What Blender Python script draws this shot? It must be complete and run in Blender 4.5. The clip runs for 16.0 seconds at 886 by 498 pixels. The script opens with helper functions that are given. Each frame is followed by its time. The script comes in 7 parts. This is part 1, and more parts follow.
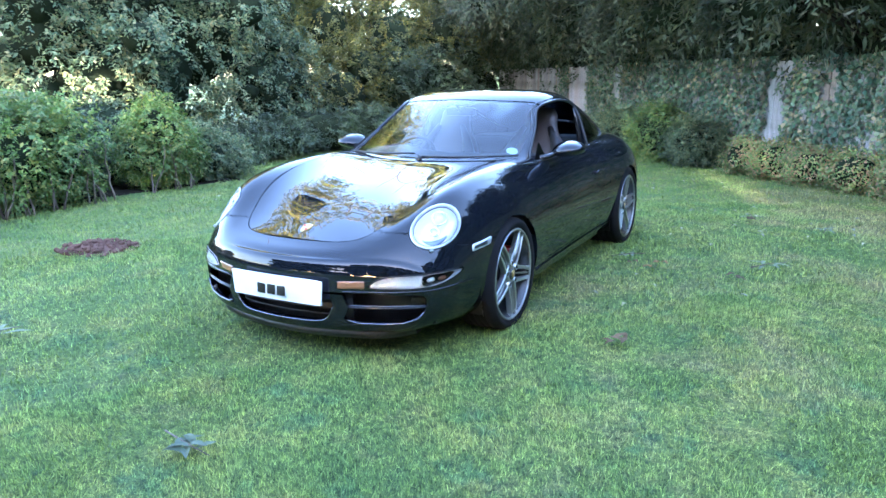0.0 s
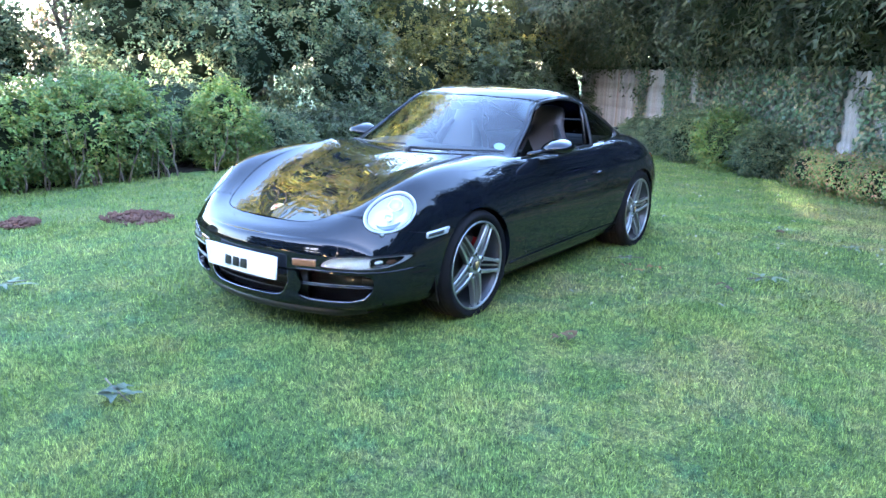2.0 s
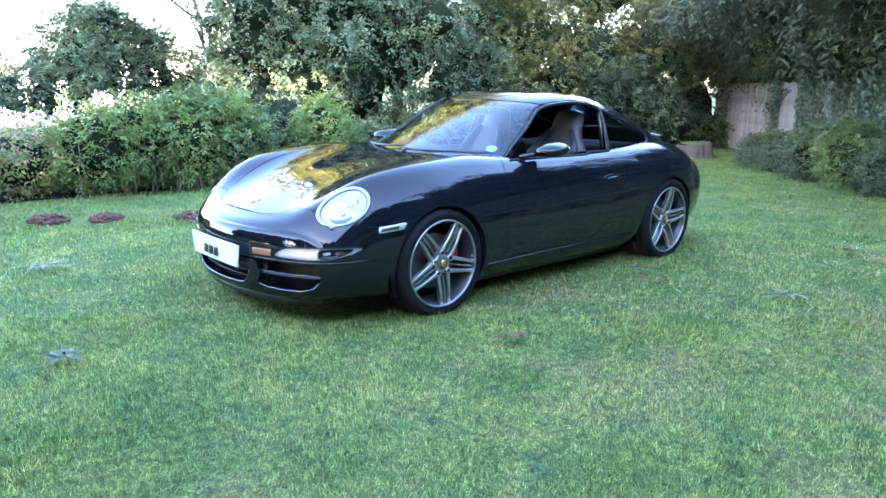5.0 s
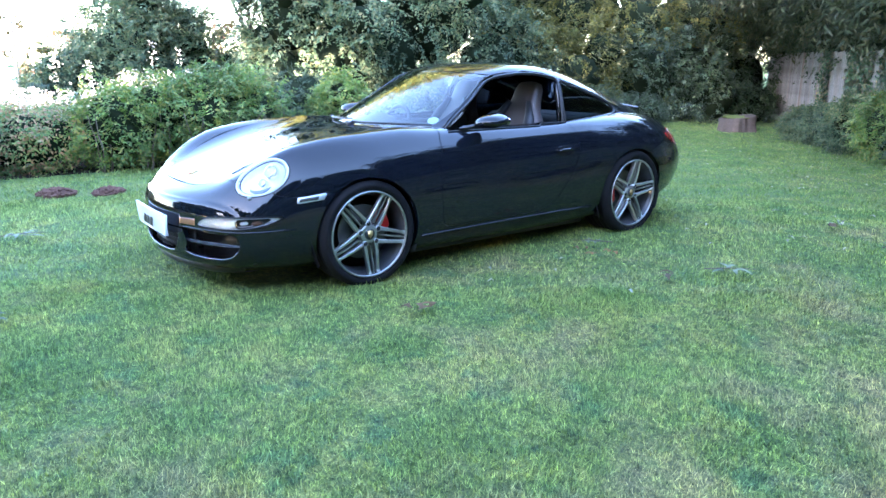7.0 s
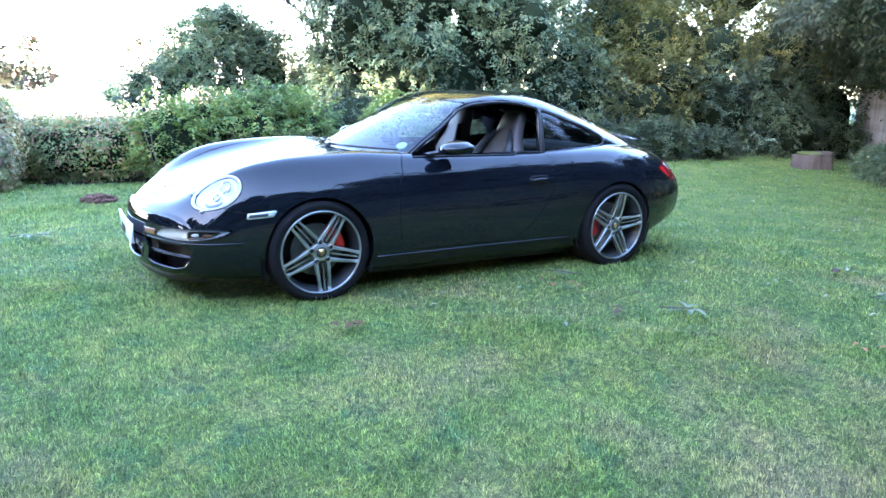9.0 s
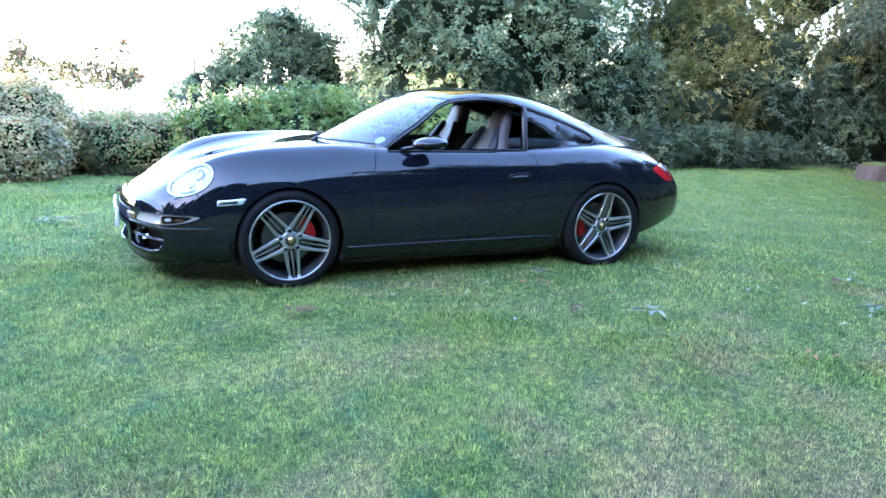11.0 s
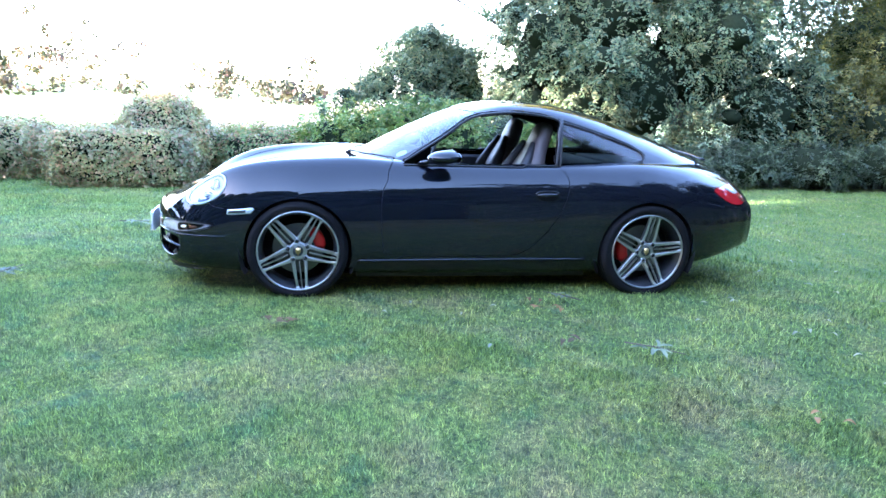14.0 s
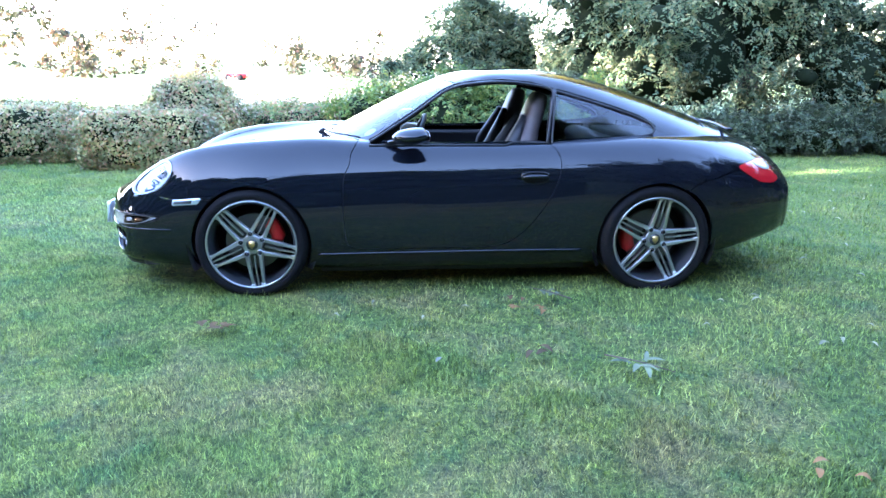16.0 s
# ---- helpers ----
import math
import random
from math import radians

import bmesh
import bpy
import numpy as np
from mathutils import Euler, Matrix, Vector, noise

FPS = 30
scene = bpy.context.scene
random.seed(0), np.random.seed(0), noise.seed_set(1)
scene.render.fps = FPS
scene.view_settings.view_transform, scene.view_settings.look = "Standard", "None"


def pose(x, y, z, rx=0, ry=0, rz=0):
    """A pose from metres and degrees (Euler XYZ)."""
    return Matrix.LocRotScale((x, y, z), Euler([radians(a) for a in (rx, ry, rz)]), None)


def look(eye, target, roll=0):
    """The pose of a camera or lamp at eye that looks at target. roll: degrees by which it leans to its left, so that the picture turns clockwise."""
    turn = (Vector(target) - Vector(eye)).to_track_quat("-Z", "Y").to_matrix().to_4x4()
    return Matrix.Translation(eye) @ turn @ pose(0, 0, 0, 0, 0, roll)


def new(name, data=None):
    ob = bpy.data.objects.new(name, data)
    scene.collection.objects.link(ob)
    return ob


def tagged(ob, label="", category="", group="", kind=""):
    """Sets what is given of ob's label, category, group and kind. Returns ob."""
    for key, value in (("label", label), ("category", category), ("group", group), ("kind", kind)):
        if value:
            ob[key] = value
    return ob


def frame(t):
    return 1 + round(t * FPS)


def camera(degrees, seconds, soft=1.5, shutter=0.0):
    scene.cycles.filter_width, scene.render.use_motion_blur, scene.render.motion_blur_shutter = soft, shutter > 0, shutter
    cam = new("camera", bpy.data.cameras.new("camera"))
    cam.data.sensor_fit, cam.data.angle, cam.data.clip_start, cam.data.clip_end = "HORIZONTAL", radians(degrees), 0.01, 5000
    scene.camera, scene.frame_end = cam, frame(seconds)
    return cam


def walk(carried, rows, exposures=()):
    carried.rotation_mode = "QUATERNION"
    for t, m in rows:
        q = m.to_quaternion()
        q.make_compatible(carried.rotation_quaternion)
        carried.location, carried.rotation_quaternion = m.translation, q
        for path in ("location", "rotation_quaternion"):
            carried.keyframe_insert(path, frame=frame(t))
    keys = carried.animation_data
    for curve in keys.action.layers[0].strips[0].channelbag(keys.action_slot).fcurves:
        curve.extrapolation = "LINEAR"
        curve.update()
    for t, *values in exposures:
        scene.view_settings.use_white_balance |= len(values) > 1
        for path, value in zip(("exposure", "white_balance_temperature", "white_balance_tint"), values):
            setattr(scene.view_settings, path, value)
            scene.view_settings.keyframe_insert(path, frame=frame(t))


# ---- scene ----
cam = camera(63.5, 16.0)
PATH = [
    (0, (2.345, -4.758, 1.406), (1.422, -3.047, 0.936), -0.7),
    (0.5, (2.516, -4.73, 1.404), (1.543, -3.048, 0.932), -0.2),
    (1, (2.729, -4.697, 1.415), (1.7, -3.049, 0.943), 0.7),
    (1.5, (2.861, -4.638, 1.403), (1.781, -3.025, 0.922), -0.5),
    (2, (2.999, -4.513, 1.396), (1.87, -2.934, 0.915), 1.6),
    (2.5, (3.138, -4.406, 1.406), (1.934, -2.881, 0.932), 1.3),
    (3, (3.253, -4.346, 1.389), (1.992, -2.867, 0.917), 1.5),
    (3.2, (3.351, -4.306, 1.375), (2.06, -2.85, 0.912), 2.3),
    (5.3, (3.862, -3.819, 1.298), (2.41, -2.517, 0.855), 0.5),
    (5.5, (3.902, -3.776, 1.288), (2.445, -2.481, 0.839), 0.2),
    (6, (4.071, -3.642, 1.289), (2.581, -2.391, 0.824), 0.1),
    (6.5, (4.24, -3.513, 1.304), (2.71, -2.323, 0.812), 0.5),
    (7, (4.357, -3.308, 1.297), (2.818, -2.135, 0.794), 0.2),
    (7.5, (4.454, -3.133, 1.324), (2.852, -2.053, 0.807), 1.2),
    (8, (4.588, -2.999, 1.329), (2.946, -1.971, 0.832), 1.9),
    (8.5, (4.759, -2.836, 1.336), (3.08, -1.85, 0.877), 3.3),
    (9, (4.868, -2.663, 1.334), (3.183, -1.682, 0.888), 1.8),
    (9.2, (4.901, -2.575, 1.336), (3.224, -1.578, 0.895), 1.7),
    (11.3, (5.289, -2.021, 1.302), (3.495, -1.253, 0.862), 3.0),
    (11.5, (5.317, -1.941, 1.302), (3.513, -1.197, 0.863), 3.4),
    (12, (5.35, -1.759, 1.31), (3.517, -1.085, 0.877), 3.7),
    (12.5, (5.388, -1.623, 1.308), (3.526, -1.033, 0.878), 3.0),
    (13, (5.433, -1.424, 1.309), (3.538, -0.966, 0.864), 4.8),
    (13.5, (5.455, -1.253, 1.329), (3.538, -0.892, 0.889), 2.5),
    (14, (5.373, -1.074, 1.327), (3.45, -0.72, 0.907), 2.3),
    (14.5, (5.243, -0.887, 1.337), (3.31, -0.584, 0.923), 1.6),
    (15, (5.128, -0.747, 1.322), (3.198, -0.492, 0.865), 0.7),
    (15.5, (4.988, -0.55, 1.338), (3.054, -0.426, 0.844), 1.3),
    (16, (4.884, -0.385, 1.333), (2.954, -0.239, 0.831), 0.3),
]
walk(cam, [(t, look(eye, target, roll)) for t, eye, target, roll in PATH], exposures=[(0, 4.80, 5700, 24), (9, 4.88, 5680, 26), (13, 4.93, 5650, 28), (16, 4.93, 5650, 28)])

# ---- world, sun, exposure ----
SUN_ELEV, SUN_AZ = 10.0, -70.0       # degrees: height, and turn from +x towards +y
world = bpy.data.worlds.new("sky")
scene.world = world
world.use_nodes = True
wn = world.node_tree.nodes
sky = wn.new("ShaderNodeTexSky")
sky.sky_type = "NISHITA"
sky.sun_disc = False
sky.sun_elevation = radians(SUN_ELEV)
sky.sun_rotation = radians(90 - SUN_AZ)
sky.dust_density = 1.0
sky.ozone_density = 1.5
world.node_tree.links.new(sky.outputs["Color"], wn["Background"].inputs["Color"])
wn["Background"].inputs["Strength"].default_value = 0.15
sun = new("sun", bpy.data.lights.new("sun", "SUN"))
sun.data.energy = 3.8
sun.data.angle = radians(0.6)
sun.data.color = (1.0, 0.9, 0.74)
ca, sa, ce, se = (f(radians(a)) for a in (SUN_AZ, SUN_ELEV) for f in (math.cos, math.sin))
sun.matrix_world = look((60 * ca * ce, 60 * sa * ce, 60 * se), (0, 0, 0))


# ---- materials ----
def material(name, rough=0.5, metal=0.0, spec=0.5, coat=0.0):
    m = bpy.data.materials.new(name)
    m.use_nodes = True
    b = m.node_tree.nodes["Principled BSDF"]
    b.inputs["Roughness"].default_value = rough
    b.inputs["Metallic"].default_value = metal
    b.inputs["Specular IOR Level"].default_value = spec
    b.inputs["Coat Weight"].default_value = coat
    b.inputs["Coat Roughness"].default_value = 0.03
    return m, m.node_tree.nodes, m.node_tree.links, b


def noise_node(N, L, scale, detail=4.0, rough=0.55, vec=None):
    n = N.new("ShaderNodeTexNoise")
    n.inputs["Scale"].default_value = scale
    n.inputs["Detail"].default_value = detail
    n.inputs["Roughness"].default_value = rough
    if vec is not None:
        L.new(vec, n.inputs["Vector"])
    return n


def ramp(N, L, fac, stops):
    r = N.new("ShaderNodeValToRGB")
    e = r.color_ramp.elements
    while len(e) < len(stops):
        e.new(0.5)
    for q, (p, c) in zip(e, stops):
        q.position = p
        q.color = (*c, 1)
    L.new(fac, r.inputs["Fac"])
    return r.outputs["Color"]


def mix(N, L, fac, a, b, mode="MIX"):
    n = N.new("ShaderNodeMix")
    n.data_type = "RGBA"
    n.blend_type = mode
    for k, v in ((0, fac), (6, a), (7, b)):
        if hasattr(v, "is_linked"):
            L.new(v, n.inputs[k])
        elif isinstance(v, tuple):
            n.inputs[k].default_value = (*v, 1)
        else:
            n.inputs[k].default_value = v
    return n.outputs[2]


def bump(N, L, b, height, strength=0.3, distance=0.01):
    n = N.new("ShaderNodeBump")
    n.inputs["Strength"].default_value = strength
    n.inputs["Distance"].default_value = distance
    L.new(height, n.inputs["Height"])
    L.new(n.outputs["Normal"], b.inputs["Normal"])


def plain(name, colour, rough=0.5, metal=0.0, grain=60.0, amount=0.15, relief=0.15, coat=0.0, spec=0.5):
    """A surface of one colour with fine grain and slow unevenness."""
    m, N, L, b = material(name, rough, metal, spec, coat)
    geo = N.new("ShaderNodeTexCoord").outputs["Object"]
    fine = noise_node(N, L, grain, 3, 0.6, geo)
    slow = noise_node(N, L, grain / 14, 2, 0.5, geo)
    dark = tuple(c * (1 - amount) for c in colour)
    lite = tuple(min(1.0, c * (1 + amount)) for c in colour)
    c1 = mix(N, L, fine.outputs["Fac"], dark, lite)
    c2 = mix(N, L, slow.outputs["Fac"], dark, lite)
    L.new(mix(N, L, 0.5, c1, c2), b.inputs["Base Color"])
    if relief:
        bump(N, L, b, fine.outputs["Fac"], relief, 0.002)
    return m


def leaf_material(name, colours, rough=0.45, glow=0.25, patch=1.3):
    """Leaves that differ one from another, with slow drifts of tone, letting some light through."""
    m, N, L, b = material(name, rough, 0.0, 0.3)
    island = N.new("ShaderNodeNewGeometry").outputs["Random Per Island"]
    pos = N.new("ShaderNodeTexCoord").outputs["Object"]
    slow = noise_node(N, L, patch, 3, 0.6, pos)
    n = len(colours)
    own = ramp(N, L, island, [((i + 0.5) / n, c) for i, c in enumerate(colours)])
    tone = ramp(N, L, slow.outputs["Fac"], [(0.32, (0.5, 0.58, 0.62)), (0.68, (1.35, 1.27, 1.0))])
    col = mix(N, L, 1.0, own, tone, "MULTIPLY")
    L.new(col, b.inputs["Base Color"])
    t = N.new("ShaderNodeBsdfTranslucent")
    L.new(col, t.inputs["Color"])
    s = N.new("ShaderNodeMixShader")
    s.inputs[0].default_value = glow
    L.new(b.outputs[0], s.inputs[1])
    L.new(t.outputs[0], s.inputs[2])
    L.new(s.outputs[0], N["Material Output"].inputs["Surface"])
    return m


def glass_material(name, tint, gloss=1.0, ior=1.5):
    """A thin pane: clear and tinted straight on, mirror-like at a glance."""
    m, N, L, b = material(name)
    N.remove(b)
    clear = N.new("ShaderNodeBsdfTransparent")
    clear.inputs["Color"].default_value = (*tint, 1)
    shine = N.new("ShaderNodeBsdfGlossy")
    shine.inputs["Roughness"].default_value = 0.01
    shine.inputs["Color"].default_value = (gloss, gloss, gloss, 1)
    fres = N.new("ShaderNodeFresnel")
    fres.inputs["IOR"].default_value = ior
    s = N.new("ShaderNodeMixShader")
    L.new(fres.outputs[0], s.inputs[0])
    L.new(clear.outputs[0], s.inputs[1])
    L.new(shine.outputs[0], s.inputs[2])
    L.new(s.outputs[0], N["Material Output"].inputs["Surface"])
    return m


def lawn_tones(N, L, per_blade=None):
    """Green turf with dry, pale and lush patches, the same for the soil sheet and the blades on it."""
    pos = N.new("ShaderNodeNewGeometry").outputs["Position"]
    big = noise_node(N, L, 0.6, 4, 0.65, pos)
    mid = noise_node(N, L, 2.6, 5, 0.7, pos)
    fine = noise_node(N, L, 26.0, 4, 0.7, pos)
    shift = N.new("ShaderNodeMapping")
    shift.inputs["Location"].default_value = (31.0, 17.0, 5.0)
    L.new(pos, shift.inputs["Vector"])
    herb = noise_node(N, L, 3.4, 5, 0.72, shift.outputs["Vector"])
    dry = noise_node(N, L, 0.9, 6, 0.75, shift.outputs["Vector"])
    a = ramp(N, L, big.outputs["Fac"], [(0.3, (0.118, 0.20, 0.062)), (0.5, (0.179, 0.25, 0.077)), (0.7, (0.288, 0.305, 0.103))])
    c = ramp(N, L, mid.outputs["Fac"], [(0.34, (0.095, 0.175, 0.062)), (0.5, (0.184, 0.255, 0.077)), (0.66, (0.35, 0.34, 0.118))])
    base = mix(N, L, 0.55, a, c)
    clover = mix(N, L, ramp(N, L, herb.outputs["Fac"], [(0.55, (0, 0, 0)), (0.63, (0.75, 0.75, 0.75))]), base, (0.095, 0.185, 0.085))
    parts = N.new("ShaderNodeSeparateXYZ")
    L.new(pos, parts.inputs[0])
    across = N.new("ShaderNodeMath")
    across.operation = "MULTIPLY_ADD"
    L.new(parts.outputs["Y"], across.inputs[0])
    across.inputs[1].default_value = 0.1
    L.new(parts.outputs["X"], across.inputs[2])
    worn = N.new("ShaderNodeMapRange")
    L.new(across.outputs[0], worn.inputs["Value"])
    for key, val in (("From Min", 0.8), ("From Max", 4.6), ("To Min", -0.06), ("To Max", 0.17)):
        worn.inputs[key].default_value = val
    dryness = N.new("ShaderNodeMath")
    L.new(dry.outputs["Fac"], dryness.inputs[0])
    L.new(worn.outputs[0], dryness.inputs[1])
    straw = mix(N, L, ramp(N, L, dryness.outputs[0], [(0.50, (0, 0, 0)), (0.68, (0.85, 0.85, 0.85))]), clover, (0.31, 0.255, 0.14))
    d = ramp(N, L, fine.outputs["Fac"], [(0.32, (0.46, 0.5, 0.54)), (0.5, (1.06, 1.02, 1.0)), (0.68, (1.7, 1.55, 1.3))])
    return mix(N, L, 1.0, straw, d, "MULTIPLY"), fine


m, N, L, b = material("turf", 0.8, 0, 0.2)
tone, fine = lawn_tones(N, L)
far_pos = N.new("ShaderNodeNewGeometry").outputs["Position"]
thread = noise_node(N, L, 75.0, 6, 0.8, far_pos)
fleck = ramp(N, L, thread.outputs["Fac"], [(0.36, (0.16, 0.2, 0.18)), (0.5, (0.5, 0.55, 0.5)), (0.66, (1.2, 1.15, 1.0))])
L.new(mix(N, L, 1.0, tone, fleck, "MULTIPLY"), b.inputs["Base Color"])
bump(N, L, b, thread.outputs["Fac"], 0.8, 0.02)
TURF = m


def blade_material(name, stops):
    """Grass blades on the lawn's tones, each a little different, letting some light through."""
    m, N, L, b = material(name, 0.55, 0, 0.3)
    tone, fine = lawn_tones(N, L)
    isl = N.new("ShaderNodeNewGeometry").outputs["Random Per Island"]
    col = mix(N, L, 1.0, tone, ramp(N, L, isl, stops), "MULTIPLY")
    L.new(col, b.inputs["Base Color"])
    tr = N.new("ShaderNodeBsdfTranslucent")
    L.new(col, tr.inputs["Color"])
    sh = N.new("ShaderNodeMixShader")
    sh.inputs[0].default_value = 0.3
    L.new(b.outputs[0], sh.inputs[1])
    L.new(tr.outputs[0], sh.inputs[2])
    L.new(sh.outputs[0], N["Material Output"].inputs["Surface"])
    return m


BLADE = blade_material("grass_blade", [(0.05, (0.36, 0.44, 0.44)), (0.4, (0.9, 0.96, 0.86)), (0.75, (1.42, 1.45, 1.16)), (0.95, (2.1, 2.05, 1.7))])
BLADE_LONG = blade_material("long_grass_blade", [(0.05, (0.62, 0.74, 0.62)), (0.5, (0.86, 0.96, 0.8)), (0.95, (1.1, 1.2, 0.95))])

m, N, L, b = material("black_paint", 0.03, 0.0, 0.5, 0.05)
pos = N.new("ShaderNodeTexCoord").outputs["Object"]
flake = noise_node(N, L, 900, 2, 0.5, pos)
film = noise_node(N, L, 5, 4, 0.6, pos)
L.new(mix(N, L, flake.outputs["Fac"], (0.004, 0.0055, 0.009), (0.006, 0.008, 0.0125)), b.inputs["Base Color"])
L.new(ramp(N, L, film.outputs["Fac"], [(0.3, (0.006,) * 3), (0.75, (0.022,) * 3)]), b.inputs["Roughness"])
b.inputs["Coat Roughness"].default_value = 0.015
b.inputs["IOR"].default_value = 1.5
PAINT = m
GLASS = glass_material("car_glass", (0.66, 0.74, 0.75), 1.0, 1.6)
LENS = glass_material("lamp_lens", (0.95, 0.96, 0.97), 1.0, 1.45)
BLACK_PLASTIC = plain("black_plastic", (0.006, 0.006, 0.007), 0.4, grain=300, relief=0.3)
RUBBER = plain("tyre_rubber", (0.006, 0.006, 0.007), 0.85, grain=120, relief=0.3, spec=0.2)
TRIM_BLACK = plain("gloss_black_trim", (0.006, 0.006, 0.007), 0.12, grain=200, relief=0)
ALLOY = plain("polished_alloy", (0.40, 0.42, 0.42), 0.34, 0.85, grain=140, amount=0.08, relief=0.05)
ALLOY_DARK = plain("grey_painted_alloy", (0.045, 0.05, 0.055), 0.4, 0.4, grain=140, relief=0.1)
CHROME = plain("chrome", (0.8, 0.81, 0.83), 0.08, 1.0, grain=100, amount=0.05, relief=0)
REFLECTOR = plain("lamp_reflector", (0.93, 0.94, 0.96), 0.25, 0.12, grain=60, amount=0.06, relief=0.1)
LAMP_SILVER = plain("lamp_silver", (0.58, 0.62, 0.66), 0.3, 0.35, grain=90, amount=0.06, relief=0.05)
CRESCENT = plain("lamp_crescent", (0.16, 0.22, 0.33), 0.3, 0.3, grain=90, amount=0.06, relief=0)
# bright metal colour standing in for reflections on gloss black lips
LIP_GLINT = plain("lip_glint", (0.14, 0.15, 0.17), 0.18, 0.9, grain=90, amount=0.06, relief=0)
STEEL_DISC = plain("brake_steel", (0.13, 0.13, 0.135), 0.4, 0.9, grain=80, relief=0.1)
RED_PAINT = plain("red_caliper_paint", (0.55, 0.015, 0.012), 0.35, grain=90, relief=0.05)
RED_LENS = plain("red_lens", (0.5, 0.012, 0.018), 0.1, grain=90, amount=0.2, relief=0.1, coat=1.0)
CLEAR_LENS = plain("pale_lens", (0.5, 0.5, 0.5), 0.12, grain=90, amount=0.1, relief=0.1, coat=1.0)
AMBER = plain("amber_lens", (0.25, 0.105, 0.05), 0.15, grain=90, amount=0.2, relief=0.1, coat=1.0)
LEATHER = plain("black_leather", (0.02, 0.02, 0.022), 0.5, grain=220, relief=0.4)
LEATHER_GREY = plain("grey_brown_leather", (0.085, 0.066, 0.062), 0.5, grain=220, relief=0.4)
CARPET = plain("dark_carpet", (0.015, 0.015, 0.016), 0.95, grain=400, relief=0.5)
PLATE_WHITE = plain("plate_white", (0.78, 0.79, 0.8), 0.3, grain=90, amount=0.03, relief=0.05)
INK = plain("black_ink", (0.01, 0.01, 0.01), 0.4, grain=200, relief=0)
GOLD = plain("crest_gold", (0.6, 0.42, 0.16), 0.3, 0.7, grain=300, amount=0.3, relief=0.2)
PAPER = plain("disc_paper", (0.62, 0.75, 0.72), 0.6, grain=300, amount=0.1, relief=0)
SILVER_PAPER = plain("pale_film", (0.5, 0.55, 0.55), 0.5, grain=300, amount=0.1, relief=0)


# ---- mesh helpers ----
def mesh_from(name, verts, faces, mat=None, smooth=True):
    me = bpy.data.meshes.new(name)
    me.from_pydata([tuple(map(float, v)) for v in verts], [], [tuple(map(int, f)) for f in faces])
    me.validate()
    if smooth:
        me.polygons.foreach_set("use_smooth", [True] * len(me.polygons))
    if mat:
        me.materials.append(mat)
    me.update()
    return me


def link(name, me, parent=None, label=""):
    ob = new(name, me)
    ob.parent = parent
    if label:
        tagged(ob, label)
    return ob


def part(name, bm, mat, parent, label="", smooth=True):
    me = bpy.data.meshes.new(name)
    bm.to_mesh(me)
    bm.free()
    me.materials.append(mat)
    if smooth:
        me.polygons.foreach_set("use_smooth", [True] * len(me.polygons))
    return link(name, me, parent, label)


def box(bm, m, sx, sy, sz, bev=0.0, seg=2):
    r = bmesh.ops.create_cube(bm, size=1, matrix=m @ Matrix.Diagonal((sx, sy, sz, 1)))
    if bev:
        es = list({e for v in r["verts"] for e in v.link_edges})
        bmesh.ops.bevel(bm, geom=es, offset=bev, segments=seg, affect="EDGES", profile=0.5)


def cyl(bm, m, r, h, n=24, r2=None):
    bmesh.ops.create_cone(bm, cap_ends=True, segments=n, radius1=r, radius2=r if r2 is None else r2, depth=h, matrix=m)


def ball(bm, m, r, u=20, v=12):
    bmesh.ops.create_uvsphere(bm, u_segments=u, v_segments=v, radius=r, matrix=m)


def revolve(bm, profile, m, n=64, closed=True):
    """Spin a profile of (radius, along) about the local x axis."""
    rings = []
    for i in range(n):
        a = 2 * math.pi * i / n
        rings.append([bm.verts.new(m @ Vector((h, r * math.cos(a), r * math.sin(a)))) for r, h in profile])
    k = len(profile)
    for i in range(n):
        p, q = rings[i], rings[(i + 1) % n]
        for j in range(k if closed else k - 1):
            bm.faces.new((p[j], p[(j + 1) % k], q[(j + 1) % k], q[j]))


def tube(bm, pts, radius, n=8, closed=False, flat=1.0):
    """A round bar along a line of points."""
    pts = [Vector(p) for p in pts]
    k = len(pts)
    rings = []
    for i, p in enumerate(pts):
        a = pts[(i - 1) % k] if closed or i else p
        c = pts[(i + 1) % k] if closed or i < k - 1 else p
        t = (c - a).normalized()
        up = Vector((0, 0, 1)) if abs(t.z) < 0.95 else Vector((1, 0, 0))
        s = t.cross(up).normalized()
        u = s.cross(t)
        r = radius[i] if isinstance(radius, (list, tuple)) else radius
        rings.append([bm.verts.new(p + s * (r * math.cos(2 * math.pi * j / n)) + u * (r * flat * math.sin(2 * math.pi * j / n))) for j in range(n)])
    for i in range(k if closed else k - 1):
        p, q = rings[i], rings[(i + 1) % k]
        for j in range(n):
            bm.faces.new((p[j], p[(j + 1) % n], q[(j + 1) % n], q[j]))
    if not closed:
        bm.faces.new(rings[0][::-1])
        bm.faces.new(rings[-1])


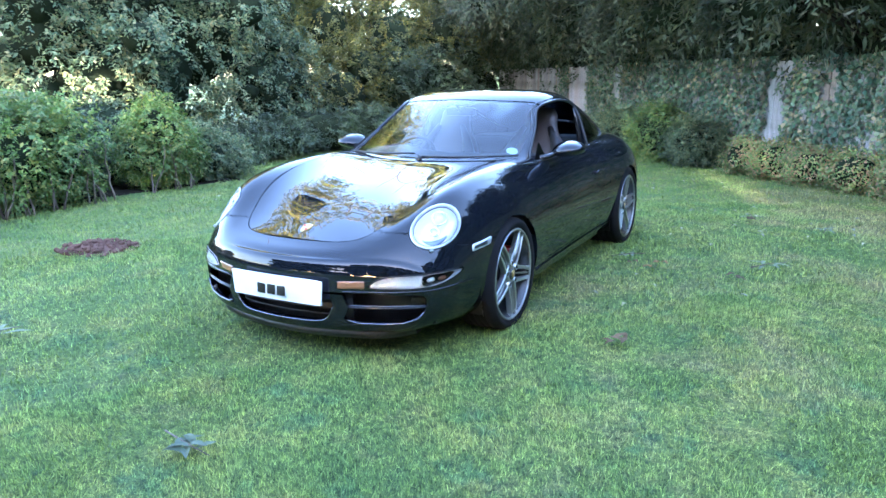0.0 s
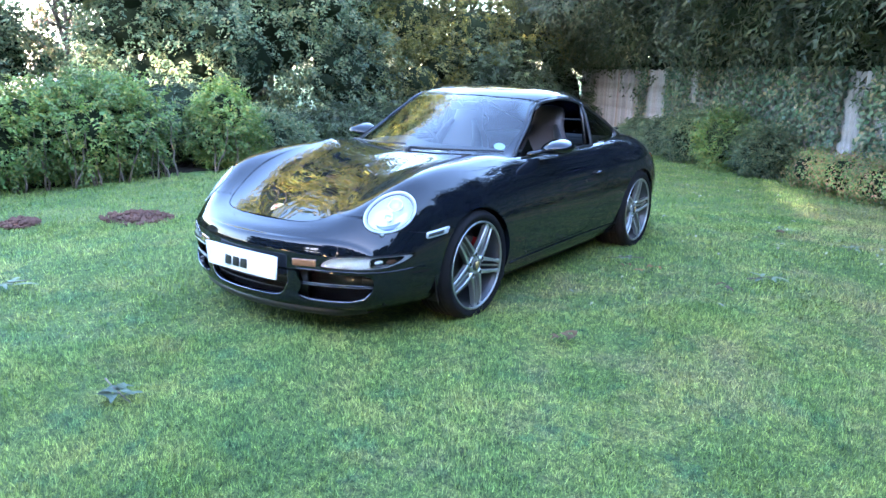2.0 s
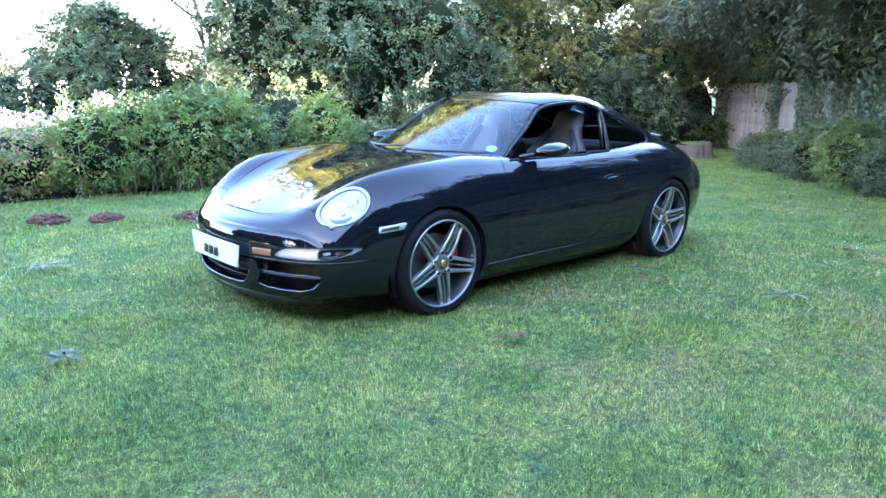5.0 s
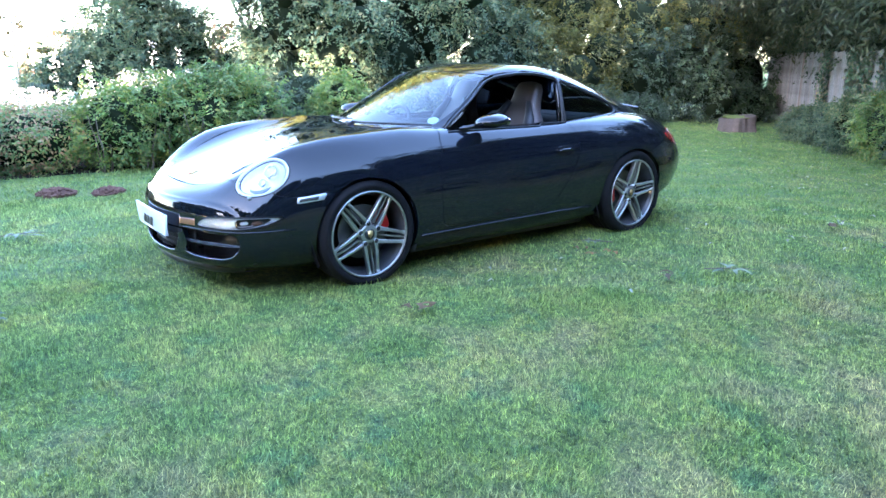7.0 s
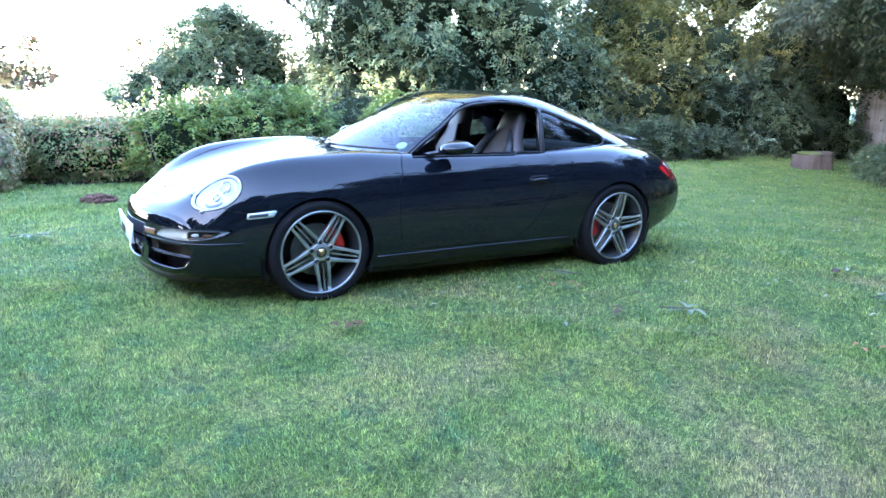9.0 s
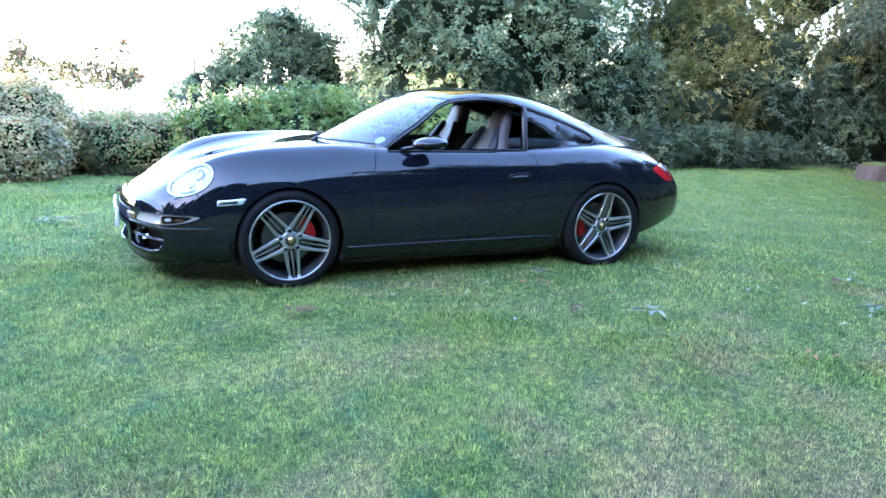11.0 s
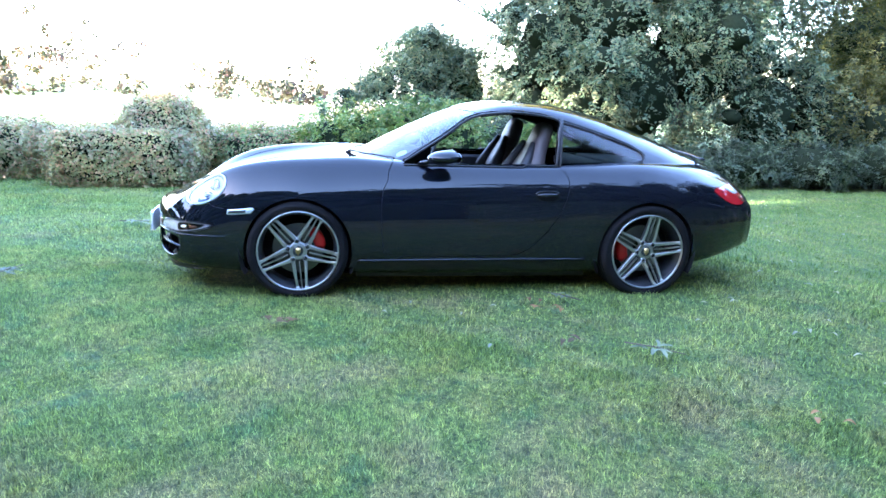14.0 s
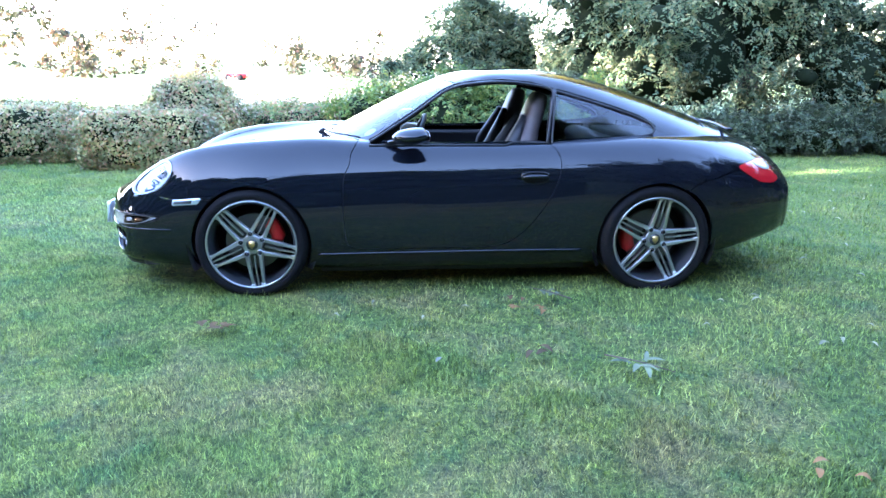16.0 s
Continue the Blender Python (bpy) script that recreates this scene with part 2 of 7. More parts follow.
# ---- splines ----
def spline(xs, ys):
    """A smooth curve through the given rows; returns a function that takes an array."""
    xs, ys = np.asarray(xs, float), np.asarray(ys, float)
    n = len(xs)
    h = np.diff(xs)
    flat = ys.reshape(n, -1)
    slope = np.diff(flat, axis=0) / h[:, None]
    d = np.zeros_like(flat)
    w1, w2 = 2 * h[1:] + h[:-1], h[1:] + 2 * h[:-1]
    same = slope[:-1] * slope[1:] > 0
    with np.errstate(divide="ignore", invalid="ignore"):
        hm = (w1 + w2)[:, None] / (w1[:, None] / slope[:-1] + w2[:, None] / slope[1:])
    mean = (h[1:, None] * slope[:-1] + h[:-1, None] * slope[1:]) / (h[1:] + h[:-1])[:, None]
    d[1:-1] = np.where(same, 0.5 * hm + 0.5 * mean, mean * 0.35)
    d[0], d[-1] = slope[0], slope[-1]

    def at(x):
        x = np.clip(np.asarray(x, float), xs[0], xs[-1])
        i = np.clip(np.searchsorted(xs, x) - 1, 0, n - 2)
        u = ((x - xs[i]) / h[i])[..., None]
        hh = h[i][..., None]
        v = (2 * u**3 - 3 * u**2 + 1) * flat[i] + (u**3 - 2 * u**2 + u) * hh * d[i] + (3 * u**2 - 2 * u**3) * flat[i + 1] + (u**3 - u**2) * hh * d[i + 1]
        return v.reshape(np.shape(x) + ys.shape[1:])
    return at


def bspline_v(ctrl, v):
    """Smooth section curve: ctrl (n, k, 2) and v in 0..1 (n,); a cubic B-spline clamped at both ends, mirrored at the far one."""
    n, k, _ = ctrl.shape
    first = 2 * ctrl[:, :1] - ctrl[:, 1:2]
    last = ctrl[:, -2:-1] * np.array([-1.0, 1.0])
    c = np.concatenate([first, ctrl, last], axis=1)
    x = np.clip(v, 0, 1) * (k - 1)
    i = np.clip(np.floor(x).astype(int), 0, k - 2)
    u = (x - i)[:, None]
    r = np.arange(n)
    return ((1 - u)**3 * c[r, i] + (3 * u**3 - 6 * u**2 + 4) * c[r, i + 1] + (-3 * u**3 + 3 * u**2 + 3 * u + 1) * c[r, i + 2] + u**3 * c[r, i + 3]) / 6


class Skin:
    """A car surface: stations along y with section points from the bottom edge to the middle of the top, and a bow in plan."""

    def __init__(self, stations, bows):
        self.s0, self.s1 = stations[0][0], stations[-1][0]
        self.ctrl = spline([r[0] for r in stations], [r[1] for r in stations])
        self.bow = spline([r[0] for r in bows], [r[1] for r in bows])

    def at(self, s, v):
        """s: station; v: -1 (right edge) .. 0 (middle) .. 1 (left edge)."""
        s, v = np.asarray(s, float), np.asarray(v, float)
        p = bspline_v(self.ctrl(s), 1 - np.abs(v))
        x = p[:, 0]
        y = s + self.bow(s) * x * x
        return np.stack([x * np.where(v < 0, -1, 1), y, p[:, 1]], axis=1)

    def normal(self, s, v):
        e = 1e-3
        ds = self.at(s + e, v) - self.at(s - e, v)
        dv = self.at(s, v + e) - self.at(s, v - e)
        n = np.cross(dv, ds)
        return n / np.maximum(np.linalg.norm(n, axis=1), 1e-9)[:, None]


def polyline(pts, step=0.012, closed=True, smooth=True):
    """A closed outline, rounded through its corner points."""
    p = np.asarray(pts, float)
    k = len(p)
    out = []
    for i in range(k if closed else k - 1):
        a, b_, c, d = p[(i - 1) % k], p[i], p[(i + 1) % k], p[(i + 2) % k]
        n = max(2, int(np.linalg.norm(c - b_) / step))
        for j in range(n):
            u = j / n
            if smooth:
                m1, m2 = (c - a) / 2, (d - b_) / 2
                lim = np.linalg.norm(c - b_)
                m1 = m1 * min(1, lim / max(np.linalg.norm(m1), 1e-9))
                m2 = m2 * min(1, lim / max(np.linalg.norm(m2), 1e-9))
                out.append((2 * u**3 - 3 * u**2 + 1) * b_ + (u**3 - 2 * u**2 + u) * m1 + (3 * u**2 - 2 * u**3) * c + (u**3 - u**2) * m2)
            else:
                out.append(b_ + (c - b_) * u)
    return np.array(out)


def signed(q, line):
    """Distance of points q to a closed outline, negative inside, and the nearest points on it."""
    a, b_ = line, np.roll(line, -1, axis=0)
    best = np.full(len(q), 1e9)
    near = np.zeros_like(q)
    inside = np.zeros(len(q), bool)
    for p0, p1 in zip(a, b_):
        e = p1 - p0
        t = np.clip(((q - p0) @ e) / max(e @ e, 1e-12), 0, 1)
        c = p0 + t[:, None] * e
        dd = np.linalg.norm(q - c, axis=1)
        m_ = dd < best
        best[m_] = dd[m_]
        near[m_] = c[m_]
        cross = (p0[1] > q[:, 1]) != (p1[1] > q[:, 1])
        if abs(e[1]) > 1e-12:
            inside ^= cross & (q[:, 0] < p0[0] + e[0] * (q[:, 1] - p0[1]) / e[1])
    return np.where(inside, -best, best), near


SIDE = (np.array([0.0, 1, 0]), np.array([0.0, 0, 1]))
PLAN = (np.array([1.0, 0, 0]), np.array([0.0, 1, 0]))
FRONT = (np.array([1.0, 0, 0]), np.array([0.0, 0, 1]))


class Panels:
    """A grid on a skin, cut along outlines into panels with real gaps between them."""

    def __init__(self, skin, cuts, nv):
        self.skin = skin
        along = np.concatenate([np.linspace(a, b_, n, endpoint=False) for a, b_, n in cuts] + [[cuts[-1][1]]])
        ns = len(along)
        self.S, self.V = np.meshgrid(along, np.linspace(-1, 1, nv), indexing="ij")
        self.shape = self.S.shape
        self.hs, self.hv = np.repeat(np.gradient(along), nv), 2 / (nv - 1)
        self.S, self.V = self.S.ravel().copy(), self.V.ravel().copy()
        i, j = np.meshgrid(np.arange(ns - 1), np.arange(nv - 1), indexing="ij")
        a = (i * nv + j).ravel()
        self.quads = np.stack([a, a + 1, a + nv + 1, a + nv], axis=1)
        q = self.quads
        self.edges = np.unique(np.sort(np.concatenate([q[:, [0, 1]], q[:, [1, 2]]]), axis=1), axis=0)
        self.on = np.full(len(self.S), -1)
        self.cuts = []
        self.names = ["shell"]

    def newton(self, view, goal, s, v, steps=4):
        """Slide (s, v) until the surface point, seen along the view, stands at the goal."""
        e = 1.5e-3
        s0, v0 = s.copy(), v.copy()
        for _ in range(steps):
            P = self.skin.at(s, v)
            r = goal - np.stack([P @ view[0], P @ view[1]], 1)
            ps = (self.skin.at(s + e, v) - self.skin.at(s - e, v)) / (2 * e)
            pv = (self.skin.at(s, v + e) - self.skin.at(s, v - e)) / (2 * e)
            a, b_, c, d = ps @ view[0], pv @ view[0], ps @ view[1], pv @ view[1]
            det = a * d - b_ * c
            det = np.where(np.abs(det) < 1e-4, 1e9, det)
            s = np.clip(s + np.clip((d * r[:, 0] - b_ * r[:, 1]) / det, -0.1, 0.1), self.skin.s0, self.skin.s1)
            v = np.clip(v + np.clip((a * r[:, 1] - c * r[:, 0]) / det, -0.1, 0.1), -1, 1)
        return s, v

    def find(self, view, goal, where):
        """Surface parameters of points that are given in a view, on the side where where(P) holds."""
        P = self.skin.at(self.S, self.V)
        idx = np.nonzero(where(P))[0]
        q = np.stack([P[idx] @ view[0], P[idx] @ view[1]], 1)
        k = np.array([idx[np.argmin(((q - g) ** 2).sum(1))] for g in goal])
        return self.newton(view, np.asarray(goal, float), self.S[k].copy(), self.V[k].copy(), 6)

    def cut(self, name, view, line, where, over=None):
        """Faces inside the outline, seen along a view, and where where(P) holds become a panel of their own."""
        n = len(self.cuts)
        self.cuts.append((name, view, line, where, over))
        if name not in self.names:
            self.names.append(name)
        P = self.skin.at(self.S, self.V)
        q = np.stack([P @ view[0], P @ view[1]], axis=1)
        lo, hi = line.min(0) - 0.06, line.max(0) + 0.06
        idx = np.nonzero(where(P) & (q >= lo).all(1) & (q <= hi).all(1))[0]
        d = np.full(len(P), np.nan)
        near = np.zeros((len(P), 2))
        d[idx], near[idx] = signed(q[idx], line)
        e = self.edges
        cross = d[e[:, 0]] * d[e[:, 1]] < 0
        e = e[cross]
        a, b_ = e[:, 0], e[:, 1]
        first = np.where((np.abs(d[a]) <= np.abs(d[b_])) & (self.on[a] < 0) | (self.on[b_] >= 0), a, b_)
        pick = np.unique(first)
        free = pick[self.on[pick] < 0]
        s, v = self.newton(view, near[free], self.S[free].copy(), self.V[free].copy())
        ok = (np.abs(s - self.S[free]) < 1.6 * self.hs[free]) & (np.abs(v - self.V[free]) < 1.5 * self.hv)
        self.S[free[ok]], self.V[free[ok]] = s[ok], v[ok]
        self.on[free[ok]] = n

    def finish(self):
        q = self.quads
        o = self.on[q]
        flip = (o[:, 1] >= 0) & (o[:, 1] == o[:, 3]) & ~((o[:, 0] >= 0) & (o[:, 0] == o[:, 2]))
        t1 = np.where(flip[:, None], q[:, [0, 1, 3]], q[:, [0, 1, 2]])
        t2 = np.where(flip[:, None], q[:, [1, 2, 3]], q[:, [0, 2, 3]])
        self.faces = np.concatenate([t1, t2])
        self.label = np.zeros(len(self.faces), int)
        c = self.skin.at(self.S, self.V)[self.faces].mean(1)
        self.centre = c
        for name, view, line, where, over in self.cuts:
            p = np.stack([c @ view[0], c @ view[1]], axis=1)
            lo, hi = line.min(0), line.max(0)
            idx = np.nonzero(where(c) & (p >= lo).all(1) & (p <= hi).all(1))[0]
            if over is not None:
                idx = idx[np.isin(self.label[idx], [self.names.index(k) for k in over])]
            d, _ = signed(p[idx], line)
            self.label[idx[d < 0]] = self.names.index(name)

    def build(self, title, name, mat, parent, gap=0.0028, lip=0.014, push=0.0, label="", fair=False):
        """One panel as an object, its rim drawn back by the gap and turned inwards by the lip."""
        f = self.faces[self.label == self.names.index(name)]
        used, inv = np.unique(f, return_inverse=True)
        f = inv.reshape(f.shape)
        s, v = self.S[used], self.V[used]
        n = self.skin.normal(s, v)
        P = self.skin.at(s, v) + n * push
        if fair:
            # one smooth even surface instead of the lofted one
            cx, cy = P[:, 0] / 0.6, (P[:, 1] + 1.4) / 0.6
            pw = [(i, j) for i in (0, 2, 4) for j in range(6) if i + j < 7]
            A = np.stack([cx ** i * cy ** j for i, j in pw], 1)
            w = np.linalg.lstsq(A, P[:, 2], rcond=None)[0]
            P[:, 2] = A @ w
            dx = np.stack([i * cx ** max(i - 1, 0) * cy ** j for i, j in pw], 1) @ w / 0.6
            dy = np.stack([j * cx ** i * cy ** max(j - 1, 0) for i, j in pw], 1) @ w / 0.6
            n = np.stack([-dx, -dy, np.ones_like(dx)], 1)
            n /= np.linalg.norm(n, axis=1)[:, None]
        e = np.concatenate([f[:, [0, 1]], f[:, [1, 2]], f[:, [2, 0]]])
        u, first, count = np.unique(np.sort(e, 1), axis=0, return_index=True, return_counts=True)
        rim = e[first[count == 1]]
        onrim = np.zeros(len(P), bool)
        onrim[rim.ravel()] = True
        acc = np.zeros_like(P)
        for a, b_ in ((0, 1), (1, 2), (2, 0)):
            np.add.at(acc, f[:, a], P[f[:, b_]] - P[f[:, a]])
            np.add.at(acc, f[:, b_], P[f[:, a]] - P[f[:, b_]])
        acc -= n * (acc * n).sum(1)[:, None]
        P = np.where(onrim[:, None], P + acc / np.maximum(np.linalg.norm(acc, axis=1)[:, None], 1e-9) * gap, P)
        faces, normals = [tuple(r) for r in f], n
        if lip:
            ids = np.unique(rim.ravel())
            k = {int(i): j for j, i in enumerate(ids)}
            a0 = len(P)
            side = -acc[ids] / np.maximum(np.linalg.norm(acc[ids], axis=1)[:, None], 1e-9)
            P = np.concatenate([P, P[ids], P[ids] - n[ids] * lip])
            normals = np.concatenate([n, side, side])
            m_ = len(ids)
            faces += [(a0 + k[int(b_)], a0 + k[int(a)], a0 + m_ + k[int(a)], a0 + m_ + k[int(b_)]) for a, b_ in rim]
        me = mesh_from(title, P, faces, mat)
        if len(me.vertices) == len(normals):
            me.normals_split_custom_set_from_vertices([tuple(map(float, r)) for r in normals])
        return link(title, me, parent, label)

    def patch(self, title, view, line, where, mat, parent, heights=((1.0, 0.0), (0.97, 0.004), (0.6, 0.006), (0.3, 0.006)), label="", sink=0.004):
        """A low plate that follows the skin: rings of an outline shrunk to its middle, each lifted by its height."""
        mid = line.mean(0)
        n = len(line)
        goal = np.concatenate([mid + (line - mid) * k for k, _ in ((1.0, 0),) + tuple(heights)] + [mid[None]])
        s, v = self.find(view, goal, where)
        P, nn = self.skin.at(s, v), self.skin.normal(s, v)
        lift = np.concatenate([np.full(n, -sink)] + [np.full(n, h) for _, h in heights] + [[heights[-1][1]]])
        P = P + nn * lift[:, None]
        r = len(heights) + 1
        faces = []
        for k in range(r - 1):
            for j in range(n):
                faces.append((k * n + j, k * n + (j + 1) % n, (k + 1) * n + (j + 1) % n, (k + 1) * n + j))
        faces += [((r - 1) * n + j, (r - 1) * n + (j + 1) % n, r * n) for j in range(n)]
        me = mesh_from(title, P, faces, mat)
        bm = bmesh.new()
        bm.from_mesh(me)
        bmesh.ops.recalc_face_normals(bm, faces=bm.faces)
        bm.to_mesh(me)
        bm.free()
        return link(title, me, parent, label)

    def bead(self, title, view, pts, where, radius, mat, parent, lift=0.0, closed=False, label="", flat=1.0, n=8):
        """A slim bar that runs along the skin."""
        s, v = self.find(view, np.asarray(pts, float), where)
        P = self.skin.at(s, v) + self.skin.normal(s, v) * lift
        bm = bmesh.new()
        tube(bm, P, radius, n, closed, flat)
        return part(title, bm, mat, parent, label)


# ---- the car: skins ----
def sec(zb, sill, low, wide, should, crest, inner, mid, zc):
    return [(0.0, zb), (0.45, zb), sill, low, wide, should, crest, inner, mid, (0.0, zc)]


LOWER = Skin([
    (-2.153, sec(0.395, (0.50, 0.395), (0.52, 0.396), (0.53, 0.397), (0.52, 0.398), (0.48, 0.399), (0.38, 0.40), (0.18, 0.40), 0.40)),
    (-2.150, sec(0.33, (0.56, 0.33), (0.60, 0.36), (0.615, 0.40), (0.60, 0.44), (0.55, 0.455), (0.40, 0.46), (0.18, 0.463), 0.465)),
    (-2.140, sec(0.25, (0.60, 0.25), (0.67, 0.31), (0.69, 0.40), (0.67, 0.47), (0.58, 0.505), (0.41, 0.515), (0.20, 0.520), 0.522)),
    (-2.100, sec(0.19, (0.65, 0.20), (0.73, 0.28), (0.755, 0.40), (0.73, 0.51), (0.60, 0.57), (0.43, 0.565), (0.21, 0.563), 0.562)),
    (-2.020, sec(0.17, (0.68, 0.18), (0.77, 0.26), (0.795, 0.40), (0.775, 0.55), (0.63, 0.665), (0.45, 0.620), (0.22, 0.605), 0.602)),
    (-1.900, sec(0.16, (0.71, 0.165), (0.795, 0.25), (0.82, 0.42), (0.80, 0.61), (0.655, 0.78), (0.47, 0.675), (0.24, 0.655), 0.652)),
    (-1.740, sec(0.15, (0.74, 0.155), (0.825, 0.25), (0.847, 0.44), (0.825, 0.67), (0.668, 0.867), (0.49, 0.735), (0.25, 0.705), 0.705)),
    (-1.500, sec(0.15, (0.76, 0.15), (0.848, 0.26), (0.873, 0.46), (0.842, 0.72), (0.675, 0.915), (0.50, 0.800), (0.26, 0.775), 0.778)),
    (-1.175, sec(0.15, (0.78, 0.14), (0.87, 0.27), (0.897, 0.49), (0.855, 0.755), (0.68, 0.935), (0.52, 0.850), (0.28, 0.838), 0.845)),
    (-0.850, sec(0.15, (0.79, 0.13), (0.865, 0.26), (0.883, 0.50), (0.845, 0.765), (0.69, 0.935), (0.54, 0.890), (0.29, 0.886), 0.893)),
    (-0.500, sec(0.15, (0.79, 0.13), (0.855, 0.25), (0.870, 0.52), (0.835, 0.765), (0.715, 0.905), (0.58, 0.895), (0.30, 0.90), 0.905)),
    (0.000, sec(0.15, (0.79, 0.13), (0.85, 0.25), (0.867, 0.53), (0.833, 0.765), (0.735, 0.895), (0.60, 0.885), (0.30, 0.89), 0.89)),
    (0.450, sec(0.15, (0.79, 0.13), (0.855, 0.25), (0.874, 0.54), (0.845, 0.775), (0.74, 0.90), (0.60, 0.895), (0.30, 0.90), 0.90)),
    (0.800, sec(0.15, (0.80, 0.14), (0.87, 0.26), (0.900, 0.55), (0.878, 0.785), (0.75, 0.915), (0.60, 0.91), (0.30, 0.91), 0.91)),
    (1.175, sec(0.17, (0.81, 0.15), (0.885, 0.27), (0.925, 0.55), (0.895, 0.785), (0.75, 0.925), (0.58, 0.925), (0.30, 0.93), 0.93)),
    (1.500, sec(0.19, (0.80, 0.18), (0.88, 0.29), (0.915, 0.54), (0.875, 0.765), (0.72, 0.900), (0.56, 0.915), (0.30, 0.93), 0.93)),
    (1.800, sec(0.22, (0.76, 0.22), (0.83, 0.33), (0.865, 0.53), (0.81, 0.735), (0.66, 0.845), (0.52, 0.885), (0.28, 0.905), 0.91)),
    (2.000, sec(0.25, (0.71, 0.26), (0.775, 0.36), (0.81, 0.53), (0.76, 0.70), (0.62, 0.785), (0.48, 0.825), (0.26, 0.845), 0.85)),
    (2.140, sec(0.28, (0.65, 0.29), (0.715, 0.38), (0.75, 0.53), (0.70, 0.655), (0.57, 0.715), (0.44, 0.745), (0.24, 0.76), 0.765)),
    (2.235, sec(0.31, (0.58, 0.32), (0.65, 0.40), (0.68, 0.52), (0.63, 0.60), (0.52, 0.64), (0.40, 0.655), (0.22, 0.665), 0.67)),
    (2.280, sec(0.36, (0.52, 0.37), (0.57, 0.42), (0.59, 0.49), (0.55, 0.54), (0.46, 0.56), (0.36, 0.567), (0.20, 0.572), 0.575)),
    (2.288, sec(0.44, (0.48, 0.44), (0.52, 0.45), (0.53, 0.47), (0.50, 0.49), (0.42, 0.50), (0.33, 0.505), (0.18, 0.507), 0.51)),
    (2.290, sec(0.47, (0.46, 0.47), (0.48, 0.471), (0.49, 0.472), (0.46, 0.473), (0.40, 0.474), (0.31, 0.475), (0.17, 0.475), 0.475)),
], [(-2.153, 0.42), (-1.9, 0.36), (-1.6, 0.22), (-1.2, 0.08), (-0.8, 0.0), (1.2, 0.0), (1.6, -0.09), (1.9, -0.22), (2.15, -0.36), (2.29, -0.42)])


def gsec(base, side, can, roof, zc):
    return [base, side, can, roof, (0.26, zc - 0.012), (0.0, zc)]


DOME = Skin([
    (-0.860, gsec((0.735, 0.80), (0.72, 0.835), (0.68, 0.865), (0.52, 0.862), 0.870)),
    (-0.700, gsec((0.745, 0.80), (0.72, 0.87), (0.665, 0.925), (0.51, 0.938), 0.952)),
    (-0.500, gsec((0.75, 0.80), (0.71, 0.93), (0.645, 1.020), (0.50, 1.037), 1.056)),
    (-0.300, gsec((0.755, 0.80), (0.70, 0.985), (0.625, 1.118), (0.48, 1.133), 1.151)),
    (-0.120, gsec((0.757, 0.80), (0.69, 1.02), (0.606, 1.193), (0.47, 1.211), 1.228)),
    (0.050, gsec((0.758, 0.80), (0.685, 1.04), (0.60, 1.235), (0.46, 1.264), 1.283)),
    (0.250, gsec((0.758, 0.80), (0.68, 1.05), (0.597, 1.252), (0.45, 1.291), 1.306)),
    (0.450, gsec((0.758, 0.80), (0.68, 1.05), (0.592, 1.245), (0.44, 1.292), 1.308)),
    (0.650, gsec((0.755, 0.80), (0.675, 1.03), (0.585, 1.213), (0.43, 1.273), 1.293)),
    (0.850, gsec((0.75, 0.80), (0.665, 1.01), (0.575, 1.160), (0.42, 1.231), 1.257)),
    (1.050, gsec((0.735, 0.80), (0.65, 0.98), (0.562, 1.096), (0.41, 1.176), 1.207)),
    (1.250, gsec((0.71, 0.80), (0.635, 0.94), (0.550, 1.028), (0.40, 1.109), 1.146)),
    (1.450, gsec((0.68, 0.80), (0.615, 0.90), (0.535, 0.968), (0.39, 1.038), 1.073)),
    (1.650, gsec((0.64, 0.78), (0.59, 0.85), (0.515, 0.905), (0.37, 0.968), 1.002)),
    (1.850, gsec((0.60, 0.74), (0.55, 0.80), (0.48, 0.845), (0.35, 0.895), 0.925)),
    (2.000, gsec((0.56, 0.70), (0.51, 0.745), (0.44, 0.785), (0.32, 0.825), 0.850)),
], [(-0.86, 0.58), (-0.3, 0.5), (0.0, 0.3), (0.3, 0.05), (0.6, 0.0), (1.2, -0.04), (2.0, -0.12)])

FRONT_AXLE, REAR_AXLE = -1.175, 1.175
SIDES = (("left", 1), ("right", -1))

car = new("car")
tagged(car, "glossy black sports coupe parked on the grass, side windows down", "car")


def circle(cy, cz, r, n=120):
    return np.array([(cy + r * math.cos(2 * math.pi * i / n), cz + r * math.sin(2 * math.pi * i / n)) for i in range(n)])


def beyond(sgn, x0, y0=-9.0, y1=9.0, z0=-9.0, z1=9.0):
    return lambda P: (P[:, 0] * sgn > x0) & (P[:, 1] > y0) & (P[:, 1] < y1) & (P[:, 2] > z0) & (P[:, 2] < z1)


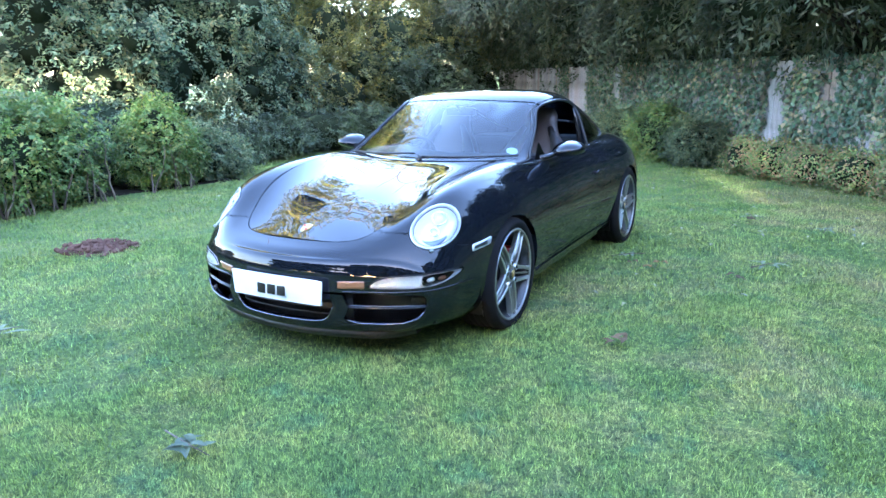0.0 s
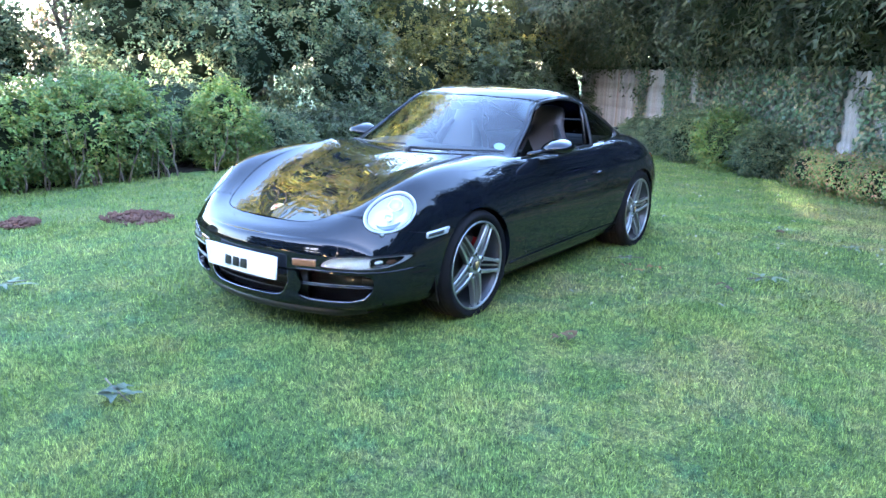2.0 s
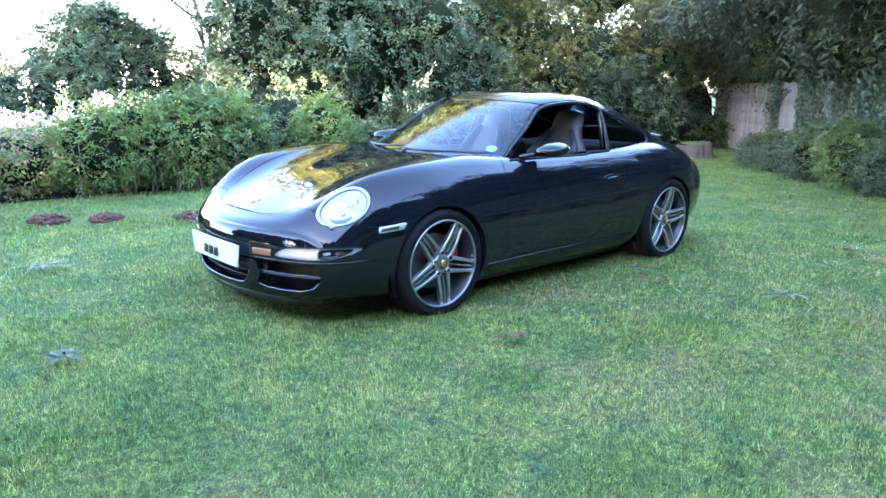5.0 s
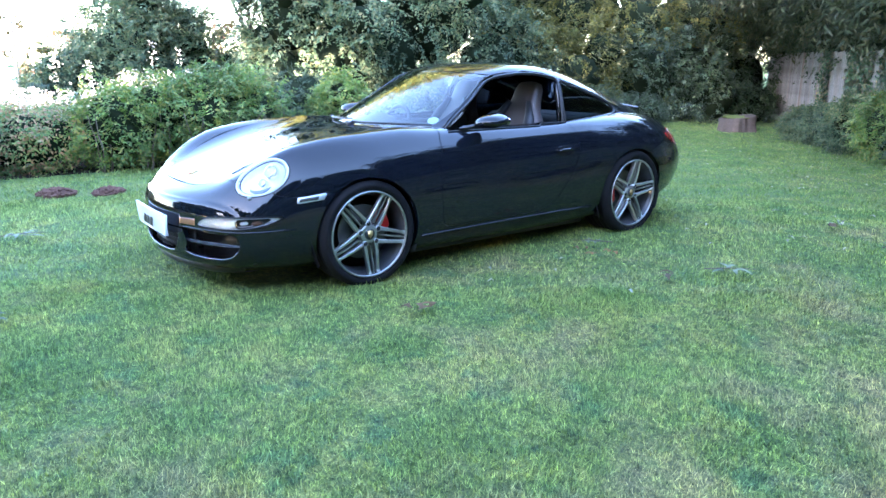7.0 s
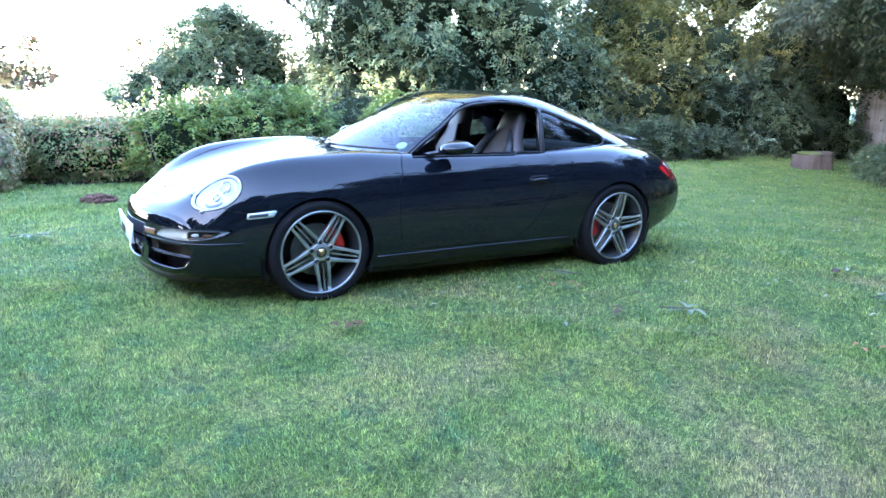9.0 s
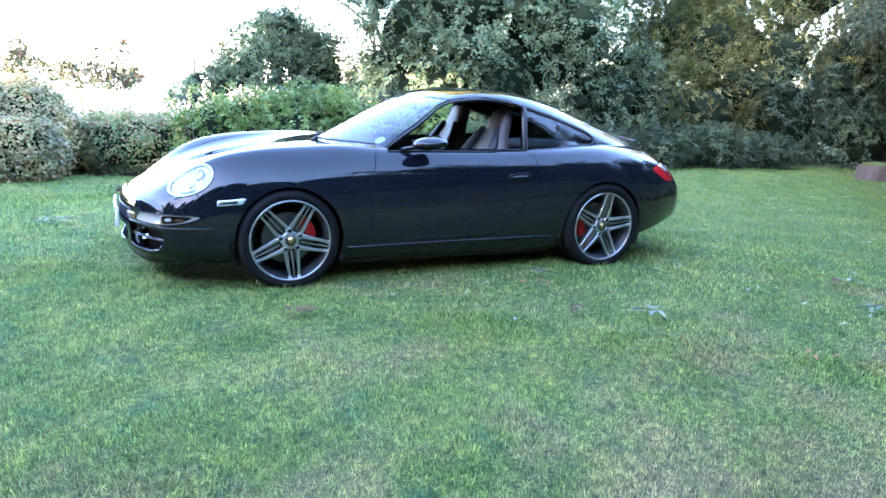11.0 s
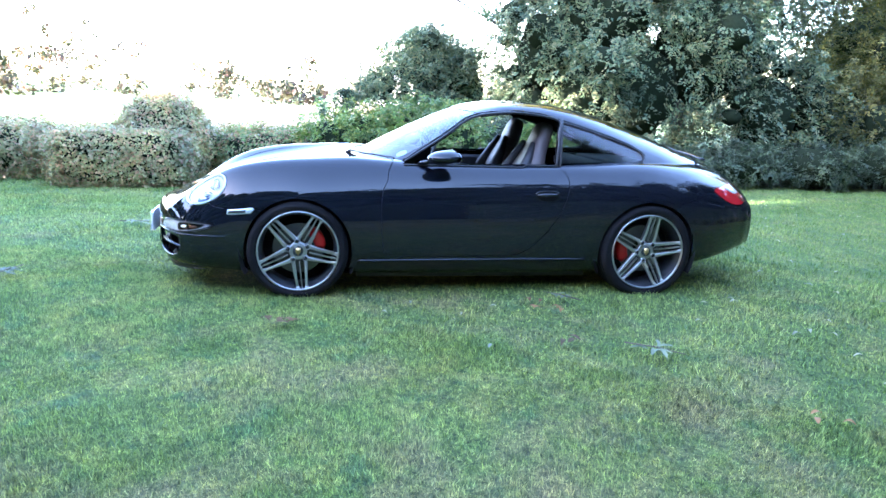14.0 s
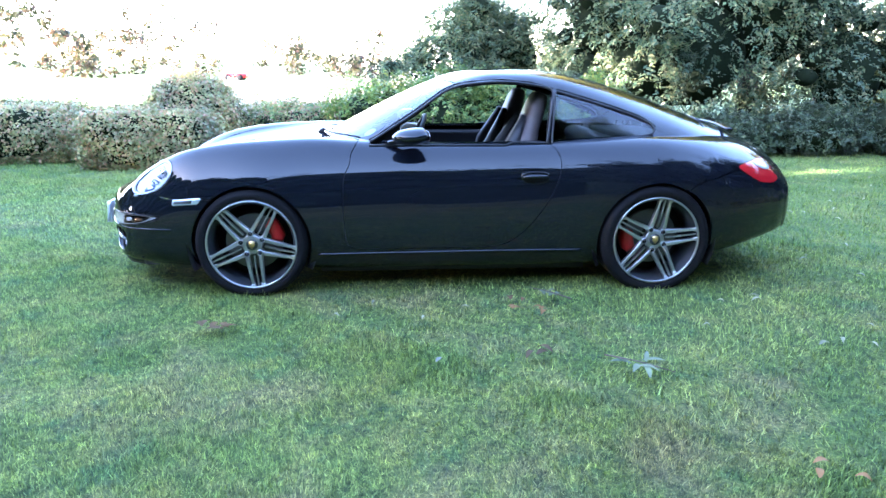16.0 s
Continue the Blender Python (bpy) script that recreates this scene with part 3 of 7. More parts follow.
body = Panels(LOWER, ((-2.153, -2.14, 8), (-2.14, -2.0, 30), (-2.0, 2.15, 262), (2.15, 2.28, 18), (2.28, 2.29, 5)), 200)
lid_half = [(0.0, -2.0), (0.15, -1.993), (0.27, -1.975), (0.36, -1.935), (0.41, -1.87), (0.455, -1.77), (0.495, -1.66), (0.535, -1.5), (0.57, -1.25), (0.59, -1.0), (0.60, -0.76)]
lid_line = polyline([(0.0, -0.80)] + [(-x, y) for x, y in lid_half[::-1] if x > 0] + lid_half, 0.02)
door_line = polyline([(-0.60, 0.84), (-0.61, 0.78), (-0.645, 0.70), (-0.65, 0.50), (-0.63, 0.32), (-0.58, 0.292), (0.2, 0.296), (0.32, 0.33), (0.45, 0.45), (0.555, 0.61), (0.60, 0.74), (0.598, 0.82), (0.56, 0.875), (0.50, 0.93), (0.0, 0.95), (-0.5, 0.95)], 0.015)
cabin_half = [(0.45, -0.56), (0.63, -0.42), (0.67, -0.2), (0.675, 0.4), (0.66, 0.9), (0.58, 1.3), (0.3, 1.5)]
cabin_line = polyline([(0.0, -0.66)] + cabin_half + [(0.0, 1.52)] + [(-x, y) for x, y in cabin_half[::-1]], 0.03)
tail_line = polyline([(1.69, 0.748), (1.80, 0.772), (1.88, 0.782), (1.93, 0.765), (1.985, 0.70), (2.005, 0.655), (1.95, 0.638), (1.85, 0.650), (1.76, 0.692)], 0.012)
# a headlamp is cut along its own axis
HL = Vector((0.668, -1.722, 0.668))
hl_n = Vector((0.40, -0.70, 0.59)).normalized()
hl_u = Vector((0.39, 0.71, 0.58))
hl_u = (hl_u - hl_n * hl_u.dot(hl_n)).normalized()
hl_w = hl_n.cross(hl_u)
OVAL = [(0.152 * math.cos(a), 0.104 * math.sin(a)) for a in np.linspace(0, 2 * math.pi, 84, endpoint=False)]
lamp_view, lamp_mid, lamp_where = {}, {}, {}
for name, sgn in SIDES:
    flip = np.array([sgn, 1.0, 1.0])
    lamp_view[name] = (np.array(hl_u) * flip, np.array(hl_w) * flip)
    lamp_mid[name] = np.array([HL.dot(hl_u), HL.dot(hl_w)])
    lamp_where[name] = beyond(sgn, 0.35, -9, -1.4, 0.48)
    body.cut("gone", SIDE, circle(FRONT_AXLE, 0.322, 0.337), beyond(sgn, 0.45))
    body.cut("gone", SIDE, circle(REAR_AXLE, 0.325, 0.344), beyond(sgn, 0.45))
    body.cut("headlamp_" + name, lamp_view[name], np.array(OVAL) + lamp_mid[name], lamp_where[name])
    fog = polyline([(sgn * x, z) for x, z in ((0.485, 0.428), (0.495, 0.455), (0.545, 0.480), (0.65, 0.490), (0.79, 0.490), (0.808, 0.478), (0.79, 0.445), (0.75, 0.426), (0.62, 0.420))], 0.012)
    body.cut("foglamp_" + name, FRONT, fog, beyond(sgn, 0.3, -9, -1.5))
    duct = polyline([(sgn * x, z) for x, z in ((0.36, 0.385), (0.375, 0.393), (0.62, 0.393), (0.705, 0.385), (0.715, 0.33), (0.68, 0.265), (0.62, 0.245), (0.42, 0.245), (0.355, 0.26), (0.385, 0.32))], 0.012)
    body.cut("gone", FRONT, duct, beyond(sgn, 0.2, -9, -1.5))
    body.cut("tail_lamp_" + name, SIDE, tail_line, beyond(sgn, 0.33, 1.5))
    body.cut("door_" + name, SIDE, door_line, beyond(sgn, 0.55))
grille_line = polyline([(-0.315, 0.345), (-0.30, 0.36), (0.30, 0.36), (0.315, 0.345), (0.27, 0.265), (0.19, 0.245), (-0.19, 0.245), (-0.27, 0.265)], 0.012)
body.cut("gone", FRONT, grille_line, lambda P: P[:, 1] < -1.9)
body.cut("luggage_lid", PLAN, lid_line, lambda P: P[:, 2] > 0.5)
body.cut("gone", PLAN, cabin_line, lambda P: P[:, 2] > 0.6)
nose_line = polyline([(-2.4, 0.05), (-2.4, 0.72), (-1.80, 0.66), (-1.70, 0.595), (-1.62, 0.583), (-1.34, 0.587), (-1.34, 0.05)], 0.02, smooth=False)
rear_line = polyline([(1.22, 0.05), (1.22, 0.53), (1.40, 0.662), (1.55, 0.70), (1.78, 0.755), (1.95, 0.72), (2.45, 0.70), (2.45, 0.05)], 0.02, smooth=False)
body.cut("front_bumper", SIDE, nose_line, lambda P: P[:, 1] < -1.25, over=["shell"])
body.cut("rear_bumper", SIDE, rear_line, lambda P: P[:, 1] > 1.1, over=["shell"])
body.finish()
body.build("body_shell", "shell", PAINT, car, lip=0.035)
body.build("luggage_lid", "luggage_lid", PAINT, car, fair=True)
doors = {name: body.build("door", "door_" + name, PAINT, car) for name, _ in SIDES}
bumper = body.build("front_bumper", "front_bumper", PAINT, car, lip=0.03)
rear_bumper = body.build("rear_bumper", "rear_bumper", PAINT, car)

# ---- greenhouse: roof, pillars, panes ----
dome = Panels(DOME, ((-0.86, 2.0, 200),), 130)
door_glass = polyline([(-0.53, 0.86), (-0.40, 0.945), (-0.232, 1.049), (-0.063, 1.165), (0.02, 1.200), (0.107, 1.216), (0.28, 1.228), (0.454, 1.214), (0.585, 1.18), (0.575, 1.1), (0.535, 0.86), (0.535, 0.80), (-0.53, 0.80)], 0.012)
quarter_line = polyline([(0.60, 1.165), (0.612, 1.175), (0.812, 1.119), (0.994, 1.064), (1.12, 1.02), (1.19, 0.985), (1.215, 0.955), (1.19, 0.928), (1.07, 0.915), (0.79, 0.89), (0.58, 0.872), (0.565, 0.88)], 0.012)
for name, sgn in SIDES:
    dome.cut("gone", SIDE, door_glass, beyond(sgn, 0.4))
    dome.cut("quarter_" + name, SIDE, quarter_line, beyond(sgn, 0.4))
dome.finish()
c_s = dome.S[dome.faces].mean(1)
c_v = np.abs(dome.V[dome.faces].mean(1))
dome.names += ["windscreen", "rear_window"]
screen = (dome.label == 0) & (c_s < -0.075) & (c_v < 0.54)
dome.label[screen] = dome.names.index("windscreen")
back = (dome.label == 0) & (c_s > 0.98) & (c_s < 1.62) & (c_v < 0.50)
dome.label[back] = dome.names.index("rear_window")
dome.build("roof", "shell", PAINT, car, gap=0.0, lip=0.02)
windscreen = dome.build("windscreen", "windscreen", GLASS, car, gap=0.001, lip=0, push=-0.004)
dome.build("rear_window", "rear_window", GLASS, car, gap=0.001, lip=0, push=-0.004)
for name, sgn in SIDES:
    w = beyond(sgn, 0.4)
    q = dome.build("quarter_window", "quarter_" + name, GLASS, car, gap=0.001, lip=0, push=-0.004)
    dome.bead("window_seal", SIDE, quarter_line[::2], w, 0.007, BLACK_PLASTIC, q, closed=True, label="black rubber window seal")
    dome.bead("window_seal", SIDE, [p for p in door_glass[::2] if p[1] > 0.875], w, 0.009, BLACK_PLASTIC, car, label="black rubber window seal")
    body.bead("window_seal", SIDE, [(y, 0.872 + 0.012 * (y > 0.3)) for y in np.linspace(-0.5, 0.55, 30)], beyond(sgn, 0.66, -0.7, 0.8, 0.8), 0.007, BLACK_PLASTIC, car, lift=0.002, label="black rubber window seal")


# ---- wheels ----
def spoke_bar(bm, a, r0, r1, w0, w1, off0, off1, x0, x1, depth, mid=None):
    """A tapered bar from radius r0 to r1 at angle a, offset sideways, with a raised face and chamfered flanks."""
    ca_, sa_ = math.cos(a), math.sin(a)
    rows = []
    n = 7
    for i in range(n):
        u = i / (n - 1)
        r, w, o, x = r0 + (r1 - r0) * u, w0 + (w1 - w0) * u, off0 + (off1 - off0) * u, x0 + (x1 - x0) * u + 0.006 * math.sin(math.pi * u)
        ring = []
        for side, back in ((-1, 1), (-1, 0.12), (-0.72, 0), (0.72, 0), (1, 0.12), (1, 1)):
            p, q = r, o + side * w
            ring.append(bm.verts.new((x - back * depth, p * ca_ - q * sa_, p * sa_ + q * ca_)))
        rows.append(ring)
    for p, q in zip(rows[:-1], rows[1:]):
        for j in range(5):
            bm.faces.new((p[j], p[j + 1], q[j + 1], q[j]))
    bm.faces.new(rows[0])
    bm.faces.new(rows[-1][::-1])


def wheel_at(x, y, z, sgn, radius, half, face, turn, caliper_angle, steer=0.0):
    """A wheel with its outer side along +x (sgn 1) or -x."""
    base = pose(x, y, z, 0, 0, steer) @ (Matrix.Identity(4) if sgn > 0 else Matrix.Rotation(math.pi, 4, "Z"))
    rim_r = 0.2585
    bm = bmesh.new()
    revolve(bm, [(rim_r + 0.006, half - 0.012), (rim_r, half - 0.004), (rim_r - 0.008, half - 0.006), (rim_r - 0.014, half - 0.02), (rim_r - 0.03, half - 0.05), (rim_r - 0.035, -half + 0.03), (rim_r, -half + 0.01), (rim_r + 0.004, -half + 0.01)], Matrix.Identity(4), 72, closed=False)
    wheel = part("wheel", bm, ALLOY_DARK, car, "dark grey five-spoke alloy wheel")
    wheel.matrix_basis = base
    bm = bmesh.new()
    r = radius
    prof = [(rim_r - 0.004, half - 0.012), (rim_r + 0.012, half - 0.002), (rim_r + 0.035, half + 0.004), (r - 0.022, half - 0.002), (r - 0.008, half - 0.012), (r - 0.003, half - 0.028)]
    tread = []
    k = 5
    for i in range(k):
        c = half - 0.028 - (2 * half - 0.056) * (i + 0.5) / k
        w = (2 * half - 0.056) / k / 2
        tread += [(r, c + w * 0.8), (r, c - w * 0.8), (r - 0.007, c - w * 0.86), (r - 0.007, c - w * 1.0)]
    prof += tread + [(r - 0.003, -half + 0.02), (r - 0.03, -half), (rim_r - 0.004, -half + 0.012)]
    revolve(bm, prof, Matrix.Identity(4), 80)
    part("tyre", bm, RUBBER, wheel, "black low-profile rubber tyre")
    bm = bmesh.new()
    revolve(bm, [(rim_r - 0.001, half - 0.003), (rim_r - 0.006, half - 0.0005), (rim_r - 0.012, half - 0.004), (rim_r - 0.012, half - 0.012), (rim_r - 0.001, half - 0.012)], Matrix.Identity(4), 80)
    part("rim", bm, ALLOY, wheel, "polished alloy rim edge")
    for i in range(5):
        a = radians(turn + 72 * i) * (1 if sgn > 0 else 1)
        bm = bmesh.new()
        for s in (-1, 1):
            spoke_bar(bm, a, 0.045, rim_r - 0.007, 0.0125, 0.0068, s * 0.0405, s * 0.0285, face, half - 0.012, 0.03)
            spoke_bar(bm, a, rim_r - 0.034, rim_r - 0.006, 0.0075, 0.016, s * 0.0285, s * 0.030, half - 0.018, half - 0.010, 0.02)
        spoke_bar(bm, a, 0.072, rim_r - 0.012, 0.0035, 0.0045, 0.0, 0.0, face - 0.004, half - 0.018, 0.022)
        part("spoke", bm, ALLOY, wheel, "polished triple-bar spoke", smooth=False)
        bm = bmesh.new()
        b2 = a + radians(36)
        revolve(bm, [(0.0125, face - 0.006), (0.0125, face + 0.006), (0.0145, face + 0.008), (0.0185, face + 0.006), (0.021, face - 0.035)], Matrix.Translation((0, 0.064 * math.cos(b2), 0.064 * math.sin(b2))), 20, closed=False)
        part("bolt_boss", bm, ALLOY, wheel)
        bm = bmesh.new()
        cyl(bm, Matrix.Translation((face - 0.010, 0.064 * math.cos(b2), 0.064 * math.sin(b2))) @ Matrix.Rotation(math.pi / 2, 4, "Y"), 0.0128, 0.030, 12)
        cyl(bm, Matrix.Translation((face + 0.004, 0.064 * math.cos(b2), 0.064 * math.sin(b2))) @ Matrix.Rotation(math.pi / 2, 4, "Y"), 0.0085, 0.008, 6)
        part("wheel_bolt", bm, TRIM_BLACK, wheel)
    bm = bmesh.new()
    revolve(bm, [(0.0, face + 0.002), (0.036, face + 0.002), (0.046, face - 0.001), (0.054, face - 0.001), (0.058, face - 0.008), (0.058, face - 0.04), (0.0, face - 0.04)], Matrix.Identity(4), 40, closed=False)
    part("hub", bm, ALLOY, wheel, "polished alloy wheel centre")
    bm = bmesh.new()
    revolve(bm, [(0.0, face + 0.011), (0.026, face + 0.010), (0.0325, face + 0.007), (0.034, face), (0.0, face)], Matrix.Identity(4), 32, closed=False)
    cap = part("centre_cap", bm, ALLOY_DARK, wheel)
    bm = bmesh.new()
    shield = [(-0.017, 0.02), (0.0, 0.024), (0.017, 0.02), (0.017, -0.005), (0.0, -0.025), (-0.017, -0.005)]
    vs = [bm.verts.new((face + 0.0125, a_, b_)) for a_, b_ in shield]
    r_ = bmesh.ops.extrude_face_region(bm, geom=[bm.faces.new(vs)])
    bmesh.ops.translate(bm, verts=[v for v in r_["geom"] if isinstance(v, bmesh.types.BMVert)], vec=(-0.005, 0, 0))
    part("emblem", bm, GOLD, wheel, "small gold shield emblem")
    bm = bmesh.new()
    revolve(bm, [(0.055, 0.012), (0.163, 0.012), (0.163, -0.018), (0.055, -0.018)], Matrix.Identity(4), 56)
    part("brake_disc", bm, STEEL_DISC, wheel, "grey steel brake disc", smooth=False)
    bm = bmesh.new()
    ca0 = radians(caliper_angle if sgn > 0 else 180 - caliper_angle)
    rows = []
    for i in range(9):
        u = ca0 + radians(-26 + 52 * i / 8)
        e = 0.012 if i in (0, 8) else 0.0
        rows.append([bm.verts.new((xx, rr * math.cos(u), rr * math.sin(u))) for rr, xx in ((0.108 + e, 0.018), (0.108 + e, 0.046 - e), (0.12, 0.053 - e), (0.16, 0.053 - e), (0.178 - e, 0.04), (0.178 - e, -0.03), (0.165, -0.035))])
    for p, q in zip(rows[:-1], rows[1:]):
        for j in range(6):
            bm.faces.new((p[j], p[j + 1], q[j + 1], q[j]))
    bm.faces.new(rows[0][::-1])
    bm.faces.new(rows[-1])
    part("brake_caliper", bm, RED_PAINT, wheel, "red painted brake caliper")
    bm = bmesh.new()
    cyl(bm, Matrix.Translation((-0.06, 0, 0)) @ Matrix.Rotation(math.pi / 2, 4, "Y"), 0.225, 0.02, 40)
    part("backing_plate", bm, BLACK_PLASTIC, wheel)
    return wheel


wheel_at(0.748, FRONT_AXLE, 0.324, 1, 0.319, 0.1175, 0.098, 60, 28)
wheel_at(-0.748, FRONT_AXLE, 0.324, -1, 0.319, 0.1175, 0.098, 20, 28)
wheel_at(0.762, REAR_AXLE, 0.330, 1, 0.325, 0.143, 0.108, 8, 187)
wheel_at(-0.762, REAR_AXLE, 0.330, -1, 0.325, 0.143, 0.108, 40, 187)
for y, r, z, edge in ((FRONT_AXLE, 0.341, 0.322, 0.832), (REAR_AXLE, 0.348, 0.325, 0.860)):
    for _, sgn in SIDES:
        bm = bmesh.new()
        rows = []
        for i in range(29):
            a = radians(-25 + 230 * i / 28)
            rows.append([bm.verts.new((sgn * x, y + rr * math.cos(a), z + rr * math.sin(a))) for x, rr in ((edge, r + 0.030), (edge - 0.012, r + 0.006), (0.80, r + 0.012), (0.5, r + 0.012), (0.44, r - 0.02), (0.44, 0.02))])
        for p, q in zip(rows[:-1], rows[1:]):
            for j in range(5):
                bm.faces.new((p[j], p[j + 1], q[j + 1], q[j]))
        part("wheel_arch_liner", bm, BLACK_PLASTIC, car)

# ---- lamps ----
for name, sgn in SIDES:
    F = Matrix.Diagonal((sgn, 1, 1, 1))
    lens = body.build("headlamp", "headlamp_" + name, LENS, car, gap=0.003, lip=0, push=0.004, label="clear oval headlamp under a curved lens")
    lens.visible_shadow = False
    s, v = body.find(lamp_view[name], np.array(OVAL) * 0.985 + lamp_mid[name], lamp_where[name])
    ring, nn = LOWER.at(s, v), LOWER.normal(s, v)
    bm = bmesh.new()
    centre = Vector(ring.mean(0))
    mid3 = F @ HL
    axis3 = (F.to_3x3() @ hl_n)
    u3, w3 = F.to_3x3() @ hl_u, F.to_3x3() @ hl_w

    def lamp_rings(bm, steps_):
        """Rings of the lamp's outline, drawn in and set back."""
        loops = [[bm.verts.new(centre + (Vector(p) - centre) * k - axis3 * back_) for p in ring] for k, back_ in steps_]
        for p, q in zip(loops[:-1], loops[1:]):
            for j in range(len(p)):
                bm.faces.new((p[j], p[(j + 1) % len(p)], q[(j + 1) % len(p)], q[j]))
        return loops

    lamp_rings(bm, ((1.0, -0.002), (0.985, -0.006), (0.96, -0.007), (0.88, -0.003), (0.865, 0.006)))
    part("lamp_rim", bm, LAMP_SILVER, lens, "silver lamp surround")
    bm = bmesh.new()
    lamp_rings(bm, ((0.868, 0.001), (0.855, 0.001), (0.85, 0.012)))
    part("lamp_seal", bm, TRIM_BLACK, lens, "thin dark ring inside the surround")
    bm = bmesh.new()
    loops = lamp_rings(bm, ((0.86, 0.006), (0.78, 0.022), (0.62, 0.04), (0.4, 0.05), (0.15, 0.052)))
    bm.faces.new(loops[-1])
    part("reflector_bowl", bm, REFLECTOR, lens, "silver reflector bowl")
    core = centre - axis3 * 0.03
    tilt = axis3.to_track_quat("X", "Z").to_matrix().to_4x4()
    for du, dw, r in ((0.052, 0.022, 0.040), (-0.02, -0.008, 0.026)):
        at = Matrix.Translation(core + u3 * du + w3 * dw) @ tilt
        bm = bmesh.new()
        revolve(bm, [(r, -0.02), (r, 0.018), (r - 0.004, 0.022), (r - 0.008, 0.018), (r - 0.011, -0.002), (r * 0.3, -0.018)], at, 32, closed=False)
        part("projector", bm, CHROME, lens, "chrome projector ring")
        bm = bmesh.new()
        ball(bm, at @ Matrix.Translation((0.002, 0, 0)) @ Matrix.Diagonal((0.5, 1, 1, 1)), r - 0.009, 20, 12)
        part("projector_lens", bm, LAMP_SILVER, lens)
    bm = bmesh.new()
    tube(bm, [centre + u3 * (0.152 * 0.64 * math.cos(a)) + w3 * (0.104 * 0.64 * math.sin(a)) - axis3 * 0.022 for a in np.linspace(radians(165), radians(275), 14)], [0.004 + 0.011 * math.sin(math.pi * k / 13) for k in range(14)], 10)
    part("lamp_insert", bm, CRESCENT, lens, "blue-grey crescent lamp insert")
    bm = bmesh.new()
    nozzle = Vector(ring[int(np.argmin(ring[:, 2]))])
    ball(bm, Matrix.Translation(nozzle + Vector((0, -0.012, -0.004))) @ Matrix.Diagonal((1, 1.2, 0.7, 1)), 0.011, 12, 8)
    part("washer_nozzle", bm, ALLOY, lens)
    # foglamp strip
    strip = body.build("foglamp", "foglamp_" + name, LENS, bumper, gap=0.002, lip=0, push=0.003, label="clear slim foglamp strip")
    strip.visible_shadow = False
    f_ = polyline([(sgn * x, z) for x, z in ((0.489, 0.430), (0.498, 0.453), (0.547, 0.477), (0.65, 0.487), (0.787, 0.487), (0.803, 0.477), (0.786, 0.447), (0.747, 0.429), (0.62, 0.423))], 0.02)
    body.patch("lamp_reflector", FRONT, f_, beyond(sgn, 0.3, -9, -1.5), REFLECTOR, strip, ((1.0, -0.004), (0.85, -0.016), (0.5, -0.02)), sink=0.0)
    body.bead("lamp_trim", FRONT, f_, beyond(sgn, 0.3, -9, -1.5), 0.0028, TRIM_BLACK, strip, 0.003, True)
    pane = polyline([(sgn * x, z) for x, z in ((0.512, 0.438), (0.52, 0.455), (0.56, 0.470), (0.66, 0.477), (0.70, 0.477), (0.70, 0.434), (0.60, 0.432))], 0.015)
    body.patch("foglamp_reflector", FRONT, pane, beyond(sgn, 0.3, -9, -1.5), REFLECTOR, strip, ((1.0, -0.004), (0.9, -0.010), (0.4, -0.013)), sink=0.012)
    dark = polyline([(sgn * x, z) for x, z in ((0.708, 0.436), (0.708, 0.478), (0.785, 0.480), (0.79, 0.472), (0.775, 0.448), (0.745, 0.436))], 0.012)
    body.patch("bulb_housing", FRONT, dark, beyond(sgn, 0.3, -9, -1.5), TRIM_BLACK, strip, ((1.0, -0.003), (0.85, -0.007), (0.4, -0.008)), sink=0.012)
    for bx in (0.732, 0.765):
        bulb = polyline([(sgn * (bx + 0.012 * math.cos(a)), 0.459 + 0.011 * math.sin(a)) for a in np.linspace(0, 6.28, 12, endpoint=False)], 0.01)
        body.patch("bulb", FRONT, bulb, beyond(sgn, 0.3, -9, -1.5), REFLECTOR if bx < 0.75 else AMBER, strip, ((1.0, -0.005), (0.5, 0.0)), sink=0.01)
    # reflector between plate and strip
    amb = polyline([(sgn * x, z) for x, z in ((0.335, 0.422), (0.335, 0.458), (0.462, 0.462), (0.462, 0.424))], 0.012, smooth=False)
    body.patch("side_reflector", FRONT, amb, beyond(sgn, 0.2, -9, -1.5), AMBER, bumper, ((1.0, 0.001), (0.9, 0.003), (0.4, 0.003)), "pinkish amber reflector")
    # tail lamp
    lamp = body.build("tail_lamp", "tail_lamp_" + name, RED_LENS, car, gap=0.002, lip=0.01, push=0.003, label="red wraparound tail lamp with a pale upper band")
    band = polyline([(1.80, 0.765), (1.88, 0.775), (1.922, 0.76), (1.955, 0.72), (1.90, 0.715), (1.84, 0.735)], 0.012)
    body.patch("lamp_band", SIDE, band, beyond(sgn, 0.33, 1.5), CLEAR_LENS, lamp, ((1.0, 0.004), (0.9, 0.0055), (0.4, 0.0055)))
    # side marker
    mark = polyline([(-1.612, 0.553), (-1.605, 0.580), (-1.452, 0.596), (-1.440, 0.590), (-1.462, 0.560), (-1.60, 0.547)], 0.012, smooth=False)
    m_ = body.patch("side_marker", SIDE, mark, beyond(sgn, 0.5), LAMP_SILVER, car, ((1.0, 0.001), (0.93, 0.005), (0.4, 0.006)), "clear side marker lamp")
    inner = polyline([(-1.60, 0.556), (-1.595, 0.573), (-1.49, 0.583), (-1.495, 0.564)], 0.012, smooth=False)
    body.patch("marker_band", SIDE, inner, beyond(sgn, 0.5), ALLOY_DARK, m_, ((1.0, 0.006), (0.5, 0.0075)), sink=0.0)

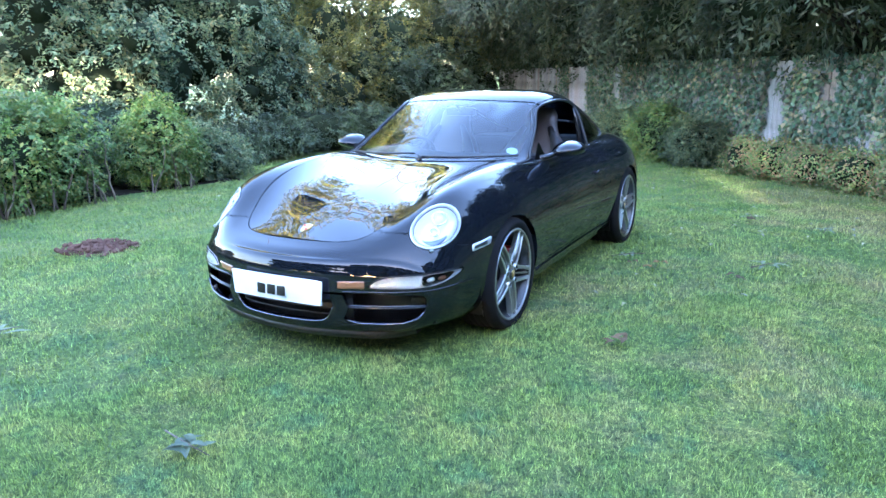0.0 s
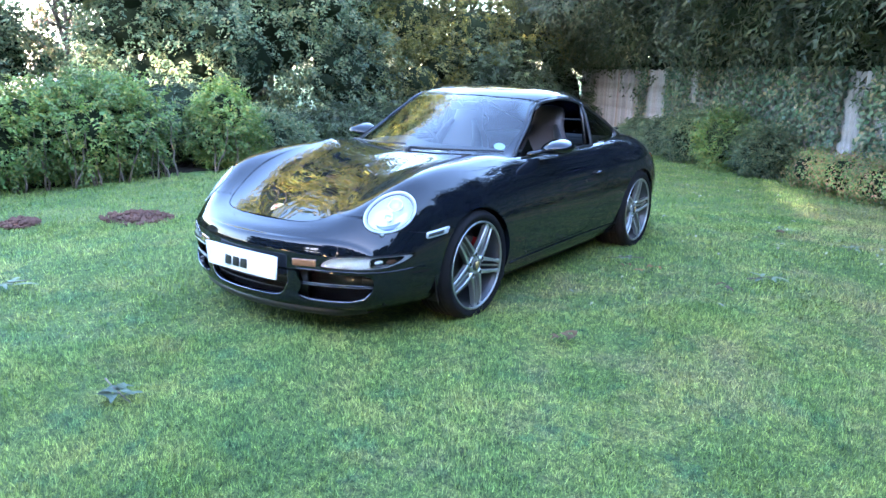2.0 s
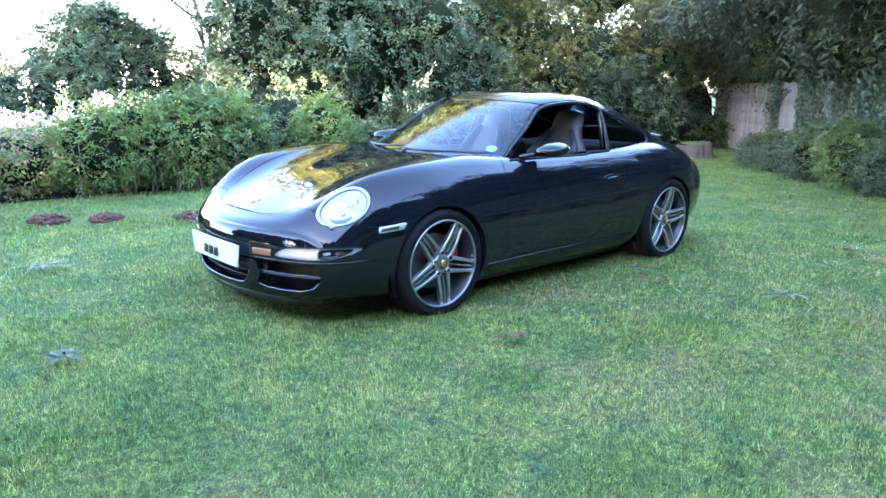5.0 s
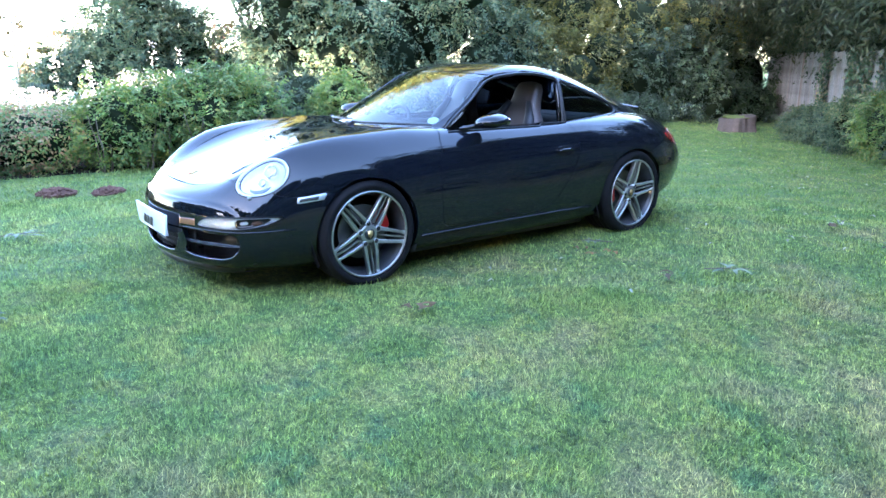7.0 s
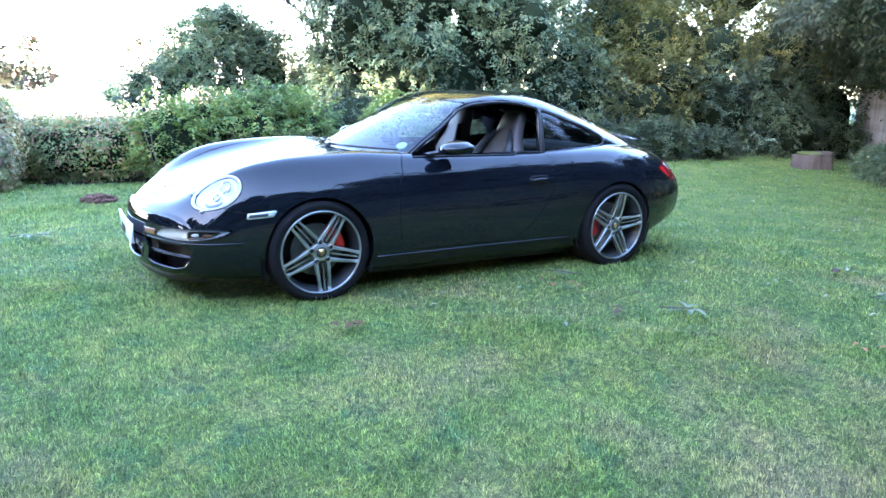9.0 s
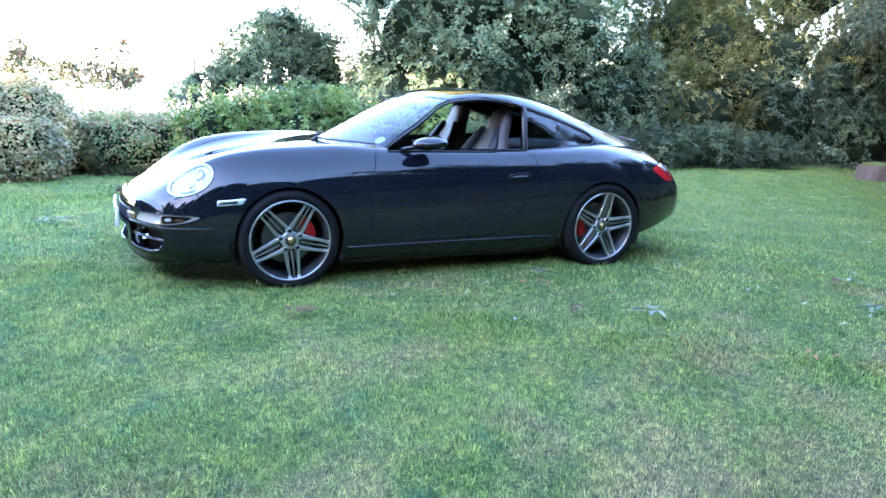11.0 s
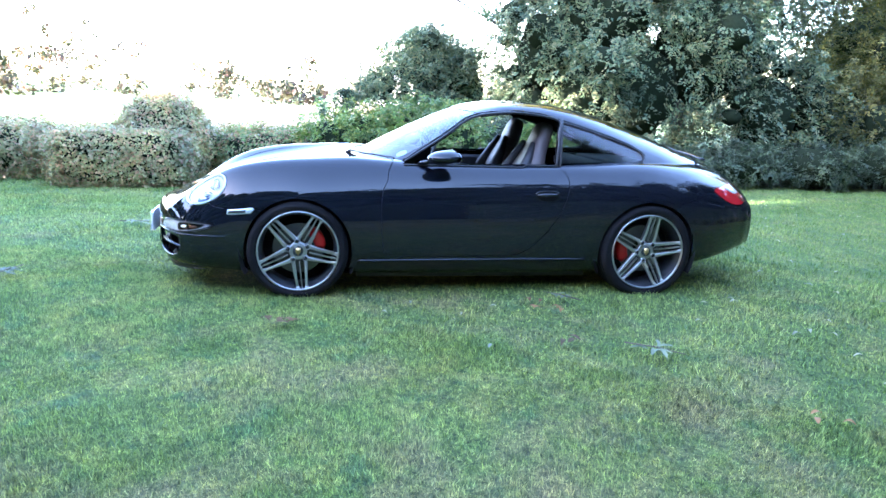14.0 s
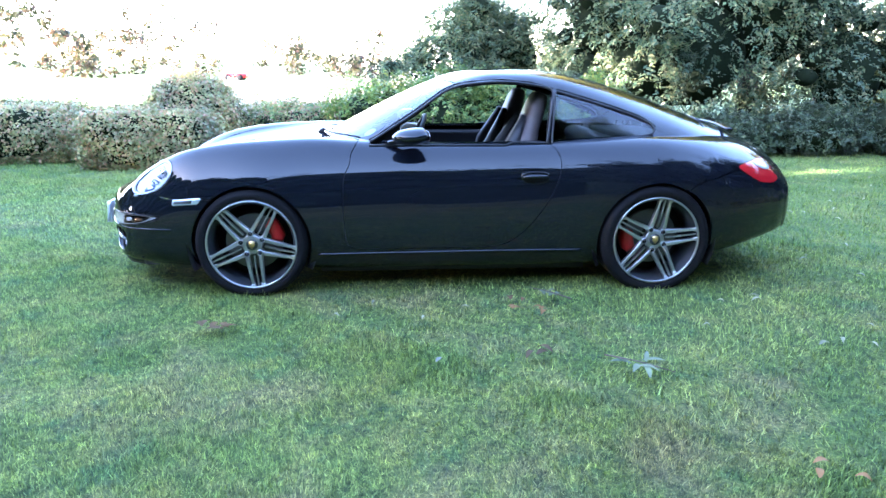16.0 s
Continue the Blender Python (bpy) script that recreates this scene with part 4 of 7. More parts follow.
# ---- front end ----
for name, sgn in SIDES:
    front = beyond(sgn, 0.2, -9, -1.5)
    s, v = body.find(FRONT, [(sgn * x, 0.325) for x in np.linspace(0.36, 0.72, 14)], front)
    P = LOWER.at(s, v)
    bm = bmesh.new()
    tube(bm, P + np.array([0, 0.02, 0]), 0.011, 8, flat=0.5)
    part("duct_slat", bm, PAINT, bumper)
    # lower lip and slat line, their reflections put into the metal colour
    body.bead("duct_trim", FRONT, [(sgn * x, z) for x, z in ((0.375, 0.262), (0.42, 0.247), (0.52, 0.244), (0.62, 0.247), (0.68, 0.267), (0.705, 0.30))], front, 0.005, LIP_GLINT, bumper, 0.0)
    body.bead("slat_glint", FRONT, [(sgn * x, 0.335 - 0.004 * (x > 0.68)) for x in np.linspace(0.37, 0.72, 12)], front, 0.003, LIP_GLINT, bumper, -0.012)
    body.bead("bumper_crease", FRONT, [(sgn * x, 0.408) for x in np.linspace(0.36, 0.82, 18)], front, 0.006, PAINT, bumper, 0.0)
    bm = bmesh.new()
    box(bm, pose(sgn * 0.535, -1.90, 0.315, 0, 0, sgn * 22), 0.40, 0.02, 0.19)
    box(bm, pose(sgn * 0.65, -1.87, 0.345, 0, 0, sgn * 22), 0.07, 0.03, 0.035, 0.006)
    part("duct_back", bm, BLACK_PLASTIC, bumper)
bm = bmesh.new()
box(bm, pose(0, -2.03, 0.30), 0.74, 0.02, 0.17)
part("grille_back", bm, BLACK_PLASTIC, bumper)
bm = bmesh.new()
for z in (0.275, 0.305, 0.335):
    tube(bm, [(x, -2.10 + 0.40 * x * x, z) for x in np.linspace(-0.29, 0.29, 13)], 0.006, 6, flat=0.5)
part("grille_bar", bm, BLACK_PLASTIC, bumper)
# grille lip, with its reflection as bright metal colour
body.bead("grille_trim", FRONT, [(x, z) for x, z in grille_line if z < 0.33], lambda P: P[:, 1] < -1.9, 0.0045, LIP_GLINT, bumper, 0.001, closed=False)
# chin spoiler
bm = bmesh.new()
chin = [(x, -2.105 + 0.43 * x * x + max(0, abs(x) - 0.5) ** 2 * 6) for x in np.linspace(-0.62, 0.62, 40)]
rows = [[bm.verts.new((x * k, y + d, z)) for x, y in chin] for k, d, z in ((1.0, 0.06, 0.205), (1.0, 0.0, 0.20), (1.0, -0.006, 0.178), (1.0, 0.01, 0.155), (0.98, 0.09, 0.15))]
for p, q in zip(rows[:-1], rows[1:]):
    for j in range(len(p) - 1):
        bm.faces.new((p[j], p[j + 1], q[j + 1], q[j]))
part("chin_spoiler", bm, BLACK_PLASTIC, bumper, "black lower lip of the bumper")


def curved_plate(half_w, z0, z1, y0, thick, bend, n=24):
    bm = bmesh.new()
    loops = []
    for i in range(n + 1):
        x = -half_w + 2 * half_w * i / n
        y = y0 + bend * x * x
        loops.append([bm.verts.new((x, y, z0)), bm.verts.new((x, y - 0.012, z1)), bm.verts.new((x, y + thick - 0.012, z1)), bm.verts.new((x, y + thick, z0))][::1])
    for p, q in zip(loops[:-1], loops[1:]):
        for j in range(4):
            bm.faces.new((p[j], q[j], q[(j + 1) % 4], p[(j + 1) % 4]))
    bm.faces.new(loops[0])
    bm.faces.new(loops[-1][::-1])
    bmesh.ops.recalc_face_normals(bm, faces=bm.faces)
    return bm


plate = part("show_plate", curved_plate(0.268, 0.342, 0.468, -2.172, 0.014, 0.10), PLATE_WHITE, car, "white plastic show plate with three dark marks", smooth=False)
for cx, w in ((-0.075, 0.05), (-0.012, 0.05), (0.05, 0.05)):
    bm = bmesh.new()
    box(bm, pose(cx, -2.1785 + 0.10 * cx * cx - 0.0006, 0.405, -5.4), w, 0.003, 0.072, 0.001)
    part("dark_bar", bm, INK, plate)
bm = bmesh.new()
box(bm, pose(0.262, -2.166, 0.405, -5.4, 0, 3), 0.05, 0.012, 0.118, 0.002)
part("plate_holder", bm, PLATE_WHITE, plate)
# crest on the lid
crest = polyline([(-0.026, -1.872), (0.0, -1.868), (0.026, -1.872), (0.027, -1.905), (0.014, -1.928), (0.0, -1.94), (-0.014, -1.928), (-0.027, -1.905)], 0.01)
cr = body.patch("lid_emblem", PLAN, crest, lambda P: P[:, 2] > 0.5, GOLD, car, ((1.0, 0.001), (0.9, 0.004), (0.4, 0.0045)), "small gold and red shield emblem")
for x_, y_ in ((-0.012, -1.89), (0.012, -1.915)):
    sp = polyline([(x_ + 0.008 * math.cos(a), y_ + 0.010 * math.sin(a)) for a in np.linspace(0, 6.28, 8, endpoint=False)], 0.01)
    body.patch("emblem_field", PLAN, sp, lambda P: P[:, 2] > 0.5, RED_PAINT, cr, ((1.0, 0.0045), (0.4, 0.006)), sink=0.0)

# ---- flanks ----
for name, sgn in SIDES:
    F = Matrix.Diagonal((sgn, 1, 1, 1))
    d = doors[name]
    flank = beyond(sgn, 0.5, -1.4, 1.4, 0.1, 0.95)
    bowl = polyline([(0.37, 0.712), (0.40, 0.728), (0.46, 0.733), (0.52, 0.728), (0.535, 0.71), (0.52, 0.675), (0.46, 0.662), (0.39, 0.672)], 0.012)
    body.patch("handle_recess", SIDE, bowl, flank, TRIM_BLACK, d, ((1.0, 0.0015), (0.9, 0.001), (0.5, -0.0)), sink=0.004)
    body.bead("door_handle", SIDE, [(0.378, 0.699), (0.42, 0.703), (0.47, 0.704), (0.522, 0.703)], flank, [0.008, 0.013, 0.013, 0.009], PAINT, d, 0.017, label="black pull handle")
    body.bead("handle_glint", SIDE, [(0.395, 0.685), (0.50, 0.688)], flank, 0.0018, TRIM_BLACK, d, 0.012)
    body.bead("sill_trim", SIDE, [(y, 0.262 + 0.006 * (y + 0.8)) for y in np.linspace(-0.80, 0.74, 40)], flank, 0.008, PAINT, car, 0.002, label="gloss black sill moulding")
    # added black strip, so that no light shows through the door gap
    body.bead("gap_backing", SIDE, [q for q in door_line[::2] if q[1] < 0.84], flank, 0.009, BLACK_PLASTIC, car, -0.016, label="black strip added behind the door gap")
    dome.bead("window_rail", SIDE, [(-0.50, 0.895), (-0.40, 0.96), (-0.232, 1.064), (-0.063, 1.18), (0.02, 1.215), (0.107, 1.231), (0.28, 1.243), (0.454, 1.229), (0.612, 1.19), (0.812, 1.134), (0.994, 1.079), (1.12, 1.035), (1.19, 1.0), (1.225, 0.965)], beyond(sgn, 0.3), 0.0055, PAINT, car, 0.001)
    # door mirror
    bm = bmesh.new()
    ball(bm, Matrix.Diagonal((0.112, 0.125, 0.056, 1)), 1.0, 36, 24)
    for v in bm.verts:
        if v.co.z < 0:
            v.co.z *= 0.72
        if v.co.y > 0.045:
            v.co.y = 0.045 + (v.co.y - 0.045) * 0.28
        v.co.z += 0.10 * max(0.0, v.co.y + 0.03) - 0.012 * (v.co.x < 0) * (v.co.x / 0.112) ** 2
    bmesh.ops.transform(bm, matrix=F @ Matrix.Translation((0.85, -0.245, 0.928)) @ Matrix.Rotation(radians(14), 4, "Z") @ Matrix.Rotation(radians(-4), 4, "Y"), verts=bm.verts)
    bmesh.ops.recalc_face_normals(bm, faces=bm.faces)
    mir = part("door_mirror", bm, PAINT, d, "gloss black door mirror")
    bm = bmesh.new()
    tube(bm, [F @ Vector(p) for p in ((0.70, -0.40, 0.885), (0.745, -0.36, 0.895), (0.79, -0.30, 0.912), (0.83, -0.24, 0.925))], [0.034, 0.024, 0.022, 0.03], 12, flat=0.62)
    part("mirror_arm", bm, PAINT, d)
    bm = bmesh.new()
    ball(bm, F @ Matrix.Translation((0.862, -0.178, 0.938)) @ Matrix.Rotation(radians(14), 4, "Z") @ Matrix.Diagonal((0.078, 0.004, 0.034, 1)), 1.0, 24, 12)
    part("mirror_glass", bm, CHROME, d, "silvered mirror glass")
    bm = bmesh.new()
    vs = [bm.verts.new(F @ Vector(p)) for p in ((0.722, -0.52, 0.862), (0.735, -0.32, 0.862), (0.668, -0.32, 0.985), (0.71, -0.50, 0.885))]
    bm.faces.new(vs)
    bmesh.ops.solidify(bm, geom=bm.faces, thickness=0.012)
    part("window_corner", bm, BLACK_PLASTIC, d)
    # door card and sill inside
    bm = bmesh.new()
    box(bm, F @ pose(0.70, 0.0, 0.60), 0.10, 1.16, 0.48, 0.03)
    box(bm, F @ pose(0.655, 0.05, 0.72), 0.06, 0.5, 0.05, 0.02)
    part("door_card", bm, LEATHER, d, "black leather door card")
    # pillar behind the door window
    bm = bmesh.new()
    tube(bm, [F @ Vector(p) for p in ((0.69, 0.555, 0.83), (0.66, 0.565, 0.95), (0.622, 0.583, 1.09), (0.578, 0.60, 1.19))], 0.02, 8)
    part("door_pillar", bm, TRIM_BLACK, car)

# wipers, cowl, screen sticker
bm = bmesh.new()
rows = []
for x in np.linspace(-0.66, 0.66, 31):
    y = -0.76 + 0.52 * x * x
    rows.append([bm.verts.new((x, y - 0.06, 0.877)), bm.verts.new((x, y - 0.02, 0.892)), bm.verts.new((x, y + 0.06, 0.89)), bm.verts.new((x, y + 0.06, 0.86))])
for p, q in zip(rows[:-1], rows[1:]):
    for j in range(3):
        bm.faces.new((p[j], p[j + 1], q[j + 1], q[j]))
part("cowl", bm, BLACK_PLASTIC, car, "black plastic cowl below the windscreen")


def on_screen(x, s, lift=0.012):
    """A point on the windscreen at half-width x and station s."""
    vv = np.linspace(0, 0.62, 200)
    P = DOME.at(np.full(200, s), vv)
    k = int(np.argmin(np.abs(P[:, 0] - abs(x))))
    p = P[k] + DOME.normal(np.array([s]), np.array([vv[k]]))[0] * lift
    return (math.copysign(p[0], x) if x else 0.0, p[1], p[2])


for pts in (((0.06, -0.80), (0.25, -0.79), (0.45, -0.78), (0.62, -0.77)), ((-0.62, -0.80), (-0.42, -0.79), (-0.2, -0.78), (0.0, -0.77))):
    bm = bmesh.new()
    tube(bm, [on_screen(x, s, 0.016) for x, s in pts], [0.009, 0.008, 0.006, 0.005], 8)
    p0 = Vector(on_screen(*pts[0], 0.0))
    tube(bm, [p0 + Vector((0, -0.05, -0.01)), p0 + Vector((0, -0.01, 0.015))], 0.014, 8)
    part("wiper", bm, BLACK_PLASTIC, car, "black windscreen wiper")
bm = bmesh.new()
c0 = Vector(on_screen(0.575, -0.715, -0.010))
c1 = Vector(on_screen(0.52, -0.715, -0.010))
c2 = Vector(on_screen(0.575, -0.65, -0.010))
ex = (c0 - c1).normalized()
ez = (c2 - c0)
ez = (ez - ex * ez.dot(ex)).normalized()
mid_ = c0 + ez * 0.035
bm.faces.new([bm.verts.new(mid_ + ex * (0.037 * math.cos(a)) + ez * (0.037 * math.sin(a))) for a in np.linspace(0, 2 * math.pi, 28, endpoint=False)])
part("tax_disc", bm, PAPER, windscreen, "round pale green paper disc")

# ---- cabin ----
bm = bmesh.new()
rows = []
for x in np.linspace(-0.66, 0.66, 27):
    y = -0.62 + 0.40 * x * x
    h = 0.035 * math.exp(-((x + 0.36) / 0.17) ** 2)
    rows.append([bm.verts.new((x, yy, zz)) for yy, zz in ((y - 0.08, 0.86), (y + 0.1, 0.885 + h * 0.3), (y + 0.26, 0.895 + h), (y + 0.33, 0.87 + h), (y + 0.34, 0.80), (y + 0.30, 0.66), (y + 0.28, 0.45))])
for p, q in zip(rows[:-1], rows[1:]):
    for j in range(6):
        bm.faces.new((p[j], p[j + 1], q[j + 1], q[j]))
part("dashboard", bm, LEATHER, car, "black leather dashboard")
bm = bmesh.new()
box(bm, pose(0, 0.35, 0.19), 1.36, 2.1, 0.04, 0.01)
box(bm, pose(0, 0.05, 0.36), 0.22, 1.0, 0.34, 0.05)
box(bm, pose(0, 1.12, 0.55, 20), 1.24, 0.12, 0.70, 0.04)
box(bm, pose(0, 1.32, 0.86), 1.1, 0.36, 0.05, 0.02)
part("cabin_floor", bm, CARPET, car, "dark carpeted cabin floor and rear bench")
bm = bmesh.new()
hub = Vector((-0.36, -0.20, 0.80))
tilt = Matrix.Translation(hub) @ Matrix.Rotation(radians(-24), 4, "X")
tube(bm, [tilt @ Vector((0.185 * math.cos(a), 0, 0.185 * math.sin(a))) for a in np.linspace(0, 2 * math.pi, 40, endpoint=False)], 0.0155, 10, True)
for a in (0, 180, 270):
    tube(bm, [tilt @ Vector((0.05 * math.cos(radians(a)), -0.02, 0.05 * math.sin(radians(a)))), tilt @ Vector((0.18 * math.cos(radians(a)), 0, 0.18 * math.sin(radians(a))))], 0.016, 8, flat=0.5)
ball(bm, tilt @ Matrix.Translation((0, -0.02, 0)) @ Matrix.Diagonal((1, 0.5, 0.85, 1)), 0.075, 18, 12)
part("steering_wheel", bm, LEATHER, car, "black three-spoke steering wheel")
bm = bmesh.new()
box(bm, pose(-0.03, -0.06, 1.155, 12), 0.235, 0.03, 0.062, 0.014)
tube(bm, [(-0.03, -0.07, 1.16), (-0.03, -0.12, 1.20), (-0.03, -0.13, 1.205)], 0.012, 8)
part("rear_view_mirror", bm, BLACK_PLASTIC, car, "black interior mirror")
bm = bmesh.new()
box(bm, pose(-0.03, -0.043, 1.155, 12), 0.22, 0.004, 0.052, 0.001)
part("mirror_face", bm, CHROME, car)


def loft(bm, rings):
    """Skin over a list of equal rings of points, closed at both ends."""
    vs = [[bm.verts.new(p) for p in r] for r in rings]
    n = len(vs[0])
    for p, q in zip(vs[:-1], vs[1:]):
        for j in range(n):
            bm.faces.new((p[j], p[(j + 1) % n], q[(j + 1) % n], q[j]))
    bm.faces.new(vs[0][::-1])
    bm.faces.new(vs[-1])
    bmesh.ops.recalc_face_normals(bm, faces=bm.faces)


def seat_ring(cx, y, z, w, d, lean, n=20, sq=3.2):
    out = []
    for i in range(n):
        a = 2 * math.pi * i / n
        c, s_ = math.cos(a), math.sin(a)
        k = (abs(c) ** sq + abs(s_) ** sq) ** (-1 / sq)
        out.append(Vector((cx + w * k * c, y + d * k * s_, z - lean * d * k * s_)))
    return out


for cx in (0.37, -0.37):
    bm = bmesh.new()
    loft(bm, [seat_ring(cx, 0.30 + u * 0.26, 0.44 + u * 0.72, w, d, 0.25) for u, w, d in ((0.0, 0.20, 0.06), (0.1, 0.245, 0.085), (0.3, 0.255, 0.085), (0.5, 0.25, 0.08), (0.62, 0.215, 0.07), (0.72, 0.155, 0.06), (0.82, 0.128, 0.058), (0.93, 0.118, 0.052), (0.985, 0.095, 0.04), (1.0, 0.05, 0.02))])
    seat = part("seat", bm, LEATHER_GREY, car, "grey-brown leather sports seat with a high back")
    for s in (-1, 1):
        bm = bmesh.new()
        tube(bm, [(cx + s * 0.20, 0.23, 0.46), (cx + s * 0.225, 0.27, 0.62), (cx + s * 0.215, 0.33, 0.78), (cx + s * 0.165, 0.39, 0.91), (cx + s * 0.10, 0.44, 1.02)], [0.045, 0.06, 0.055, 0.035, 0.02], 12)
        part("side_bolster", bm, LEATHER, seat, "black leather side bolster")
    bm = bmesh.new()
    loft(bm, [seat_ring(cx, 0.245 + u * 0.22, 0.47 + u * 0.5, w, 0.035, 0.25) for u, w in ((0.0, 0.13), (0.2, 0.165), (0.5, 0.16), (0.75, 0.12), (0.95, 0.07), (1.0, 0.03))])
    part("back_cushion", bm, LEATHER, seat, "black leather back cushion")
    bm = bmesh.new()
    box(bm, pose(cx, 0.03, 0.42, 8), 0.46, 0.50, 0.16, 0.06, 3)
    part("seat_cushion", bm, LEATHER, seat)
# underside
bm = bmesh.new()
box(bm, pose(0, 0, 0.145), 1.44, 1.60, 0.05, 0.01)
box(bm, pose(0, -1.55, 0.155), 1.0, 0.75, 0.04, 0.01)
box(bm, pose(0, 1.5, 0.21), 1.0, 0.5, 0.05, 0.01)
box(bm, pose(0, 0, 0.165), 0.9, 3.2, 0.05, 0.01)
part("underbody", bm, BLACK_PLASTIC, car)
# rear deck: spoiler lip
bm = bmesh.new()
tube(bm, [(x, 1.80 - 0.10 * x * x, 0.962 - 0.16 * x * x) for x in np.linspace(-0.42, 0.42, 25)], 0.022, 10, flat=0.35)
part("deck_spoiler", bm, PAINT, car)


# ---- ground ----
def ground_z(x, y):
    a = np.maximum(0, (np.asarray(y, float) - 2) / 5) + np.maximum(0, (-np.asarray(x, float) - 2) / 6)
    x, y = np.asarray(x, float), np.asarray(y, float)
    rough = 0.012 * np.sin(x * 2.1 + 0.7) * np.sin(y * 1.7) + 0.006 * np.sin(x * 5.3 + y * 3.1)
    return 0.022 - 0.44 * (1 - np.exp(-a)) + np.where((np.abs(x) < 12) & (np.abs(y) < 22), rough, 0)


def gz(x, y):
    return float(ground_z(x, y))


def steps(lo, hi, near_lo, near_hi, step):
    a = list(np.arange(near_lo, near_hi + step, step))
    d = step
    while a[-1] < hi:
        d *= 1.25
        a.append(a[-1] + d)
    d = step
    while a[0] > lo:
        d *= 1.25
        a.insert(0, a[0] - d)
    return np.array(a)


gx, gy = steps(-1400, 900, -10, 8, 0.2), steps(-900, 1400, -9, 20, 0.2)
X, Y = np.meshgrid(gx, gy, indexing="ij")
Z = ground_z(X, Y)
nx, ny = X.shape
ii, jj = np.meshgrid(np.arange(nx - 1), np.arange(ny - 1), indexing="ij")
a = (ii * ny + jj).ravel()
ground = link("ground", mesh_from("ground", np.stack([X.ravel(), Y.ravel(), Z.ravel()], 1), np.stack([a, a + ny, a + ny + 1, a + 1], 1), TURF))
tagged(ground, "green mown lawn that runs on into open fields", "lawn", kind="structure")


def big_mesh(name, V, F, mat, smooth=False):
    """A mesh from arrays, all faces with the same number of corners."""
    me = bpy.data.meshes.new(name)
    n, k = F.shape
    me.vertices.add(len(V))
    me.vertices.foreach_set("co", np.ascontiguousarray(V, dtype=np.float32).ravel())
    me.loops.add(n * k)
    me.loops.foreach_set("vertex_index", np.ascontiguousarray(F, dtype=np.int32).ravel())
    me.polygons.add(n)
    me.polygons.foreach_set("loop_start", np.arange(0, n * k, k, dtype=np.int32))
    me.update(calc_edges=True)
    me.materials.append(mat)
    if smooth:
        me.polygons.foreach_set("use_smooth", [True] * n)
    return me


rng = np.random.default_rng(7)


def grass(n, xr, yr, keep, h, w, bend, slim=False):
    """Blades of grass, leaning each its own way: two-step strips near by, single slivers farther off."""
    x, y = rng.uniform(*xr, n), rng.uniform(*yr, n)
    ok = keep(x, y)
    x, y = x[ok], y[ok]
    n = len(x)
    tuft = 0.95 + 0.22 * np.sin(x * 3.1 + 1.3 * np.sin(y * 2.3)) * np.sin(y * 3.7 + np.sin(x * 1.9)) + 0.12 * np.sin(x * 11 + y * 7) + 0.12 * rng.normal(0, 1, n)
    hh = rng.uniform(*h, n) * tuft
    ww = rng.uniform(*w, n)
    swirl = 2.2 * np.sin(x * 1.7 + 0.8 * np.sin(y * 2.9)) + 1.8 * np.sin(y * 2.1 + 1.1 * np.sin(x * 3.3))
    a, l = swirl + rng.normal(0, 1.7, n), rng.uniform(0.15, bend, n)
    dx, dy = np.cos(a), np.sin(a)
    sx, sy = -dy * ww / 2, dx * ww / 2
    z = ground_z(x, y) - 0.004
    form = ((0, 1, 0), (0, -1, 0), (1.0, 0, 1.0)) if slim else ((0, 1, 0), (0, -1, 0), (0.35, -0.8, 0.6), (0.35, 0.8, 0.6), (1.0, 0, 1.0))
    k = len(form)
    V = np.empty((n, k, 3))
    for i, (f, wid, up) in enumerate(form):
        V[:, i, 0] = x + dx * hh * l * f + sx * wid
        V[:, i, 1] = y + dy * hh * l * f + sy * wid
        V[:, i, 2] = z + hh * up * (1 - 0.3 * l * f)
    b_ = np.arange(n)[:, None] * k
    F = b_ + [0, 1, 2] if slim else np.concatenate([b_ + [0, 1, 2], b_ + [0, 2, 3], b_ + [3, 2, 4]])
    return V.reshape(-1, 3), F


def near_path(x, y):
    """Distance from the stretch of lawn that one walks along, before the car."""
    ax, ay, bx, by = 2.4, -4.7, 5.3, -1.2
    t = np.clip(((x - ax) * (bx - ax) + (y - ay) * (by - ay)) / ((bx - ax) ** 2 + (by - ay) ** 2), 0, 1)
    return np.hypot(x - ax - t * (bx - ax), y - ay - t * (by - ay))


def clear_of_car(x, y):
    return ~((np.abs(x) < 0.6) & (np.abs(y) < 1.8))


sown = [grass(1120000, (-1.5, 5.3), (-4.8, 3.2), lambda x, y: (near_path(x, y) < 3.4) & clear_of_car(x, y), (0.014, 0.034), (0.003, 0.0054), 1.0, True),
        grass(480000, (-4.5, 5.3), (-5.2, 6.5), lambda x, y: (near_path(x, y) > 3.0) & clear_of_car(x, y) & (near_path(x, y) < 7.0), (0.022, 0.048), (0.004, 0.0078), 1.1, True),
        grass(230000, (-8.5, 4.5), (-8.0, 16.0), lambda x, y: (near_path(x, y) > 6.0) & (x + 0.9 * y < 11.5) & ((x > -6.55 - 0.08 * np.sin(y * 5)) | (y < -2.6) | (y > 4.6)), (0.03, 0.065), (0.007, 0.013), 0.8, True)]
sown.append(grass(150000, (-6.0, 10.5), (-11.0, 8.0), lambda x, y: ((x > 5.2) | (y < -4.7)) & (near_path(x, y) > 0.3) & (x + 0.9 * y < 10.0), (0.026, 0.056), (0.009, 0.016), 0.9, True))
